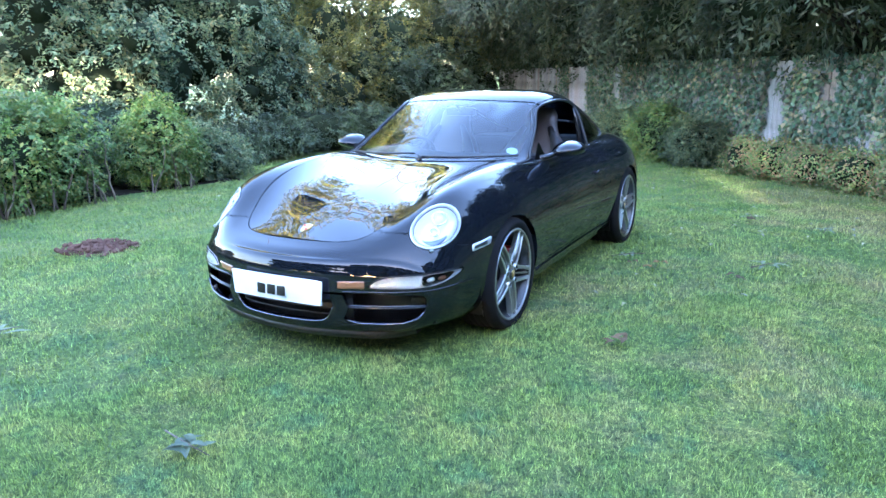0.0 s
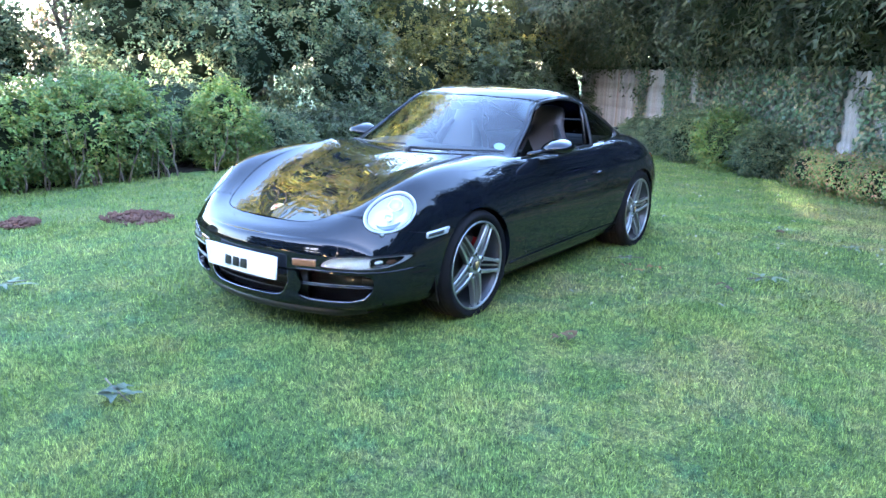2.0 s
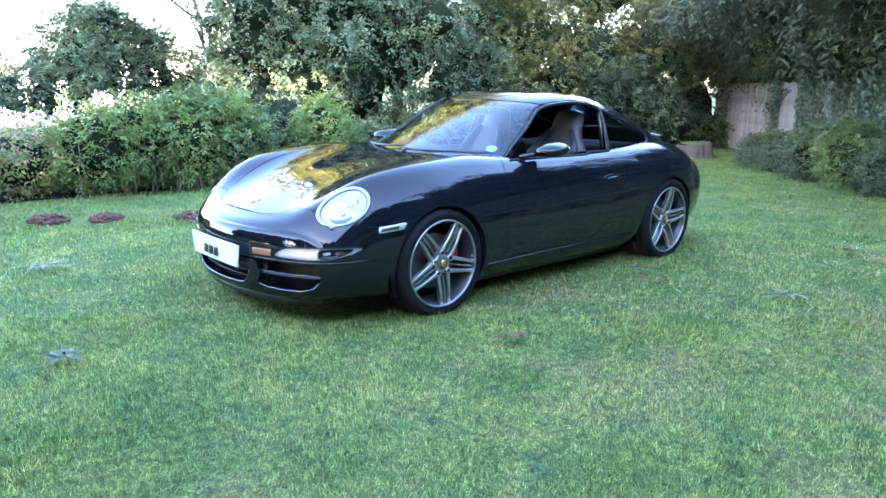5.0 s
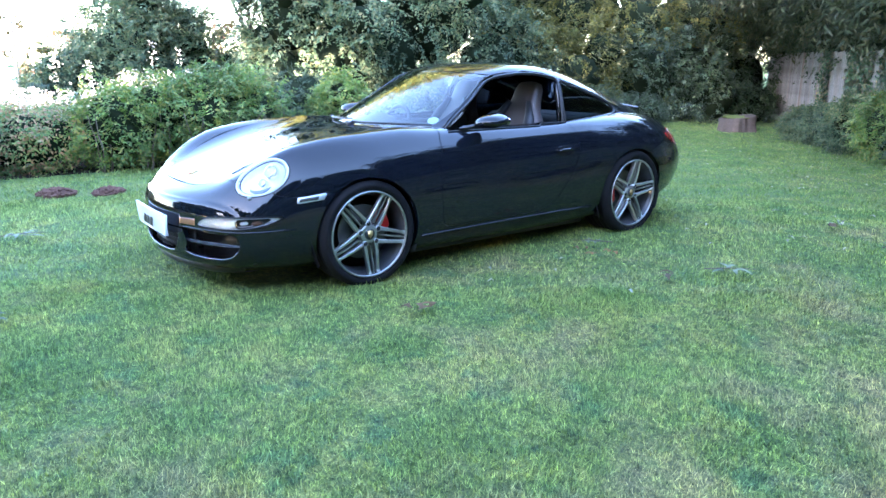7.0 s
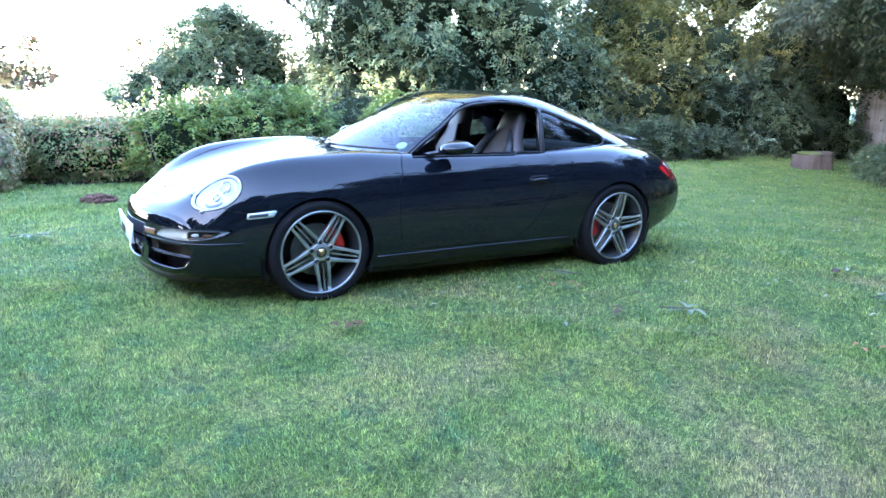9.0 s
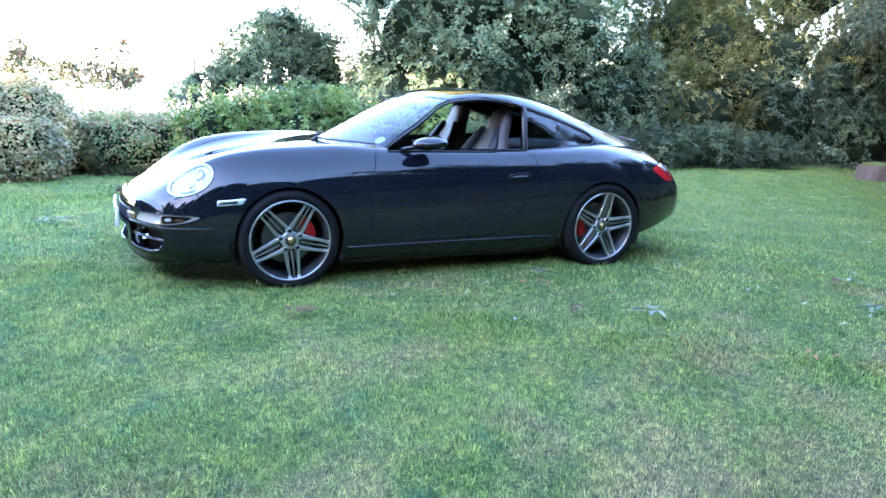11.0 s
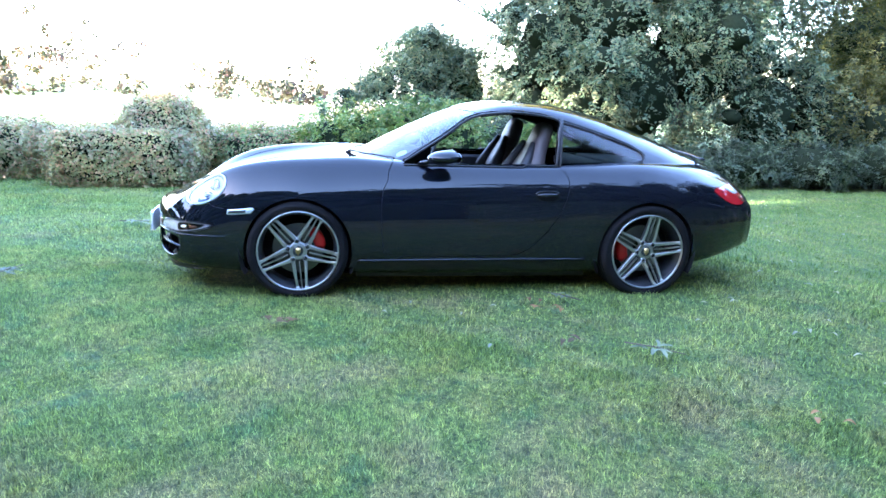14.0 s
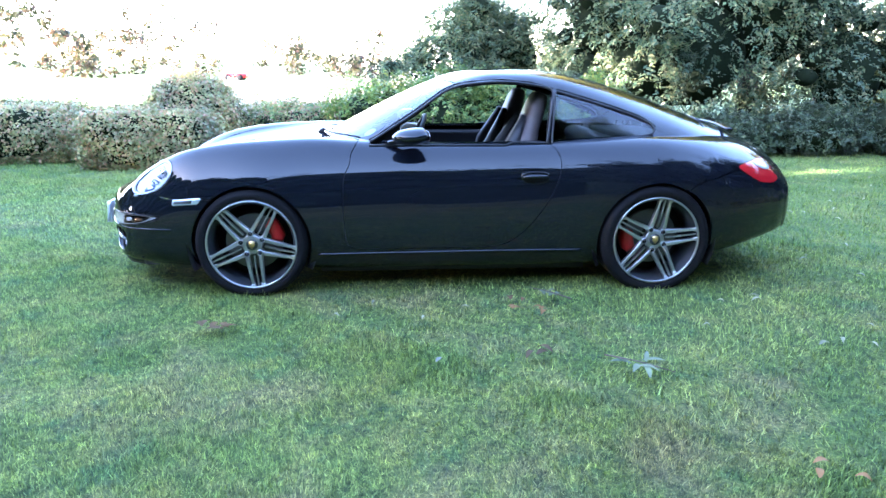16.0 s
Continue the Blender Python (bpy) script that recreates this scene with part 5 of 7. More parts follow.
for kind_, mt, rows_ in (("grass", BLADE, sown[:2]), ("long_grass", BLADE_LONG, sown[2:])):
    V = np.concatenate([q[0] for q in rows_])
    start = np.cumsum([0] + [len(q[0]) for q in rows_])
    F = np.concatenate([q[1] + k for q, k in zip(rows_, start)])
    tagged(link(kind_, big_mesh(kind_, V, F, mt)), "short green grass blades of a mown lawn" if kind_ == "grass" else "slightly longer green grass at the lawn's far side", "grass", kind="stuff")



# near-black grassless sheet over the ground under the shrubs
DARK_BED = plain("dark_bed_sheet", (0.022, 0.018, 0.013), 1.0, spec=0.05, grain=25, amount=0.6, relief=1.0)
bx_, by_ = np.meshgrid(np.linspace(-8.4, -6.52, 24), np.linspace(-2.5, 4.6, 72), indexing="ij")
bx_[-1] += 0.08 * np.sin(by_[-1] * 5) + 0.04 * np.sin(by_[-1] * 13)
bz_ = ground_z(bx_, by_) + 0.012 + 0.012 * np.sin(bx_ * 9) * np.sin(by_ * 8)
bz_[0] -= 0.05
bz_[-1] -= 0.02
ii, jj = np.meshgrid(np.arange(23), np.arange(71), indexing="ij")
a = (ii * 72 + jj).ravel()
tagged(link("dark_bed", mesh_from("dark_bed", np.stack([bx_.ravel(), by_.ravel(), bz_.ravel()], 1), np.stack([a, a + 72, a + 73, a + 1], 1), DARK_BED)), "dark sheet over the ground under the shrubs", "soil", kind="structure")


# ---- foliage ----
def leaf_mesh(points, way, nrm, L_, aspect):
    """Folded diamonds at the given points, each with its direction, facing and length."""
    nrm = nrm / np.maximum(np.linalg.norm(nrm, axis=1), 1e-6)[:, None]
    way = way - nrm * (way * nrm).sum(1)[:, None]
    way /= np.maximum(np.linalg.norm(way, axis=1), 1e-6)[:, None]
    side = np.cross(nrm, way)
    L_ = L_[:, None]
    W_ = L_ * aspect
    V = np.empty((len(points), 4, 3))
    V[:, 0] = points - way * L_ * 0.5
    V[:, 1] = points + side * W_ * 0.5 - way * L_ * 0.05 + nrm * W_ * 0.12
    V[:, 2] = points + way * L_ * 0.5 - nrm * L_ * 0.12
    V[:, 3] = points - side * W_ * 0.5 - way * L_ * 0.05 + nrm * W_ * 0.12
    b_ = np.arange(len(points))[:, None] * 4
    return V.reshape(-1, 3), np.concatenate([b_ + [0, 1, 2], b_ + [0, 2, 3]])


def sprays(centres, outward, per, size, aspect=0.5, droop=0.5, seed=1):
    """Twigs that carry leaves in pairs, reaching outward and hanging a little."""
    r = np.random.default_rng(seed)
    m_ = len(centres)

    def unit(a):
        return a / np.maximum(np.linalg.norm(a, axis=-1), 1e-6)[..., None]

    axis = unit(outward * 0.8 + r.normal(0, 0.55, (m_, 3)) - np.array([0, 0, 0.45 * droop]))
    up = outward * 0.5 + np.array([0, 0, 0.85]) + r.normal(0, 0.3, (m_, 3))
    up = unit(up - axis * (up * axis).sum(1)[:, None])
    side = np.cross(up, axis)
    j = np.arange(per)
    t, sg = (j // 2 + 0.5) / (per / 2), np.where(j % 2, 1.0, -1.0)
    reach = per / 2 * size * 0.5 * r.uniform(0.75, 1.25, m_)
    L_ = size * r.uniform(0.65, 1.3, (m_, per)) * (1.1 - 0.4 * t)
    sag = np.zeros((m_, per, 3))
    sag[..., 2] = -droop * 0.3 * reach[:, None] * t ** 2
    pos = centres[:, None] + axis[:, None] * ((t - 0.45)[None] * reach[:, None])[..., None] + side[:, None] * (sg * L_ * 0.42)[..., None] + sag + r.normal(0, 0.16 * size, (m_, per, 3))
    way = axis[:, None] * 0.6 + side[:, None] * (sg * 0.8)[None, :, None] + r.normal(0, 0.2, (m_, per, 3)) - np.array([0, 0, 0.25 * droop])
    nrm = up[:, None] + r.normal(0, 0.3, (m_, per, 3))
    return leaf_mesh(pos.reshape(-1, 3), way.reshape(-1, 3), nrm.reshape(-1, 3), L_.ravel(), aspect)


def leaf_cloud(points, outward, size, aspect=0.5, droop=0.3, spread=0.9, seed=1):
    """Leaves as folded diamonds at the given points, facing roughly outward."""
    r = np.random.default_rng(seed)
    n = len(points)
    nrm = outward + r.normal(0, spread, (n, 3)) * 0.6 + np.array([0, 0, 0.35])
    nrm /= np.maximum(np.linalg.norm(nrm, axis=1), 1e-6)[:, None]
    way = r.normal(0, 1, (n, 3)) + outward * 0.5 - np.array([0, 0, droop])
    return leaf_mesh(points, way, nrm, size * r.uniform(0.6, 1.35, n), aspect)


def blob_points(blobs, n, depth=0.25, clump=0.16, per=28, seed=1, ragged=0.12, square=2.0, floor_clear=0.0):
    """Points in clumps over the outsides of ellipsoids (x, y, z, rx, ry, rz); those deep inside a neighbour are left out."""
    r = np.random.default_rng(seed)
    area = np.array([(b[3] * b[4] + b[4] * b[5] + b[3] * b[5]) for b in blobs])
    which = r.choice(len(blobs), max(1, n // per), p=area / area.sum())
    B = np.array(blobs, float)[which]
    d = r.normal(0, 1, (len(B), 3))
    d /= np.linalg.norm(d, axis=1)[:, None]
    if square != 2.0:
        d /= ((np.abs(d) ** square).sum(1) ** (1 / square))[:, None]
    rad = 1 - depth * r.random(len(B)) ** 2 + ragged * r.normal(0, 1, len(B))
    c = B[:, :3] + d * rad[:, None] * B[:, 3:]
    pts = np.repeat(c, per, 0) + r.normal(0, clump, (len(c) * per, 3)) * np.array([1, 1, 0.75])
    out = np.repeat(d / B[:, 3:], per, 0)
    out /= np.maximum(np.linalg.norm(out, axis=1), 1e-6)[:, None]
    ok = np.ones(len(pts), bool)
    for b_ in blobs:
        e = (np.abs((pts - np.array(b_[:3])) / np.array(b_[3:])) ** square).sum(1)
        ok &= e > 0.42
    ok &= pts[:, 2] > ground_z(pts[:, 0], pts[:, 1]) + floor_clear
    return pts[ok], out[ok]


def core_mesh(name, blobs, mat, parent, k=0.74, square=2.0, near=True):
    """An added solid core that closes a bush to view, inner shade put into its colour, uneven all over."""
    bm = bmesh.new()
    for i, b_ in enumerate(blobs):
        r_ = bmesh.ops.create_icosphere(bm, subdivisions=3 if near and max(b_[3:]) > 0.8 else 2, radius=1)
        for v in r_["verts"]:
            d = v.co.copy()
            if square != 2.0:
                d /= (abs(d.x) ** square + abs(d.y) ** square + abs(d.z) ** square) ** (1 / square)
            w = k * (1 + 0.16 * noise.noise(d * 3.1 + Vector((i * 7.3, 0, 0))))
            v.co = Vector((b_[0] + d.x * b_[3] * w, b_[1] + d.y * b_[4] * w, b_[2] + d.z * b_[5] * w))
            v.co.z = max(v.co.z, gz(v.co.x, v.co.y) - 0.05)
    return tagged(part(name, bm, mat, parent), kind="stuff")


def stems(parent, spots, height, radius, mat, seed, lean=0.25, name="stem"):
    """Crooked woody stems rising from the soil."""
    r = random.Random(seed)
    for x, y in spots:
        bm = bmesh.new()
        for _ in range(r.randint(2, 3)):
            p = Vector((x + r.uniform(-0.08, 0.08), y + r.uniform(-0.08, 0.08), gz(x, y) - 0.05))
            pts, rad = [p.copy()], [radius]
            way = Vector((r.uniform(-lean, lean), r.uniform(-lean, lean), 1))
            for i in range(6):
                p = p + way * (height / 6) + Vector((r.uniform(-0.03, 0.03), r.uniform(-0.03, 0.03), 0))
                way += Vector((r.uniform(-0.15, 0.15), r.uniform(-0.15, 0.15), 0))
                pts.append(p.copy())
                rad.append(radius * (1 - 0.11 * (i + 1)))
            tube(bm, pts, rad, 6)
        part(name, bm, mat, parent)


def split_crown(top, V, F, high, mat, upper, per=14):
    """The crown in two parts: shaded leaves below, and above them leaves with sunlight put into their colour."""
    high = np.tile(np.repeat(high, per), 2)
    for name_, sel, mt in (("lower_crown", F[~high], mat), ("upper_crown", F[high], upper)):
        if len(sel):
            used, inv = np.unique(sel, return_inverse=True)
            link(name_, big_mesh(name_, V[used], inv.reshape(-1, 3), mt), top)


def bush(name, label, category, blobs, n, size, mat, seed, core=None, per=28, clump=0.14, depth=0.35, ragged=0.08, square=2.0, aspect=0.5, core_k=0.70, group="", droop=0.3, spread=0.9, floor_clear=0.0, upper=None):
    """A bush or hedge: foliage over a solid near-black core."""
    top = new(name)
    tagged(top, label, category, group)
    if square == 2.0 and per > 8:
        p, o = blob_points(blobs, n // 14, depth, clump * 0.4, 1, seed, ragged, square, floor_clear)
        V, F = sprays(p, o, 14, size, aspect, droop + 0.2, seed)
    else:
        p, o = blob_points(blobs, n, depth, clump, per, seed, ragged, square, floor_clear)
        V, F = leaf_cloud(p, o, size, aspect, droop, spread, seed)
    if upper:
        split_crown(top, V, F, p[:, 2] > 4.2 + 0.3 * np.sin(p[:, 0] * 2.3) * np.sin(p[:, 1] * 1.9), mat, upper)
    else:
        link("foliage", big_mesh("foliage", V, F, mat), top)
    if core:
        core_mesh("shade_core", blobs, core, top, core_k, square)
    return top


def limb(bm, p, way, length, radius, r, depth, tips, sag=0.0):
    """A branch that tapers, wanders and forks."""
    pts, rad = [p.copy()], [radius]
    n = 6
    for i in range(n):
        way = (way + Vector((r.uniform(-0.16, 0.16), r.uniform(-0.16, 0.16), r.uniform(-0.08, 0.12) - sag))).normalized()
        p = p + way * (length / n)
        pts.append(p.copy())
        rad.append(radius * (1 - 0.62 * (i + 1) / n))
    tube(bm, pts, rad, 7 if depth > 1 else 5)
    tips.append(p.copy())
    if depth > 0:
        for k in range(3 if depth > 1 else 3):
            q = pts[r.randint(2, n)]
            w = (way + Vector((r.uniform(-0.9, 0.9), r.uniform(-0.9, 0.9), r.uniform(-0.2, 0.5)))).normalized()
            limb(bm, q, w, length * r.uniform(0.5, 0.75), radius * 0.5, r, depth - 1, tips, sag)


def tree(name, label, x, y, trunk_h, trunk_r, blobs, n, size, mat, bark, seed, per=26, clump=0.28, depth=0.5, ragged=0.12, aspect=0.42, droop=0.5, core=None, core_k=0.6, group="", lean=(0, 0), spread=0.9, upper=None):
    """A tree: tapered trunk with forking limbs that reach into an uneven crown of clumped leaves."""
    top = new(name)
    tagged(top, label, "tree", group)
    r = random.Random(seed)
    bm = bmesh.new()
    base = Vector((x, y, gz(x, y) - 0.1))
    pts = [base + Vector((lean[0] * u + r.uniform(-0.05, 0.05), lean[1] * u + r.uniform(-0.05, 0.05), trunk_h * u)) for u in np.linspace(0, 1, 7)]
    tube(bm, pts, [trunk_r * (1.35 if i == 0 else 1 - 0.08 * i) for i in range(7)], 12)
    tips = []
    for b_ in blobs:
        start = pts[r.randint(3, 6)]
        goal = Vector(b_[:3])
        limb(bm, start, (goal - start).normalized(), (goal - start).length * 1.05, trunk_r * 0.5, r, 2, tips)
    part("trunk", bm, bark, top, "rough grey-brown bark")
    p, o = blob_points(blobs, n // 14, depth, clump * 0.4, 1, seed, ragged)
    V, F = sprays(p, o, 14, size, aspect, droop, seed)
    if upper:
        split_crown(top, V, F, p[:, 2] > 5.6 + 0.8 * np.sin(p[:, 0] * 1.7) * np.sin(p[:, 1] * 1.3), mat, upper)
    else:
        link("crown", big_mesh("crown", V, F, mat), top)
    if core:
        core_mesh("crown_shade_core", blobs, core, top, core_k, near=False)
    return top


def row(x0, y0, x1, y1, n, r, top, depth=None, jitter=0.1, seed=1, wide=1.0):
    """Ellipsoids in a row that make up a hedge whose top stands at the given height."""
    rr = random.Random(seed)
    out = []
    for i in range(n):
        u = (i + 0.5) / n
        x, y = x0 + (x1 - x0) * u + rr.uniform(-jitter, jitter), y0 + (y1 - y0) * u + rr.uniform(-jitter, jitter)
        g = gz(x, y)
        t = (top[0] + (top[1] - top[0]) * u if isinstance(top, tuple) else top) + rr.uniform(-jitter, jitter) * 0.5
        half = (t - g) / 2
        out.append((x, y, g + half, r * rr.uniform(0.92, 1.08), r * wide * rr.uniform(0.92, 1.08), half * 1.02))
    return out


def lumpy(blobs, n, seed, lo=0.3, hi=0.5, sparse=0.0):
    """The blobs with many smaller ones budding from their outsides, for an uneven outline."""
    r = random.Random(seed)
    out = list(blobs)
    for i in range(n):
        b_ = blobs[i % len(blobs)]
        d = Vector((r.gauss(0, 1), r.gauss(0, 1), r.gauss(0.25, 1))).normalized()
        k = r.uniform(lo, hi)
        m_ = min(b_[3:]) * k
        q = r.uniform(0.82, 1.05)
        out.append((b_[0] + d.x * b_[3] * q, b_[1] + d.y * b_[4] * q, b_[2] + d.z * b_[5] * q, m_, m_, m_ * r.uniform(0.7, 1.2)))
    return out


# near-black for the solid cores: the shade deep in the foliage, as colour
CORE_SHADE = plain("core_shade", (0.016, 0.023, 0.012), 1.0, spec=0.05, grain=16, amount=0.85, relief=1.0)
WOOD = plain("woody_stem", (0.13, 0.10, 0.075), 0.85, grain=40, amount=0.35, relief=0.7)
DARK_BARK = plain("dark_bark", (0.03, 0.026, 0.02), 0.95, spec=0.1, grain=22, amount=0.45, relief=0.9)
BARK = plain("bark", (0.085, 0.07, 0.055), 0.9, grain=22, amount=0.45, relief=0.9)
LAUREL = leaf_material("laurel_leaf", [(0.1, 0.187, 0.052), (0.149, 0.243, 0.061), (0.199, 0.287, 0.075), (0.12, 0.199, 0.075), (0.32, 0.316, 0.091)], 0.35, 0.3, 0.9)
PRIVET = leaf_material("privet_leaf", [(0.139, 0.225, 0.09), (0.194, 0.293, 0.103), (0.278, 0.338, 0.114), (0.389, 0.293, 0.137), (0.444, 0.248, 0.159)], 0.45, 0.25, 1.5)
BOX_LEAF = leaf_material("box_leaf", [(0.276, 0.284, 0.135), (0.312, 0.317, 0.144), (0.351, 0.335, 0.161), (0.437, 0.335, 0.169), (0.486, 0.284, 0.18)], 0.4, 0.2, 2.0)
YEW = leaf_material("dark_evergreen_leaf", [(0.034, 0.061, 0.037), (0.052, 0.085, 0.048), (0.07, 0.104, 0.05), (0.086, 0.111, 0.067)], 0.4, 0.2, 1.2)
HOLLY = leaf_material("holly_leaf", [(0.053, 0.1, 0.06), (0.084, 0.135, 0.081), (0.119, 0.167, 0.091), (0.153, 0.197, 0.104), (0.213, 0.213, 0.114)], 0.5, 0.3, 0.6)
LIME = leaf_material("sunny_leaf", [(0.073, 0.092, 0.02), (0.103, 0.116, 0.025), (0.134, 0.13, 0.031), (0.061, 0.079, 0.02)], 0.45, 0.5, 0.7)
ASH = leaf_material("ash_leaf", [(0.049, 0.08, 0.038), (0.065, 0.102, 0.045), (0.086, 0.115, 0.058), (0.108, 0.115, 0.065)], 0.4, 0.35, 0.5)
IVY = leaf_material("ivy_leaf", [(0.053, 0.12, 0.075), (0.084, 0.153, 0.088), (0.117, 0.18, 0.099), (0.148, 0.205, 0.137), (0.337, 0.274, 0.176)], 0.35, 0.15, 1.5)
FAR_LEAF = leaf_material("far_leaf", [(0.036, 0.045, 0.021), (0.057, 0.057, 0.027), (0.083, 0.069, 0.035), (0.104, 0.061, 0.041)], 0.5, 0.4, 0.1)
WALNUT = leaf_material("pinnate_leaf", [(0.05, 0.074, 0.041), (0.065, 0.087, 0.046), (0.083, 0.099, 0.053), (0.105, 0.106, 0.057)], 0.4, 0.35, 0.8)
# gold that puts sunlight into the leaf colour, for the tops of crowns
SUNLIT_GOLD = leaf_material("sunlit_gold_leaf", [(0.22, 0.25, 0.05), (0.32, 0.29, 0.06), (0.40, 0.30, 0.07), (0.16, 0.2, 0.05)], 0.45, 0.45, 0.5)
OLIVE = leaf_material("olive_leaf", [(0.081, 0.095, 0.03), (0.121, 0.13, 0.038), (0.169, 0.16, 0.045), (0.065, 0.079, 0.03), (0.242, 0.203, 0.06)], 0.45, 0.4, 1.0)
PLUME = leaf_material("pale_plume", [(0.78, 0.66, 0.60), (0.85, 0.75, 0.68), (0.7, 0.6, 0.5)], 0.6, 0.5, 2.0)

# shrubs along the far side of the lawn
s1 = bush("shrub", "dense light green shrub with broad leaves and bare stems below", "shrub", row(-6.75, -1.0, -6.75, 1.45, 4, 0.72, (1.0, 1.18), seed=3) + [(-6.9, 0.7, 0.7, 0.6, 0.8, 0.55)], 52000, 0.065, LAUREL, 11, CORE_SHADE, clump=0.085, ragged=0.12, group="shrubs by the lawn", floor_clear=0.05)
stems(s1, [(-6.22, 0.1), (-6.2, 0.45), (-6.2, 0.8), (-6.25, 1.3), (-6.35, -0.5), (-6.3, -0.15), (-6.4, -1.0), (-6.3, 1.6)], 0.85, 0.017, WOOD, 5)
s2 = bush("shrub", "rounded light green shrub with pale woody stems", "shrub", [(-6.8, 2.95, 0.52, 0.58, 0.45, 0.62), (-6.85, 2.8, 0.30, 0.55, 0.45, 0.5), (-6.9, 3.35, 0.26, 0.5, 0.38, 0.46)], 26000, 0.065, LAUREL, 12, CORE_SHADE, clump=0.085, ragged=0.10, group="shrubs by the lawn", floor_clear=0.08)
stems(s2, [(-6.4, 2.5), (-6.35, 2.8), (-6.4, 3.05), (-6.5, 3.3)], 0.75, 0.016, WOOD, 6)
s3 = bush("shrub", "low dark green shrub beside the lawn edge", "shrub", [(-7.15, 4.05, 0.14, 0.6, 0.65, 0.55), (-7.3, 4.7, 0.0, 0.6, 0.6, 0.45)], 18000, 0.05, HOLLY, 13, CORE_SHADE, clump=0.10, group="shrubs by the lawn")
bush("shrub", "dark purplish shrub in the gap between light green ones", "shrub", [(-7.7, 2.1, 0.25, 0.6, 0.55, 0.65), (-8.2, 2.9, 0.4, 0.8, 0.9, 0.8)], 14000, 0.06, YEW, 18, CORE_SHADE, clump=0.1, group="shrubs by the lawn", core_k=0.8)
low = bush("hedge", "low brownish clipped hedge with thin bare twigs", "hedge", row(-8.0, -3.3, -6.95, -1.35, 4, 0.62, (0.62, 0.72), seed=8), 26000, 0.055, PRIVET, 14, CORE_SHADE, clump=0.07, ragged=0.07, square=3.4, group="clipped hedges")
stems(low, [(-7.35 + 0.32 * (y + 3.3) / 1.9, y) for y in (-3.2, -2.95, -2.6, -2.3, -2.05, -1.75, -1.5)], 0.62, 0.009, WOOD, 44, 0.3)
bush("hedge", "clipped square box hedge with russet tips", "hedge", [(-6.12, -3.87, 0.22, 0.5, 1.0, 0.43)], 24000, 0.045, BOX_LEAF, 15, CORE_SHADE, clump=0.045, ragged=0.02, depth=0.12, per=5, square=6.0, aspect=0.8, core_k=0.84, group="clipped hedges")
bush("hedge", "long clipped box hedge along the lawn", "hedge", [(-7.2, -8.8, 0.23, 0.7, 3.7, 0.47)], 48000, 0.05, BOX_LEAF, 16, CORE_SHADE, clump=0.05, ragged=0.02, depth=0.12, per=5, square=6.0, aspect=0.8, core_k=0.84, group="clipped hedges")
bush("topiary_ball", "rounded clipped topiary bush above a box hedge", "topiary", [(-6.75, -3.42, 0.40, 0.74, 0.70, 0.80)], 17000, 0.045, BOX_LEAF, 17, CORE_SHADE, clump=0.045, ragged=0.025, depth=0.12, per=5, aspect=0.8, core_k=0.86)
p_r = random.Random(4)
plumes = new("plume_shrub")
tagged(plumes, "tall pale flower plumes standing above the low hedge", "shrub")
pp, oo = [], []
for i in range(230):
    x, y = p_r.uniform(-9.2, -7.5), p_r.uniform(-3.6, 1.0)
    h = p_r.uniform(0.6, 1.1) if p_r.random() < 0.1 else p_r.uniform(0.3, 0.55)
    h += 0.35 if y > -0.3 else 0.1
    for j in range(60):
        u = p_r.random()
        pp.append((x + p_r.gauss(0, 0.025 + 0.1 * (1 - u)), y + p_r.gauss(0, 0.025 + 0.1 * (1 - u)), gz(x, y) + 0.55 + h * u))
        oo.append((p_r.gauss(0, 1), p_r.gauss(0, 1), 0.6))
V, F = leaf_cloud(np.array(pp), np.array(oo), 0.055, 0.55, seed=41)
tagged(link("bloom", big_mesh("bloom", V, F, PLUME), plumes), kind="stuff")
pb, ob_ = blob_points(row(-8.9, -3.4, -8.3, 1.0, 5, 0.6, 0.75, seed=19), 16000, 0.3, 0.1, 28, 42)
V, F = leaf_cloud(pb, ob_, 0.05, 0.4, seed=42)
link("foliage", big_mesh("foliage", V, F, LIME), plumes)

# thin tree in the gap between the big shrubs
tree("slender_tree", "thin open tree with sparse leaves against the bright sky", -15.5, 5.0, 3.2, 0.10, [(-15.4, 4.6, 3.6, 1.0, 1.0, 0.9), (-15.0, 5.6, 4.4, 1.2, 1.2, 1.0), (-15.8, 3.9, 4.6, 1.1, 1.1, 0.9), (-15.2, 3.2, 4.0, 0.7, 0.8, 0.6), (-15.3, 4.6, 2.2, 1.2, 1.0, 1.3)], 5000, 0.12, HOLLY, BARK, 77, per=14, clump=0.16, depth=0.9, ragged=0.2)

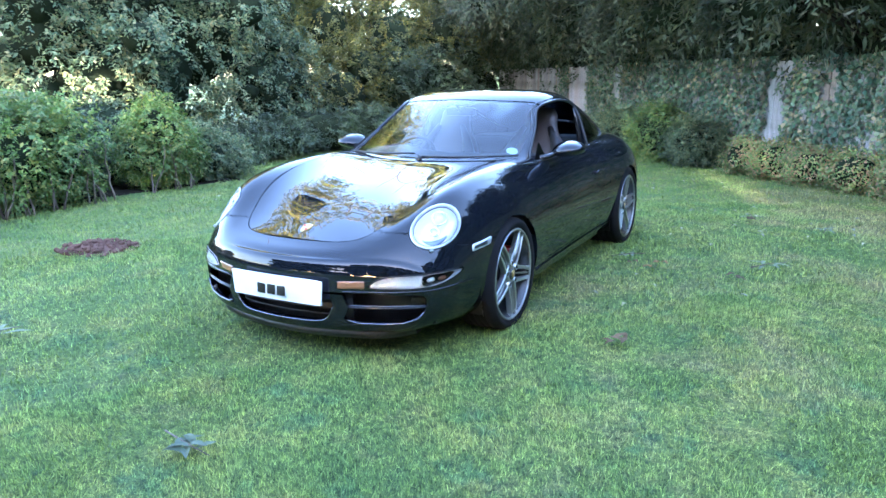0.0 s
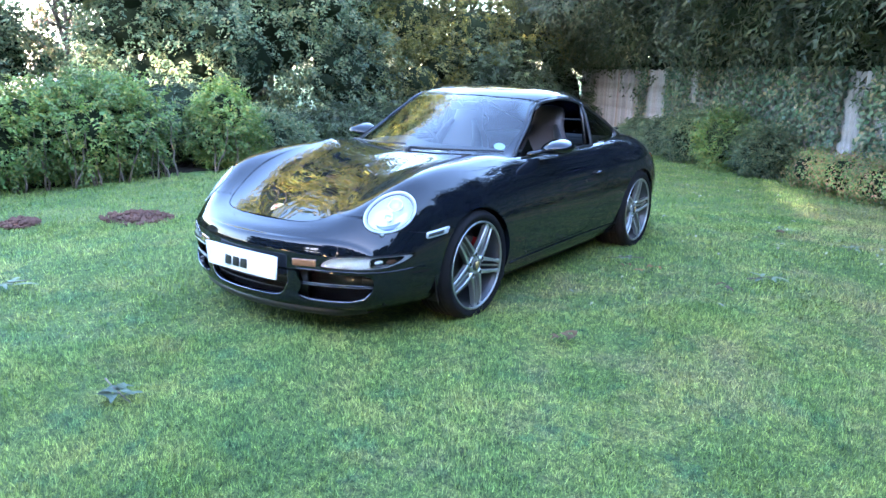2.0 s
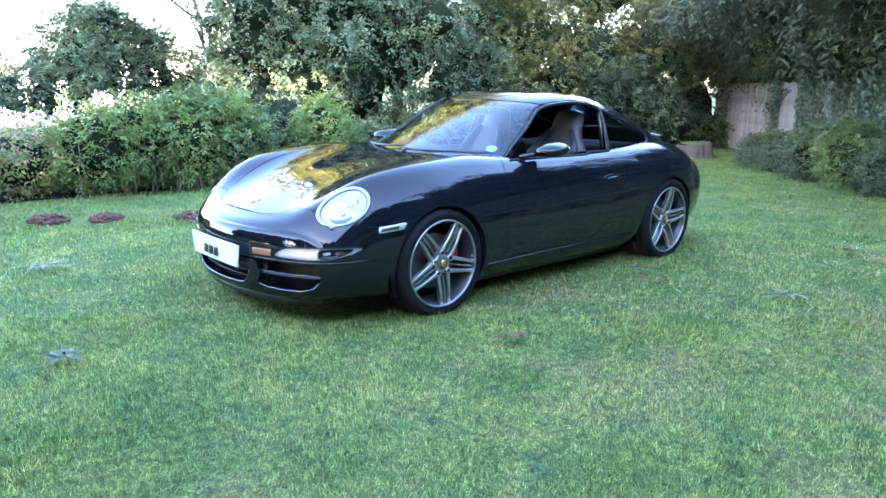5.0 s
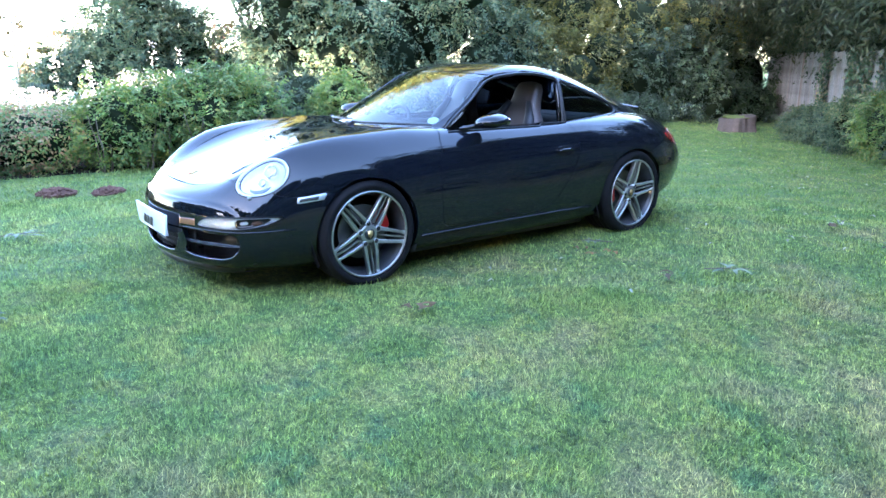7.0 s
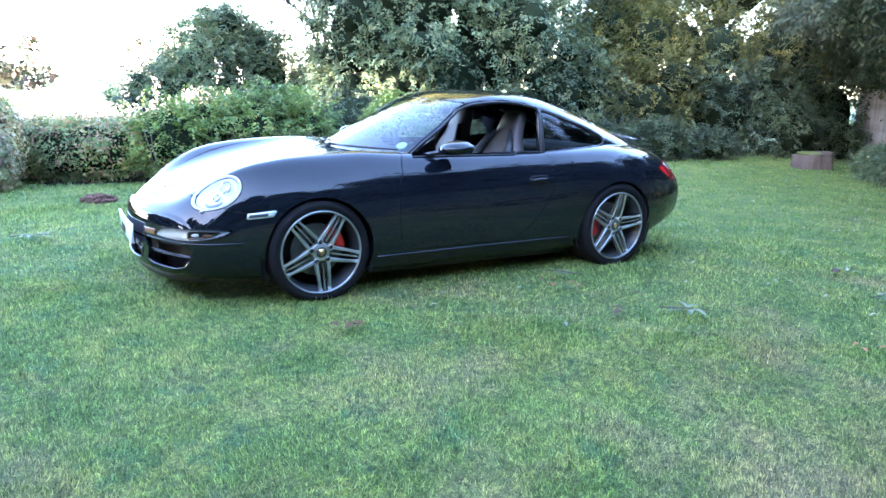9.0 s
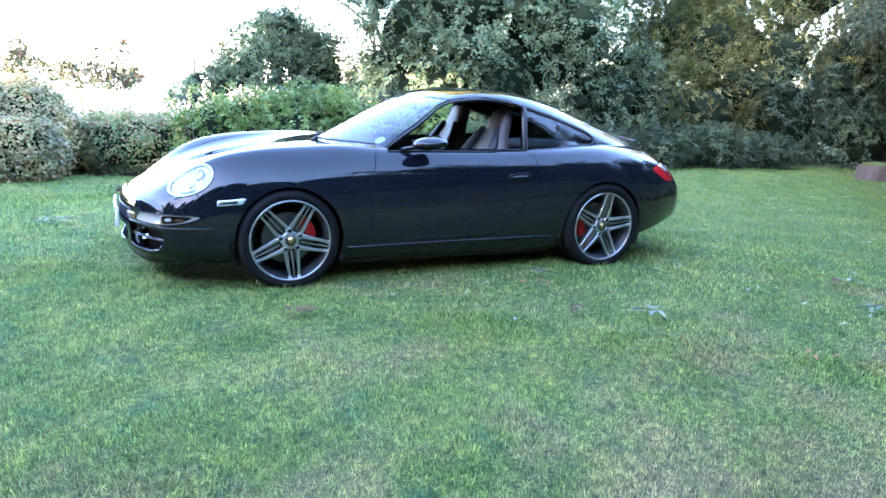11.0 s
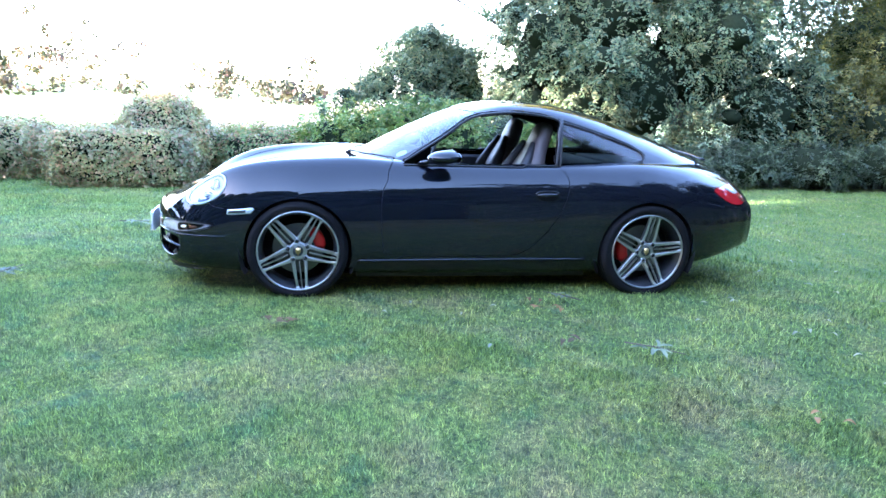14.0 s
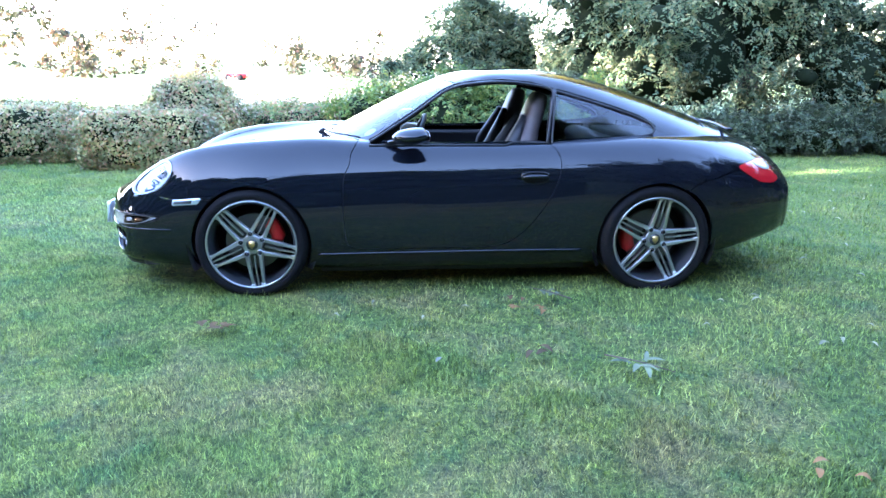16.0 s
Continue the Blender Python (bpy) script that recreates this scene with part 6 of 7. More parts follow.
# dark mounds and thicket
for i, (x, y, r, t) in enumerate(((-8.75, 6.4, 0.85, 0.45), (-8.95, 8.0, 1.0, 0.58), (-8.9, 9.9, 0.95, 0.62), (-8.9, 11.7, 1.0, 0.70), (-8.6, 13.4, 0.8, 0.45))):
    g = gz(x, y)
    bush("evergreen_mound", "dark rounded evergreen bush at the edge of the lawn", "bush", [(x, y, g + (t - g) * 0.45, r, r * 1.05, (t - g) * 0.56)], 9000, 0.075, YEW, 60 + i, CORE_SHADE, clump=0.08, ragged=0.08, core_k=0.78, group="evergreen mounds")
bush("tall_evergreen", "large dark broad-leaved evergreen reaching down to the grass", "tree", lumpy([(-11.2, 6.2, 1.6, 2.2, 2.6, 2.3), (-11.6, 5.7, 3.3, 2.3, 2.2, 2.2), (-11.4, 8.2, 2.6, 2.3, 2.2, 2.6), (-11.8, 6.8, 5.0, 2.6, 3.0, 2.2), (-10.9, 4.9, 1.2, 1.5, 1.3, 1.6), (-11.2, 4.2, 2.4, 1.2, 1.2, 1.6), (-11.1, 3.9, 0.9, 1.2, 1.1, 1.3), (-10.6, 9.6, 1.2, 1.5, 1.4, 1.7)], 60, 171, 0.2, 0.4), 170000, 0.10, HOLLY, 71, CORE_SHADE, per=30, clump=0.17, depth=0.6, ragged=0.18, core_k=0.5, spread=1.3, upper=SUNLIT_GOLD)
bush("round_shrub", "large rounded green shrub beyond the hedge", "shrub", lumpy([(-14.6, 1.5, 1.2, 1.6, 1.5, 1.5), (-15.2, 2.0, 1.8, 1.5, 1.35, 1.3), (-14.0, 0.7, 0.7, 1.2, 1.2, 1.0), (-14.2, -0.2, 0.3, 1.1, 1.0, 0.8), (-14.8, 3.0, 1.3, 1.1, 1.0, 1.5)], 36, 172, 0.22, 0.42), 84000, 0.10, HOLLY, 72, CORE_SHADE, per=20, clump=0.16, ragged=0.15, core_k=0.58, spread=1.3)
bush("sunny_bush", "yellow-green sunlit bush in a gap between darker trees", "bush", [(-12.4, 15.6, 0.9, 2.0, 1.8, 1.6), (-13.4, 14.0, 1.3, 1.6, 1.6, 1.7), (-11.6, 17.2, 1.0, 1.7, 1.6, 1.7), (-13.2, 17.0, 3.0, 1.7, 1.7, 1.6), (-14.6, 15.2, 3.4, 1.7, 1.7, 1.6)], 56000, 0.12, LIME, 73, CORE_SHADE, core_k=0.4, per=24, clump=0.2, ragged=0.14)
bush("thicket", "dark tangled evergreen thicket behind the lawn", "bush", lumpy([(-9.8, 15.2, 0.9, 1.3, 1.5, 1.6), (-9.4, 17.2, 0.9, 1.3, 1.4, 1.6), (-8.9, 19.0, 0.8, 1.2, 1.2, 1.5), (-8.3, 18.6, 0.2, 0.9, 0.9, 1.2), (-7.6, 17.6, -0.1, 0.7, 0.7, 0.8), (-8.0, 16.3, 0.3, 0.8, 1.0, 1.0), (-10.9, 11.6, 0.4, 1.0, 1.4, 1.0)], 30, 174, 0.25, 0.5), 50000, 0.10, YEW, 74, CORE_SHADE, per=22, clump=0.16, ragged=0.18, core_k=0.55, spread=1.2)
bush("olive_thicket", "yellow-green twiggy bush among darker evergreens", "bush", [(-10.3, 12.8, 0.9, 1.2, 1.5, 1.4), (-10.9, 11.0, 1.4, 1.1, 1.3, 1.5), (-10.6, 14.2, 1.7, 1.1, 1.2, 1.1), (-10.8, 16.0, 2.6, 1.5, 1.5, 1.6), (-9.6, 17.8, 2.7, 1.5, 1.5, 1.6), (-12.0, 14.4, 2.9, 1.4, 1.4, 1.5)], 42000, 0.10, OLIVE, 75, CORE_SHADE, per=20, clump=0.2, ragged=0.2, core_k=0.45, spread=1.2)
# tall trees behind, whose crowns shade the lawn; sunlight is put into their upper leaves' colour
tree("tall_tree", "tall broad-leaved tree with an open dark crown", -14.5, 9.5, 5.0, 0.22, [(-14.5, 9.0, 4.5, 2.4, 2.4, 2.2), (-13.5, 11.2, 5.6, 2.6, 2.6, 2.3), (-15.8, 7.6, 6.0, 2.3, 2.3, 2.0), (-14.6, 9.6, 7.4, 2.2, 2.2, 1.8), (-14.0, 10.6, 10.0, 2.6, 2.8, 2.4), (-15.4, 8.2, 11.2, 2.2, 2.4, 2.2)], 44000, 0.17, ASH, BARK, 81, upper=SUNLIT_GOLD, group="tall trees", core=CORE_SHADE, core_k=0.45)
tree("tall_tree", "tall broad-leaved tree with an open dark crown", -13.0, 18.5, 5.0, 0.25, [(-13.0, 19.0, 5.0, 2.8, 2.8, 2.2), (-11.0, 20.5, 6.0, 2.8, 2.8, 2.4), (-15.0, 17.6, 6.4, 2.8, 2.8, 2.2), (-13.0, 19.0, 8.0, 2.4, 2.4, 1.8), (-12.4, 19.8, 10.4, 2.3, 2.3, 1.6)], 34000, 0.18, ASH, BARK, 82, upper=SUNLIT_GOLD, group="tall trees", core=CORE_SHADE, core_k=0.45)
tree("tall_tree", "tall broad-leaved tree standing behind the thicket", -18.5, 14.0, 5.5, 0.25, [(-18.5, 13.0, 4.0, 3.0, 3.0, 2.8), (-18.0, 16.0, 6.4, 3.0, 3.0, 2.6), (-20.5, 12.6, 6.4, 3.0, 3.0, 2.6), (-18.6, 14.4, 10.0, 3.0, 3.2, 2.8), (-19.6, 12.2, 12.6, 2.6, 2.6, 2.2)], 30000, 0.19, ASH, BARK, 83, upper=SUNLIT_GOLD, group="tall trees", core=CORE_SHADE, core_k=0.45)

tree("tall_tree", "tall broad-leaved tree whose crown, coloured as if sunlit, stands over the evergreen", -12.6, 8.4, 6.0, 0.25, [(-12.3, 7.0, 7.6, 2.5, 2.5, 2.0), (-12.9, 9.6, 8.2, 2.5, 2.5, 2.2), (-12.4, 8.1, 11.0, 2.6, 2.7, 2.3), (-13.4, 5.8, 10.0, 2.0, 2.0, 1.9)], 36000, 0.17, ASH, BARK, 80, upper=SUNLIT_GOLD, group="tall trees", core=CORE_SHADE, core_k=0.5)
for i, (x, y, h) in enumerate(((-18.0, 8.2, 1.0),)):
    tree("tall_tree", "tall broad-leaved tree with a top coloured as if sunlit", x, y, 5.0, 0.25, [(x, y, 4.2, 2.3, 2.3, 2.4), (x + 0.8, y + 0.6, 7.2, 2.6, 2.6, 2.3), (x - 0.9, y - 0.5, 9.2 * h, 2.5, 2.5, 2.2), (x + 0.3, y, 11.6 * h, 2.2, 2.2, 2.0)], 22000, 0.2, ASH, BARK, 84 + i, upper=SUNLIT_GOLD, group="tall trees", core=CORE_SHADE, core_k=0.45)
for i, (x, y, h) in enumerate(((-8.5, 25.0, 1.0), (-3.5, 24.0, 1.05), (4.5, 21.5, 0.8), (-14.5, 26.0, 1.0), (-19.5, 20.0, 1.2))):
    tree("background_tree", "tall dense tree beyond the garden fence", x, y, 4.0 * h, 0.25, [(x - 1.5, y, 2.6 * h, 2.6, 2.6, 2.6), (x + 1.5, y - 0.5, 3.4 * h, 2.7, 2.7, 2.4), (x, y + 0.6, 5.6 * h, 3.0, 3.0, 2.4), (x - 0.6, y - 0.4, 7.6 * h, 2.6, 2.6, 2.0)], 11000, 0.24, ASH, BARK, 150 + i, upper=SUNLIT_GOLD, core=CORE_SHADE, core_k=0.62, group="background trees")

# fence, ivy, hedges before it, crowns above it
FENCE_A, FENCE_B, FENCE_TOP = Vector((8.2, 1.5, 0)), Vector((-8.7, 20.3, 0)), 1.60
fence_way = (FENCE_B - FENCE_A).normalized()
fence_n = Vector((-fence_way.y, fence_way.x, 0))
if fence_n.x > 0:
    fence_n = -fence_n
fence_len = (FENCE_B - FENCE_A).length
m, N, L, b = material("weathered_board", 0.85, 0, 0.3)
pos = N.new("ShaderNodeTexCoord").outputs["Object"]
info = N.new("ShaderNodeObjectInfo").outputs["Random"]
stretch = N.new("ShaderNodeMapping")
stretch.inputs["Scale"].default_value = (60, 60, 2.2)
L.new(pos, stretch.inputs["Vector"])
grain = noise_node(N, L, 1.0, 6, 0.65, stretch.outputs["Vector"])
stain = noise_node(N, L, 2.2, 4, 0.6, pos)
own = ramp(N, L, info, [(0.0, (0.30, 0.275, 0.27)), (0.4, (0.37, 0.345, 0.34)), (0.8, (0.42, 0.39, 0.385)), (0.97, (0.34, 0.25, 0.21))])
c1 = mix(N, L, 1.0, own, ramp(N, L, grain.outputs["Fac"], [(0.3, (0.6, 0.58, 0.55)), (0.7, (1.2, 1.2, 1.2))]), "MULTIPLY")
L.new(mix(N, L, 1.0, c1, ramp(N, L, stain.outputs["Fac"], [(0.35, (0.65, 0.68, 0.62)), (0.65, (1.1, 1.1, 1.1))]), "MULTIPLY"), b.inputs["Base Color"])
bump(N, L, b, grain.outputs["Fac"], 0.5, 0.004)
BOARD = m
fence = new("fence")
tagged(fence, "weathered grey upright board fence, mostly grown over with ivy", "fence")
bm = bmesh.new()
box(bm, Matrix.Identity(4), 0.118, 0.02, 2.3, 0.004, 1)
board_me = bpy.data.meshes.new("board")
bm.to_mesh(board_me)
bm.free()
board_me.materials.append(BOARD)
f_r = random.Random(9)
turn_z = math.atan2(fence_way.y, fence_way.x)
n_boards = int(fence_len / 0.125)
for i in range(n_boards):
    p = FENCE_A + fence_way * (0.125 * (i + 0.5)) + fence_n * f_r.uniform(-0.006, 0.006)
    o = link("board", board_me, fence)
    o.matrix_basis = pose(p.x, p.y, FENCE_TOP - 1.15 + f_r.uniform(-0.02, 0.02), 0, f_r.uniform(-0.5, 0.5), math.degrees(turn_z))
for z in (0.0, 1.1):
    bm = bmesh.new()
    c = (FENCE_A + FENCE_B) / 2 - fence_n * 0.05
    box(bm, Matrix.Translation((c.x, c.y, z)) @ Matrix.Rotation(turn_z, 4, "Z"), fence_len, 0.06, 0.09, 0.005)
    part("rail", bm, BOARD, fence)

# ivy: bare strips of board stay open
n = 46000
u = rng.uniform(0, fence_len, n)
h = rng.uniform(0, 2.15, n)
# each bare stretch: from, to, lowest and highest point, lean
BARE = ((9.68, 10.15, 0.68, 2.3, 0.14), (8.62, 8.86, 1.45, 1.9, 0.1), (11.9, 12.2, 0.55, 0.95, 0.0), (15.65, 16.05, 1.35, 2.3, 0.0), (17.55, 18.8, 0.75, 2.3, 0.0), (19.45, 25.6, 0.0, 2.3, 0.0))
cover = np.sin(u * 3.1 + 2 * np.sin(h * 2)) * np.sin(h * 3.7 + u) + 0.3 * rng.normal(0, 1, n)
ok = cover > -0.95
for a0, a1, low, high, tip in BARE:
    edge = 0.05 * np.sin(h * 7 + a0) + 0.04 * rng.normal(0, 1, n)
    shift = (2.1 - h) * tip
    ok &= ~((u > a0 + edge + shift) & (u < a1 + edge + shift) & (h > low) & (h < high))
u, h = u[ok], h[ok]
pts = np.array(FENCE_A) + np.outer(u, np.array(fence_way)) + np.outer(0.03 + 0.12 * rng.random(len(u)) ** 2 * (1 + 0.5 * np.sin(u * 2)), np.array(fence_n))
pts[:, 2] = FENCE_TOP - 2.1 + h
ivy = new("ivy")
tagged(ivy, "dark green ivy that covers most of the board fence", "ivy")
V, F = leaf_cloud(pts, np.tile(np.array(fence_n), (len(pts), 1)), 0.075, 0.85, 0.9, 0.8, 90)
n_leaf = len(u)
which = np.tile(np.minimum((u / 4.3).astype(int), 5), 2)
for k in range(6):
    sel = F[which == k]
    if len(sel):
        used, inv = np.unique(sel, return_inverse=True)
        link("foliage", big_mesh("foliage", V[used], inv.reshape(-1, 3), IVY), ivy)

bush("hedge", "low clipped hedge with russet tips before the ivy fence", "hedge", row(6.4, 2.4, 0.75, 8.75, 10, 0.36, (0.42, 0.30), seed=21, jitter=0.06), 40000, 0.046, PRIVET, 92, CORE_SHADE, clump=0.07, ragged=0.06, square=2.8, group="clipped hedges")
for i, (x, y, r, t) in enumerate(((0.1, 9.35, 0.55, 0.62), (-0.75, 10.1, 0.6, 0.82), (-1.7, 11.0, 0.62, 0.7), (-2.7, 12.1, 0.6, 0.48), (-3.6, 12.9, 0.5, 0.36), (-4.2, 14.2, 0.32, 0.10))):
    g = gz(x, y)
    bush("shrub", "dark green leafy shrub growing against the ivy fence", "shrub", [(x, y, g + (t - g) * 0.48, r, r, (t - g) * 0.55)], 14000, 0.055, LAUREL if i in (1,) else HOLLY, 100 + i, CORE_SHADE, clump=0.09, ragged=0.08, group="shrubs by the fence")


def at_fence(u, off, z):
    p = FENCE_A + fence_way * u + fence_n * off
    return (p.x, p.y, z)


for i, (u_, sd, k) in enumerate(((3.5, 111, 1.0), (8.0, 112, 1.0), (12.5, 113, 0.95), (17.0, 114, 0.85), (21.5, 115, 0.75), (25.0, 116, 0.9))):
    tx, ty, _ = at_fence(u_, -1.8, 0)
    bl = [(*at_fence(u_ + du, off, (1.6 if u_ < 16 else 1.8) + z * k), rx, rx, rz * k) for du, off, z, rx, rz in ((-0.6, 1.5, 2.3, 1.4, 0.8), (1.2, 1.4, 2.5, 1.4, 0.8), (-1.7, 0.1, 1.0, 1.2, 0.75), (0.2, 0.35, 1.1, 1.2, 0.75), (1.9, 0.15, 1.0, 1.2, 0.75), (-0.9, -1.0, 2.1, 1.7, 1.2), (1.3, -0.9, 2.2, 1.7, 1.2))]
    tree("overhanging_tree", "leafy tree behind the fence with drooping boughs over it", tx, ty, 3.0, 0.16, bl, 22000, 0.2, WALNUT, DARK_BARK, sd, per=18, clump=0.2, depth=0.45, ragged=0.14, aspect=0.30, droop=1.4, core=CORE_SHADE, core_k=0.66, group="overhanging trees")

bush("thicket", "dark leafy growth that fills the space above the fence", "bush", [(*at_fence(u_, -0.95, 1.75 - 0.02 * u_), 0.95, 0.95, 0.85) for u_ in np.arange(-1.0, 25.0, 1.5)], 30000, 0.12, YEW, 118, CORE_SHADE, clump=0.2, ragged=0.12, core_k=0.86)

# stump
bm = bmesh.new()
sx, sy = -6.0, 14.2
ring_n = 64
rows = []
for k, (z, r) in enumerate(((-0.1, 0.50), (0.05, 0.46), (0.2, 0.43), (0.36, 0.42), (0.385, 0.40), (0.39, 0.2), (0.385, 0.02))):
    rows.append([bm.verts.new((sx + r * (1 + 0.08 * math.sin(a * 5 + 1) + 0.05 * math.sin(a * 11 + k) + 0.04 * math.sin(a * 19)) * math.cos(a), sy + r * (1 + 0.08 * math.sin(a * 5 + 1) + 0.05 * math.sin(a * 13 + k) + 0.04 * math.sin(a * 19)) * math.sin(a), gz(sx, sy) + z + 0.05 * math.sin(a + 0.6) * (k > 2))) for a in np.linspace(0, 2 * math.pi, ring_n, endpoint=False)])
for p, q in zip(rows[:-1], rows[1:]):
    for j in range(ring_n):
        bm.faces.new((p[j], p[(j + 1) % ring_n], q[(j + 1) % ring_n], q[j]))
bm.faces.new(rows[-1])
STUMP = plain("old_stump", (0.10, 0.078, 0.066), 0.95, spec=0.1, grain=26, amount=0.85, relief=1.0)
stump = part("tree_stump", bm, STUMP, None)
tagged(stump, "weathered brown tree stump with a mossy top by the fence", "stump")
bm = bmesh.new()
bmesh.ops.create_icosphere(bm, subdivisions=4, radius=1, matrix=Matrix.Translation((sx, sy, gz(sx, sy) + 0.37)) @ Matrix.Diagonal((0.40, 0.40, 0.045, 1)))
for v in bm.verts:
    v.co.z += 0.02 * noise.noise(v.co * 9)
part("moss", bm, plain("moss", (0.11, 0.13, 0.04), 1.0, spec=0.1, grain=50, amount=0.5, relief=1.0), stump, "green moss on the cut top")

# unseen tall trees and a hedge added behind the walk, to close the garden, block the sun and fill reflections
ROUND = [(13.6 + 0.9 * (i % 2), y0, k) for i, (y0, k) in enumerate(((-16.0, 1.0), (-11.0, 0.9), (-6.0, 0.8), (-1.5, 0.76), (3.0, 0.74), (7.2, 0.78), (11.5, 0.9), (15.5, 1.0)))]
ROUND += [(-16.0 + 3.6 * i, -21.0 - 0.8 * (i % 2), 0.86 if i < 4 else 1.25) for i in range(9) if i != 4]
for i, (x0, y0, k) in enumerate(ROUND):
    tree("unseen_tree", "tall dark tree added out of view across the lawn to block light", x0, y0, 5.0 * k, 0.25, [(x0 + 0.3, y0, 2.6 * k, 2.4, 3.0, 2.6 * k), (x0, y0 + 1.2, 5.2 * k, 2.5, 3.0, 2.4 * k), (x0 + 0.3, y0 - 1.0, 7.4 * k, 2.5, 3.0, 2.2 * k), (x0, y0 + 0.3, 9.5 * k, 2.3, 2.8, 1.9 * k)], 5600, 0.3, ASH, BARK, 130 + i, core=CORE_SHADE, core_k=0.9, group="garden trees")
# one of these unseen trees is tall and bare below its crown, with an added thicket at its foot, so that low sun slips
# through
tree("unseen_tree", "tall dark tree added out of view across the lawn to block light", -1.6, -21.0, 7.0, 0.22, [(-1.6, -21.0, 7.9, 2.7, 2.8, 1.8), (-1.2, -20.8, 8.2, 2.4, 2.6, 1.5)], 5600, 0.3, ASH, BARK, 128, core=CORE_SHADE, core_k=0.9, group="garden trees")
bush("thicket", "dark thicket added out of view under an unseen tree", "bush", [(-3.0, -21.0, 2.0, 2.0, 2.4, 2.5), (-0.4, -21.0, 2.0, 2.0, 2.4, 2.5)], 4000, 0.25, YEW, 129, CORE_SHADE, core_k=0.92)
bush("hedge", "tall dark hedge added out of view to close off reflections", "hedge", [(12.0, y, 0.0, 1.1, 2.4, 2.6) for y in range(-22, 18, 2)] + [(10.2, 0.9, 0.0, 1.9, 0.9, 2.4), (8.9, 0.9, 0.0, 0.9, 0.8, 2.2)], 18000, 0.14, YEW, 160, CORE_SHADE, core_k=0.9, square=3.0, group="clipped hedges")

# ---- far country ----
far_r = random.Random(31)
far = new("far_woodland")
tagged(far, "pale sunlit trees along the far side of the fields", "woodland", kind="stuff")
blobs = []
for i in range(34):
    a = radians(146 + 78 * far_r.random())
    d = far_r.uniform(70, 150)
    h = far_r.uniform(2.0, 6.0) if far_r.random() < 0.7 else far_r.uniform(6, 11)
    blobs.append((d * math.cos(a), d * math.sin(a), h * 0.45 - 0.4, h * 0.55 + 1, h * 0.55 + 1, h * 0.55))
p, o = blob_points(blobs, 18000, 0.7, 0.6, 40, 140, 0.25)
V, F = leaf_cloud(p, o, 0.7, 0.6, seed=141)
link("crowns", big_mesh("crowns", V, F, FAR_LEAF), far)

# far pole, sign and a low red thing of unknown kind, made up as a trailer
GREY_POLE = plain("weathered_pole", (0.12, 0.11, 0.10), 0.85, grain=20, amount=0.3, relief=0.4)
SIGN_WHITE = plain("sign_white", (0.8, 0.8, 0.8), 0.5, grain=20, amount=0.05, relief=0)
pole = new("pole")
tagged(pole, "thin grey wooden pole standing in the field", "pole")
bm = bmesh.new()
tube(bm, [(-30.0, 1.08, -0.6), (-30.0, 1.08, 2.5), (-30.0, 1.09, 4.9)], [0.07, 0.06, 0.05], 10)
part("shaft", bm, GREY_POLE, pole)
bm = bmesh.new()
box(bm, pose(-30.0, 1.09, 4.7), 0.08, 0.55, 0.07, 0.01)
part("crossarm", bm, GREY_POLE, pole)
board = new("sign")
tagged(board, "small white board on two posts far across the field", "sign")
bm = bmesh.new()
box(bm, pose(-78, -13, 0.35), 0.06, 2.1, 1.1, 0.01)
part("panel", bm, SIGN_WHITE, board)
for y in (-13.8, -12.2):
    bm = bmesh.new()
    tube(bm, [(-78.06, y, -0.7), (-78.06, y, 0.8)], 0.05, 8)
    part("post", bm, GREY_POLE, board)
auto = new("trailer")
tagged(auto, "low red shape on wheels far across the field", "trailer")
bm = bmesh.new()
loft(bm, [[Vector((-70 + w * c, -15.6 + y, -0.35 + h0 + 0.7 * h * s_)) for c, s_ in ((-1, 0), (1, 0), (1, 0.7), (0.85, 1), (-0.85, 1), (-1, 0.7))] for y, w, h0, h in ((-1.2, 0.7, 0.25, 0.35), (-1.1, 0.8, 0.2, 0.5), (0, 0.85, 0.18, 0.62), (1.1, 0.8, 0.2, 0.55), (1.2, 0.7, 0.25, 0.4))])
part("body", bm, RED_PAINT, auto)
for sx_ in (-0.75, 0.75):
    for y in (-0.6, 0.6):
        bm = bmesh.new()
        cyl(bm, Matrix.Translation((-70 + sx_, -15.6 + y, -0.1)) @ Matrix.Rotation(math.pi / 2, 4, "Y"), 0.3, 0.18, 16)
        part("wheel", bm, RUBBER, auto)

# ---- litter on the lawn ----
SPRIG = leaf_material("grey_green_leaf", [(0.15, 0.19, 0.12), (0.22, 0.26, 0.18), (0.32, 0.35, 0.27)], 0.5, 0.2, 4)
SPRIG_DARK = leaf_material("dark_grey_green_leaf", [(0.06, 0.09, 0.06), (0.10, 0.13, 0.095), (0.15, 0.18, 0.13)], 0.5, 0.2, 4)
DRY = leaf_material("dead_leaf", [(0.12, 0.07, 0.035), (0.18, 0.105, 0.05), (0.25, 0.16, 0.08)], 0.7, 0.2, 4)
RUST = leaf_material("rust_leaf", [(0.26, 0.13, 0.06), (0.33, 0.17, 0.08), (0.2, 0.11, 0.055)], 0.7, 0.2, 4)
PALE = leaf_material("pale_leaf", [(0.30, 0.29, 0.2), (0.38, 0.38, 0.3), (0.25, 0.27, 0.15)], 0.6, 0.3, 4)
SOIL = plain("mole_soil", (0.115, 0.062, 0.046), 0.95, spec=0.1, grain=45, amount=0.7, relief=1.0)


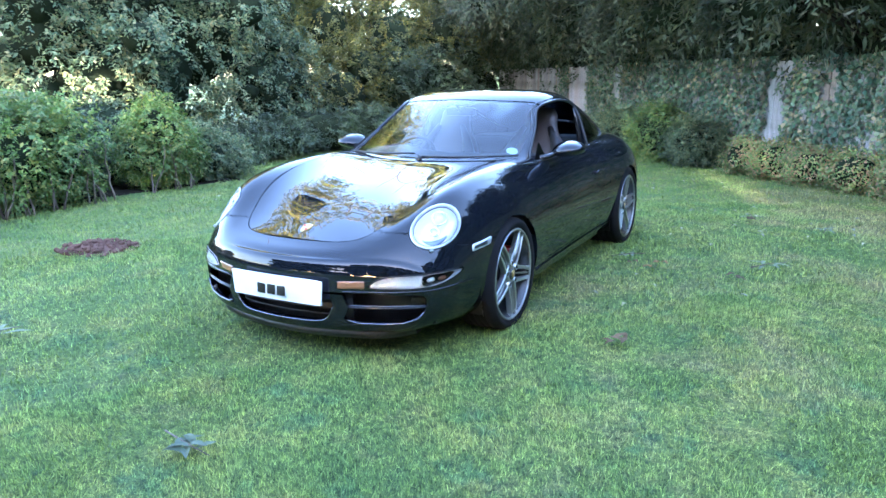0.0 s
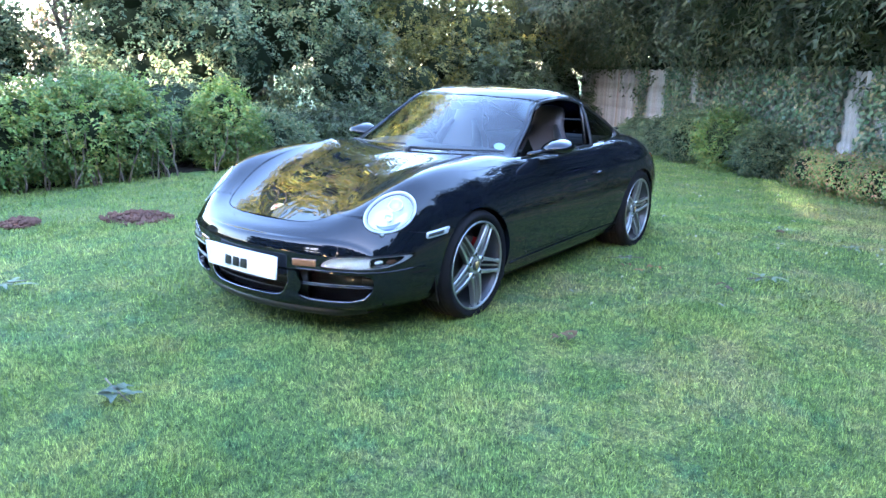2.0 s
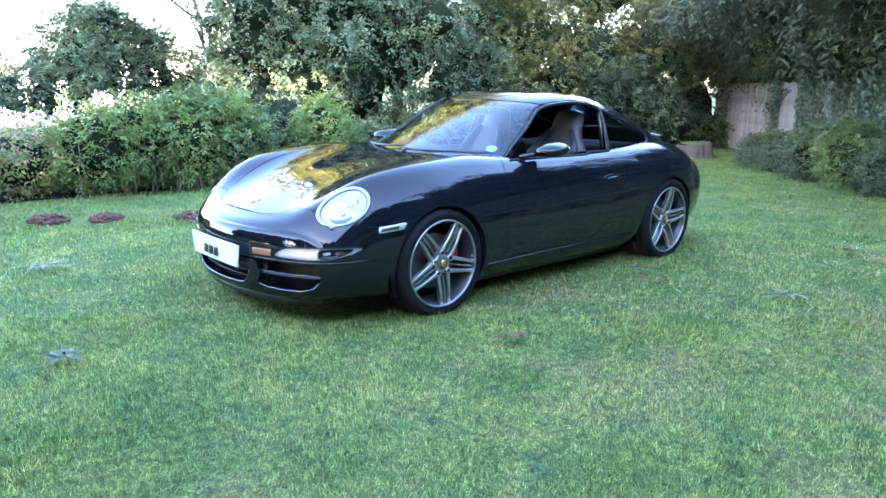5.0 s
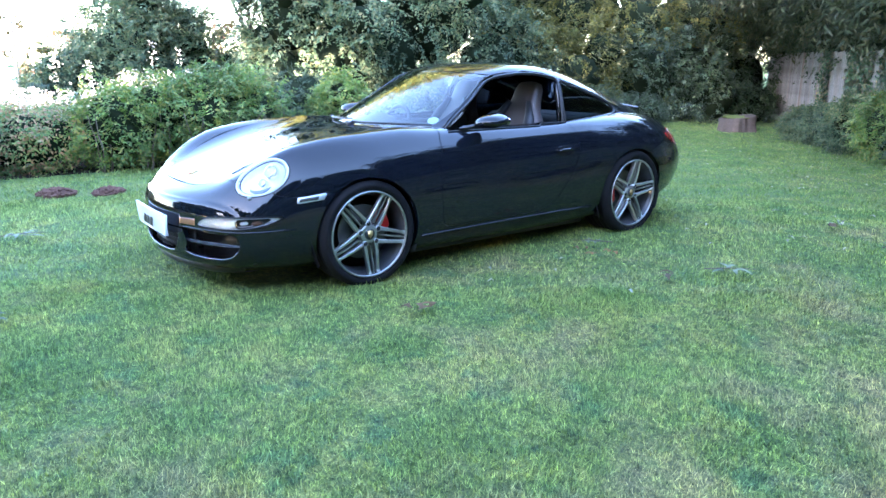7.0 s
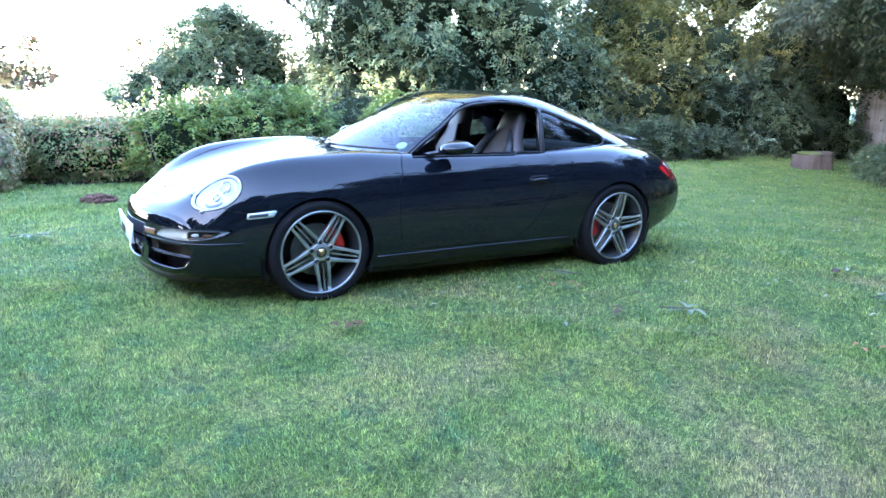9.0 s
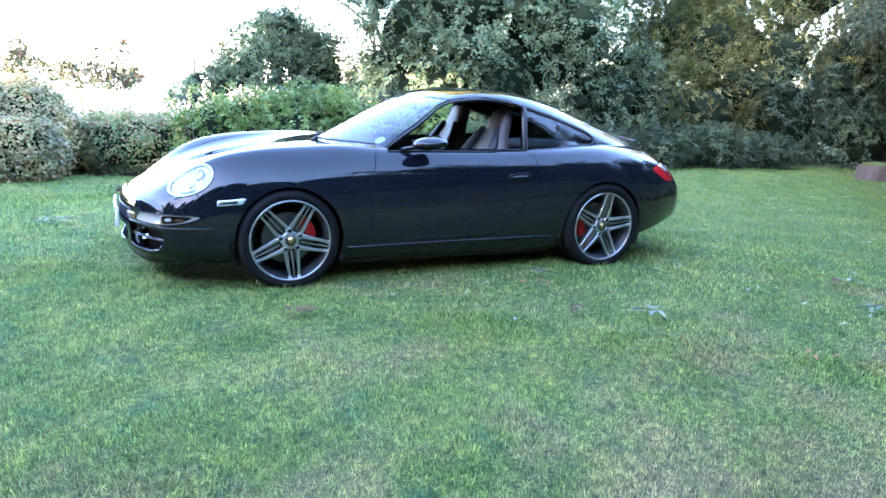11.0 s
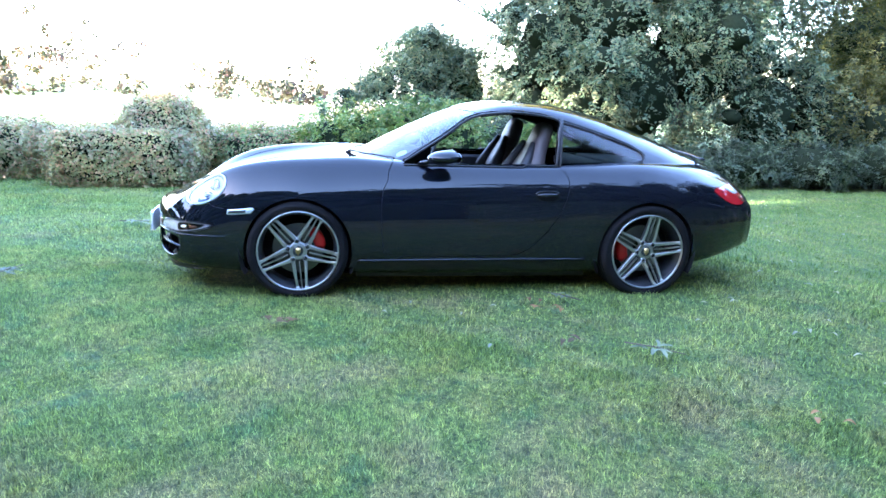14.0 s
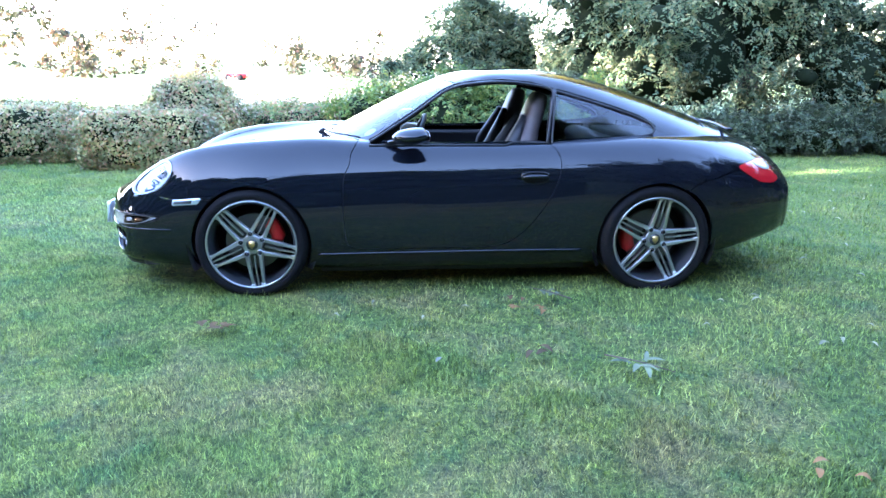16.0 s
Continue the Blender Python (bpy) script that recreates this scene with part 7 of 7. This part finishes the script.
def fallen_leaf(bm, p, way, length, width, curl, lift):
    """One blade of a fallen leaf, arched along and folded across."""
    side = Vector((-way.y, way.x, 0))
    rows = []
    for i in range(6):
        u = i / 5
        w = width * math.sin(math.pi * min(1, 0.06 + u * 0.92)) ** 0.8
        c = p + way * (length * u) + Vector((0, 0, lift + curl * math.sin(math.pi * u)))
        rows.append([bm.verts.new(c - side * w + Vector((0, 0, w * 0.35))), bm.verts.new(c), bm.verts.new(c + side * w + Vector((0, 0, w * 0.35)))])
    for q, r_ in zip(rows[:-1], rows[1:]):
        for j in range(2):
            bm.faces.new((q[j], q[j + 1], r_[j + 1], r_[j]))


def litter(name, label, category, x, y, n, length, width, mat, seed, spread=0.05, fan=6.28, group=""):
    """A twig of leaves or a few leaves lying on the grass."""
    r = random.Random(seed)
    top = new(name)
    tagged(top, label, category, group)
    z = gz(x, y) + 0.042
    start = r.uniform(0, 6.28)
    for i in range(n):
        a = start + fan * i / n + r.uniform(-0.3, 0.3)
        way = Vector((math.cos(a), math.sin(a), 0))
        bm = bmesh.new()
        p = Vector((x + r.uniform(-spread, spread), y + r.uniform(-spread, spread), z))
        fallen_leaf(bm, p, way, length * r.uniform(0.7, 1.15), width * r.uniform(0.8, 1.2), r.uniform(0.004, 0.016), r.uniform(0, 0.01))
        part("leaf", bm, mat, top)
    if name == "fallen_sprig":
        bm = bmesh.new()
        w = Vector((math.cos(start), math.sin(start), 0))
        tube(bm, [Vector((x, y, z + 0.01)) - w * 0.16, Vector((x, y, z + 0.02)), Vector((x, y, z + 0.012)) + w * 0.14 + Vector((0.01, 0.02, 0))], [0.004, 0.003, 0.002], 6)
        part("twig", bm, WOOD, top)


SP = "grey-green sprig of narrow leaves lying on the grass"
for x, y, n, ln, sd in ((2.048, 0.69, 7, 0.115, 1), (-1.56, -2.69, 8, 0.13, 3), (2.39, 2.2, 6, 0.10, 4), (1.078, 0.495, 5, 0.075, 5), (1.72, 2.9, 4, 0.08, 6)):
    litter("fallen_sprig", SP, "sprig", x, y, n, ln, 0.014, SPRIG, sd, group="fallen sprigs")
litter("fallen_sprig", "dark grey-green sprig of wilted leaves on the grass", "sprig", 0.333, -3.08, 11, 0.095, 0.016, SPRIG_DARK, 2, group="fallen sprigs")
for x, y, n, sd in ((1.454, -1.266, 6, 11), (1.761, 2.721, 7, 12), (1.836, 0.302, 3, 15)):
    litter("dead_leaves", "curled dark brown dead leaves on the grass", "leaves", x, y, n, 0.085, 0.018, DRY, sd, 0.06, group="dead leaves")
for x, y, n, sd in ((1.285, 0.32, 8, 13), (2.941, 0.973, 3, 14)):
    litter("dead_leaves", "rust-coloured dead leaves pressed into the grass", "leaves", x, y, n, 0.06, 0.015, RUST, sd, 0.11, group="dead leaves")
for x, y, sd in ((1.339, -0.69, 21), (1.465, -0.262, 22), (1.06, -0.436, 23), (1.305, -0.019, 24), (1.962, -0.166, 25), (1.615, 1.216, 26), (1.188, 1.49, 27), (1.643, 2.034, 28), (1.907, 1.886, 29)):
    litter("pale_leaf", "single pale leaf lying on the grass", "leaf", x, y, 1, 0.055, 0.010, PALE, sd, group="pale leaves")
bm = bmesh.new()
for i in range(260):
    x, y = p_r.uniform(-6, 3.5), p_r.uniform(1.5, 13)
    if abs(x) < 1.1 and y < 2.4 or x + 0.9 * y > 9:
        continue
    a = p_r.uniform(0, 6.28)
    fallen_leaf(bm, Vector((x, y, gz(x, y) + 0.06)), Vector((math.cos(a), math.sin(a), 0)), p_r.uniform(0.05, 0.09), p_r.uniform(0.008, 0.016), 0.012, 0.004)
tagged(part("scattered_leaves", bm, PALE, None), "small pale leaves scattered over the far lawn", "leaves", kind="stuff")
for x, y, r, h, sd in ((-3.3, -0.75, 0.34, 0.03, 1), (-3.9, -1.55, 0.17, 0.05, 2), (-4.3, -2.0, 0.2, 0.055, 3)):
    bm = bmesh.new()
    rows = []
    for k in range(7):
        u = k / 6
        rows.append([bm.verts.new((x + r * u * math.cos(a) * (1 + 0.12 * math.sin(3 * a + sd)), y + r * u * math.sin(a) * (0.8 + 0.1 * math.sin(5 * a)), gz(x, y) + 0.015 + h * (1 - u * u) * (1 + 0.35 * noise.noise(Vector((math.cos(a) * u * 6, math.sin(a) * u * 6, sd)))) - 0.03 * (u > 0.9))) for a in np.linspace(0, 2 * math.pi, 30, endpoint=False)])
    for p, q in zip(rows[:-1], rows[1:]):
        for j in range(30):
            bm.faces.new((p[j], p[(j + 1) % 30], q[(j + 1) % 30], q[j]))
    lump = random.Random(200 + sd)
    for _ in range(150):
        a, u = lump.uniform(0, 6.28), lump.random() ** 0.6
        q = lump.uniform(0.008, 0.03)
        bmesh.ops.create_icosphere(bm, subdivisions=1, radius=q, matrix=Matrix.Translation((x + r * 1.12 * u * math.cos(a), y + r * 0.95 * u * math.sin(a), gz(x, y) + 0.02 + h * (1 - u * u) + lump.uniform(0, 0.012))) @ Matrix.Diagonal((lump.uniform(0.7, 1.3), lump.uniform(0.7, 1.3), lump.uniform(0.5, 1.0), 1)))
    tagged(part("molehill", bm, SOIL, None, smooth=False), "low reddish-brown molehill of crumbled soil on the lawn", "molehill", "molehills")
